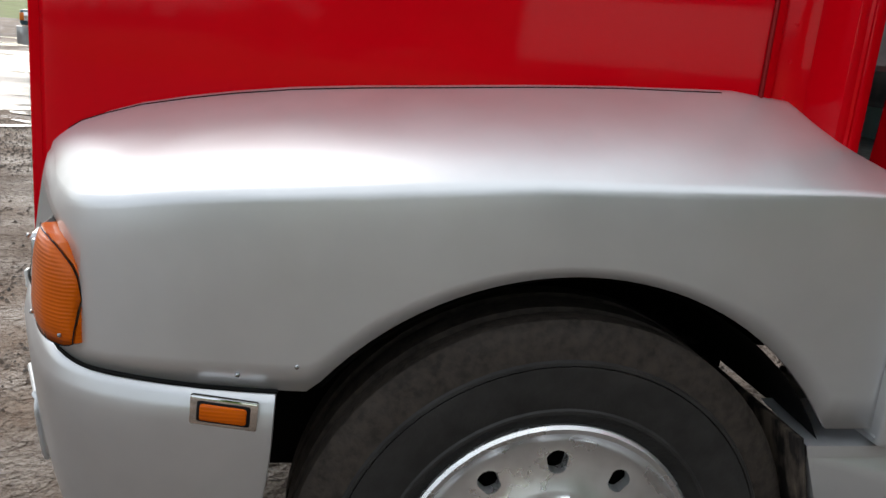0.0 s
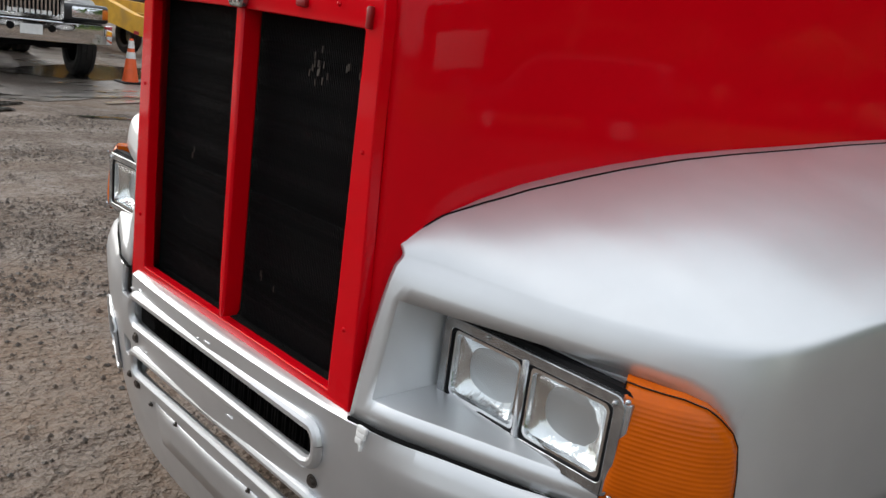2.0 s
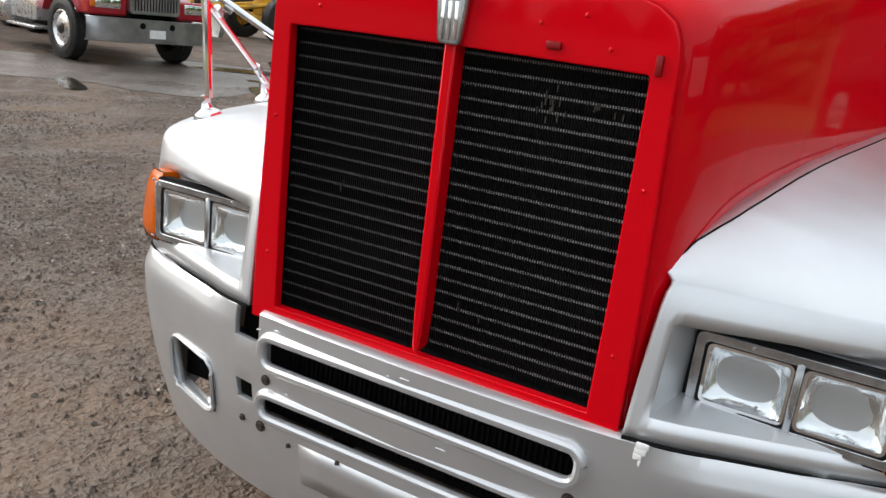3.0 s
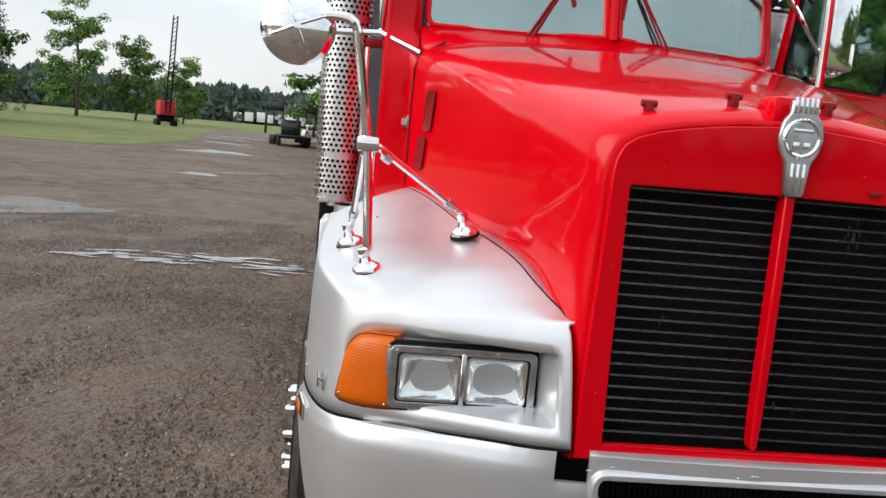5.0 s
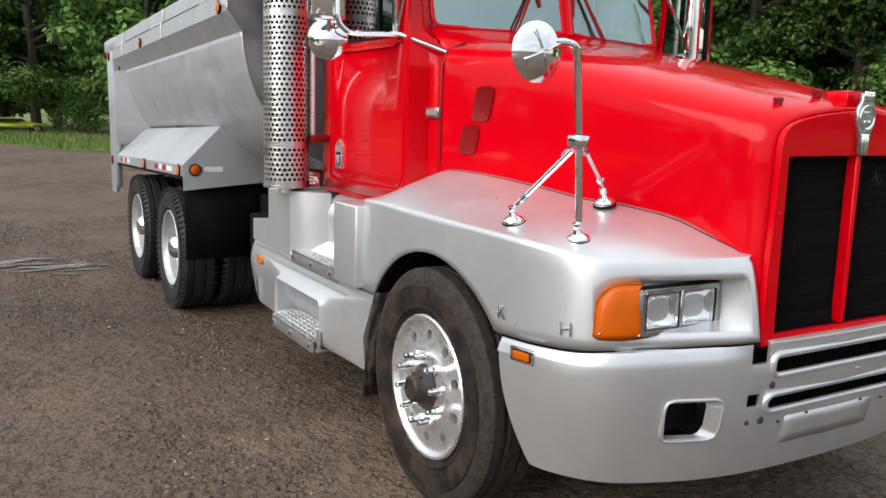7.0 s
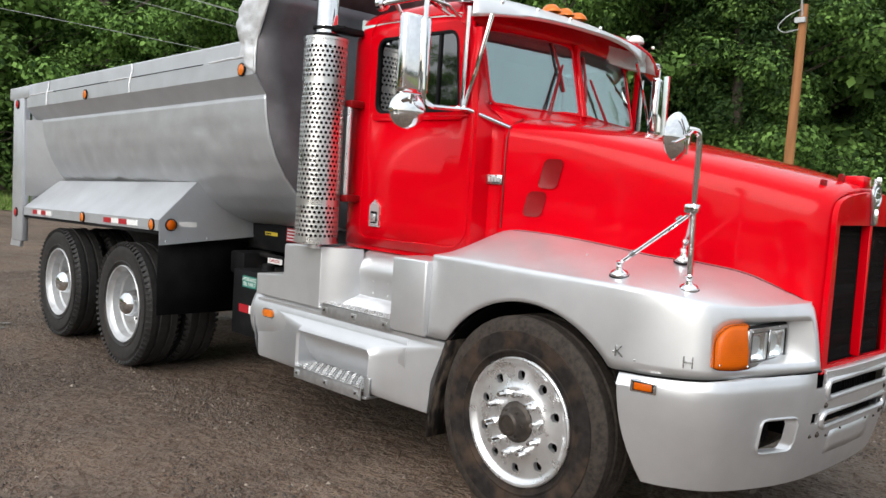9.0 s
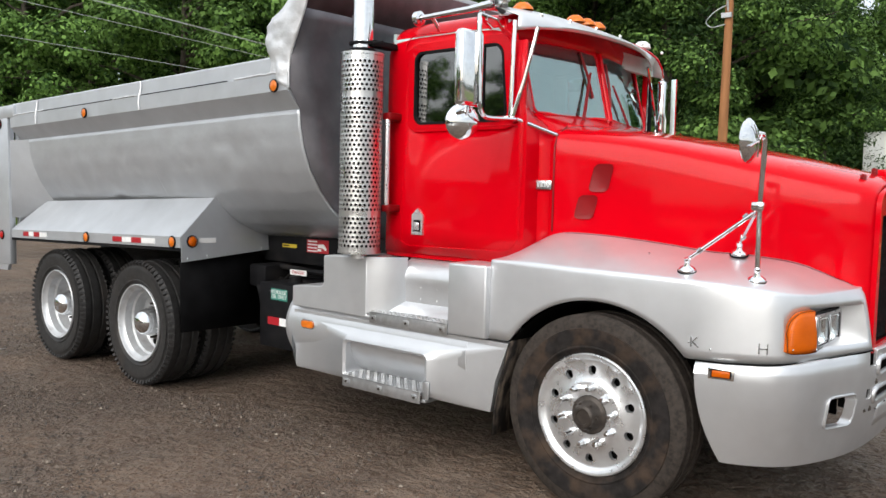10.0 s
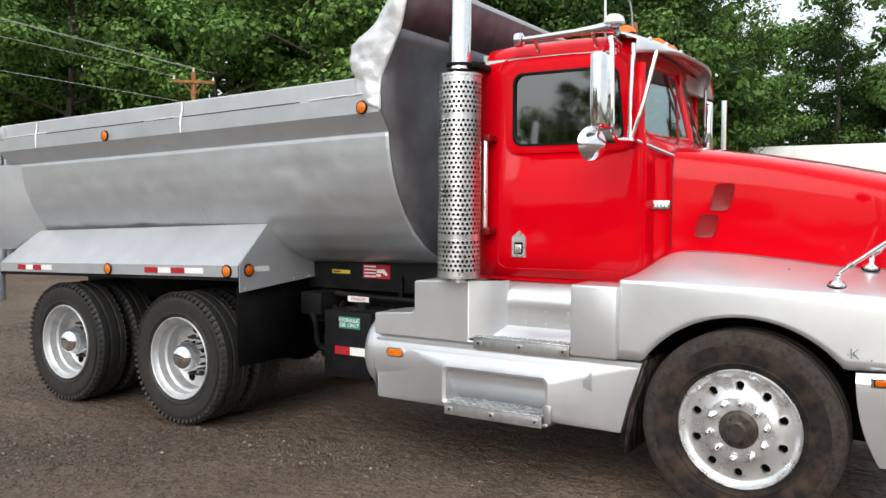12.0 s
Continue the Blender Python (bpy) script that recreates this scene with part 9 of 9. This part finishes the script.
def car(name, label, x, y, hx, hy, paint, kind="suv"):
    c = vehicle(name, label, "car" if kind != "pickup" else "pickup", x, y, hx, hy)
    roof = {"suv": [(-2.2, 0.55), (-2.25, 1.05), (-2.1, 1.70), (-1.6, 1.76), (0.3, 1.74), (1.0, 1.12), (2.2, 0.98), (2.35, 0.75), (2.33, 0.45)],
            "pickup": [(-2.75, 0.55), (-2.8, 1.08), (-0.95, 1.08), (-0.8, 1.72), (0.45, 1.72), (1.05, 1.14), (2.4, 1.05), (2.55, 0.75), (2.5, 0.45)],
            "wagon": [(-2.1, 0.45), (-2.2, 0.92), (-1.9, 1.42), (-1.3, 1.48), (0.3, 1.44), (1.05, 0.98), (2.1, 0.82), (2.25, 0.6), (2.2, 0.4)]}[kind]
    bm = bmesh.new()
    rows = []
    for y0, f in ((-0.90, 0.90), (-0.86, 1.0), (0.86, 1.0), (0.90, 0.90)):
        rows.append([(px, y0 * (0.82 if pz > 1.3 else 1.0), 0.42 + (pz - 0.42) * (f if pz > 0.5 else 1)) for px, pz in roof])
    sheet(bm, rows)
    for r in (rows[0], rows[-1]):
        bm.faces.new([bm.verts.new(p) for p in r])
    solid(part("body", bm, paint, c, sharp=45), 0.03)
    zb, zt = (1.12, 1.62) if kind != "wagon" else (0.95, 1.36)
    x0, x1 = (-0.75, 0.55) if kind == "pickup" else (-1.95, 0.5)
    for s in (1, -1):
        bm = bmesh.new()
        prism(bm, [(x0 + 0.08, zt), (x0, zb), (x1 + 0.32, zb), (x1 - 0.15, zt)], s * 0.72, s * 0.85, "y")
        part("side_window", bm, M_DGLASS, c)
        for wx in (-1.5, 1.45):
            yard_wheel(c, wx, s * 0.80, 0.36, 0.22, M_STEELW, False)
        bm = bmesh.new()
        bx = roof[1][0]
        box(bm, bx - 0.02, bx + 0.06, s * 0.74 - 0.09, s * 0.74 + 0.09, 0.78, 0.98, 0.02)
        part("tail_lamp", bm, M_REDLENS, c)
        bm = bmesh.new()
        box(bm, roof[-2][0] - 0.08, roof[-2][0] + 0.01, s * 0.66 - 0.12, s * 0.66 + 0.12, roof[-2][1] - 0.06, roof[-2][1] + 0.09, 0.02)
        part("headlight", bm, M_REFL, c)
    bm = bmesh.new()
    box(bm, x0 - 0.17, x0 - 0.02, -0.66, 0.66, zb, zt, 0.01)
    part("rear_window", bm, M_DGLASS, c)
    bm = bmesh.new()
    prism(bm, [(x1 - 0.1, zt), (x1 + 0.34, zb), (x1 + 0.38, zb), (x1 - 0.06, zt)], -0.68, 0.68, "y")
    part("windscreen", bm, M_DGLASS, c)
    return c


def lowboy():
    """Black flat trailer with a stripped machine on it."""
    m = vehicle("black_lowboy", "black lowboy trailer carrying a stripped machine frame", "trailer", -56.5, -7.1, 1, 0.16)
    m.scale = (0.7, 0.72, 0.66)
    bm = bmesh.new()
    box(bm, -1.0, 9.0, -1.4, 1.4, 0.8, 1.05, 0.03)
    for s in (1, -1):
        prism(bm, [(-3.2, 0.2), (-1.0, 0.95), (-1.0, 1.05), (-3.3, 0.32)], s * 1.0 - 0.3, s * 1.0 + 0.3, "y")
    part("deck", bm, M_BLACK, m)
    bm = bmesh.new()
    for s in (1, -1):
        box(bm, 0.0, 0.25, s * 1.55 - 0.9, s * 1.55 + 0.9, 3.4, 4.3, 0.03)
        for y in (0.75, 2.3):
            box(bm, 0.0, 0.22, s * y - 0.12, s * y + 0.12, 1.0, 3.5, 0.02)
        box(bm, -0.6, 2.2, s * 1.6 - 0.35, s * 1.6 + 0.35, 0.0, 1.0, 0.06)
    box(bm, 0.2, 2.5, -0.9, 0.9, 1.0, 2.6, 0.1)
    part("machine_frame", bm, M_COAL, m)
    bm = bmesh.new()
    for s in (1, -1):
        box(bm, -0.02, 0.0, s * 1.3 - 0.2, s * 1.3 + 0.2, 2.5, 2.9)
    part("white_panel", bm, M_WHITE, m)
    for s in (1, -1):
        for x in (-0.3, 0.9, 5.5, 6.6):
            yard_wheel(m, x, s * 1.25, 0.45, 0.3)


def crane():
    c = vehicle("crawler_crane", "red crane with a black lattice boom", "crane", -88, -23.4, 1, 0.4)
    c.scale = (0.42, 0.42, 0.5)
    bm = bmesh.new()
    box(bm, -4.5, 3.0, -1.8, 1.8, 2.2, 5.2, 0.2, 3)
    part("machinery_house", bm, M_CRANE, c)
    bm = bmesh.new()
    for s in (1, -1):
        box(bm, -3.5, 3.5, s * 2.0 - 0.5, s * 2.0 + 0.5, 0.0, 1.3, 0.3, 3)
        part("track", bm, M_BLACK, c)
        bm = bmesh.new()
    box(bm, -1.5, 1.5, -2.0, 2.0, 0.8, 2.2)
    part("undercarriage", bm, M_BLACK, c)
    bm = bmesh.new()
    base, tip = Vector((3.2, 0, 2.6)), Vector((9.5, 0, 22.0))
    for sx, sy in ((-0.6, -0.6), (0.6, -0.6), (-0.6, 0.6), (0.6, 0.6)):
        tube(bm, [base + Vector((sx, sy, 0)), tip + Vector((sx * 0.8, sy * 0.8, 0))], 0.10, 6)
    for k in range(22):
        a, b = base.lerp(tip, k / 22), base.lerp(tip, (k + 1) / 22)
        for q in (-0.55, 0.55):
            tube(bm, [a + Vector((-0.55, q, 0)), b + Vector((0.55, q, 0))], 0.05, 5)
            tube(bm, [a + Vector((q, -0.55, 0)), b + Vector((q, 0.55, 0))], 0.05, 5)
    part("lattice_boom", bm, M_BLACK, c)


def lime_wreck():
    w = car("wrecked_car", "faded lime wreck of a low car in the grass", -50, 0.1, -0.1, 1.0, M_LIME, "wagon")
    w.scale = (0.70, 0.72, 0.52)


cone()
gooseneck()
dump_trailer(-9.0, -21.5, -0.45, 0.89, M_GREYP, "dark grey dump trailer parked behind the tractors")
dump_trailer(-4.2, -24.0, -0.4, 0.92, M_GREYP, "dark grey dump trailer parked behind the black truck")
box_trailer("white_box_truck", "white box body standing behind the dump trailers", -15.5, -27.0, -0.4, 0.9, 6.0, 2.4, 0.9, 2.5, (1.2,))
grader()
box_trailer("semi_trailer", "long white box trailer under the trees", -7.0, 33.2, 1.0, 0.03, 14.0, 2.5, 1.2, 4.35, (1.5, 2.8))
car("parked_suv", "dark sport utility car parked on the grass edge", -4.3, 13.0, 0.95, 0.3, M_SUVP, "suv")
car("blue_pickup", "blue pickup truck parked beside the trees", -55.5, -4.0, -0.98, -0.15, M_BLUE, "suv").scale.z = 0.88
car("pale_car", "pale parked car beside the blue pickup", -66, -6.1, -0.98, -0.15, M_TRAILW, "wagon")
lime_wreck()
lowboy()
crane()
for k, yy in enumerate((-41, -37.5, -34.5, -32, -28.5, -26, -23.5)):
    box_trailer("camper_trailer", "small white trailer in a far row", -240 + 2 * (k % 2), yy, 0.98, 0.15, 4.5 + (k % 3) * 0.8, 2.3, 0.7, 2.9 + 0.25 * (k % 3), (1.5,), "far row of trailers")
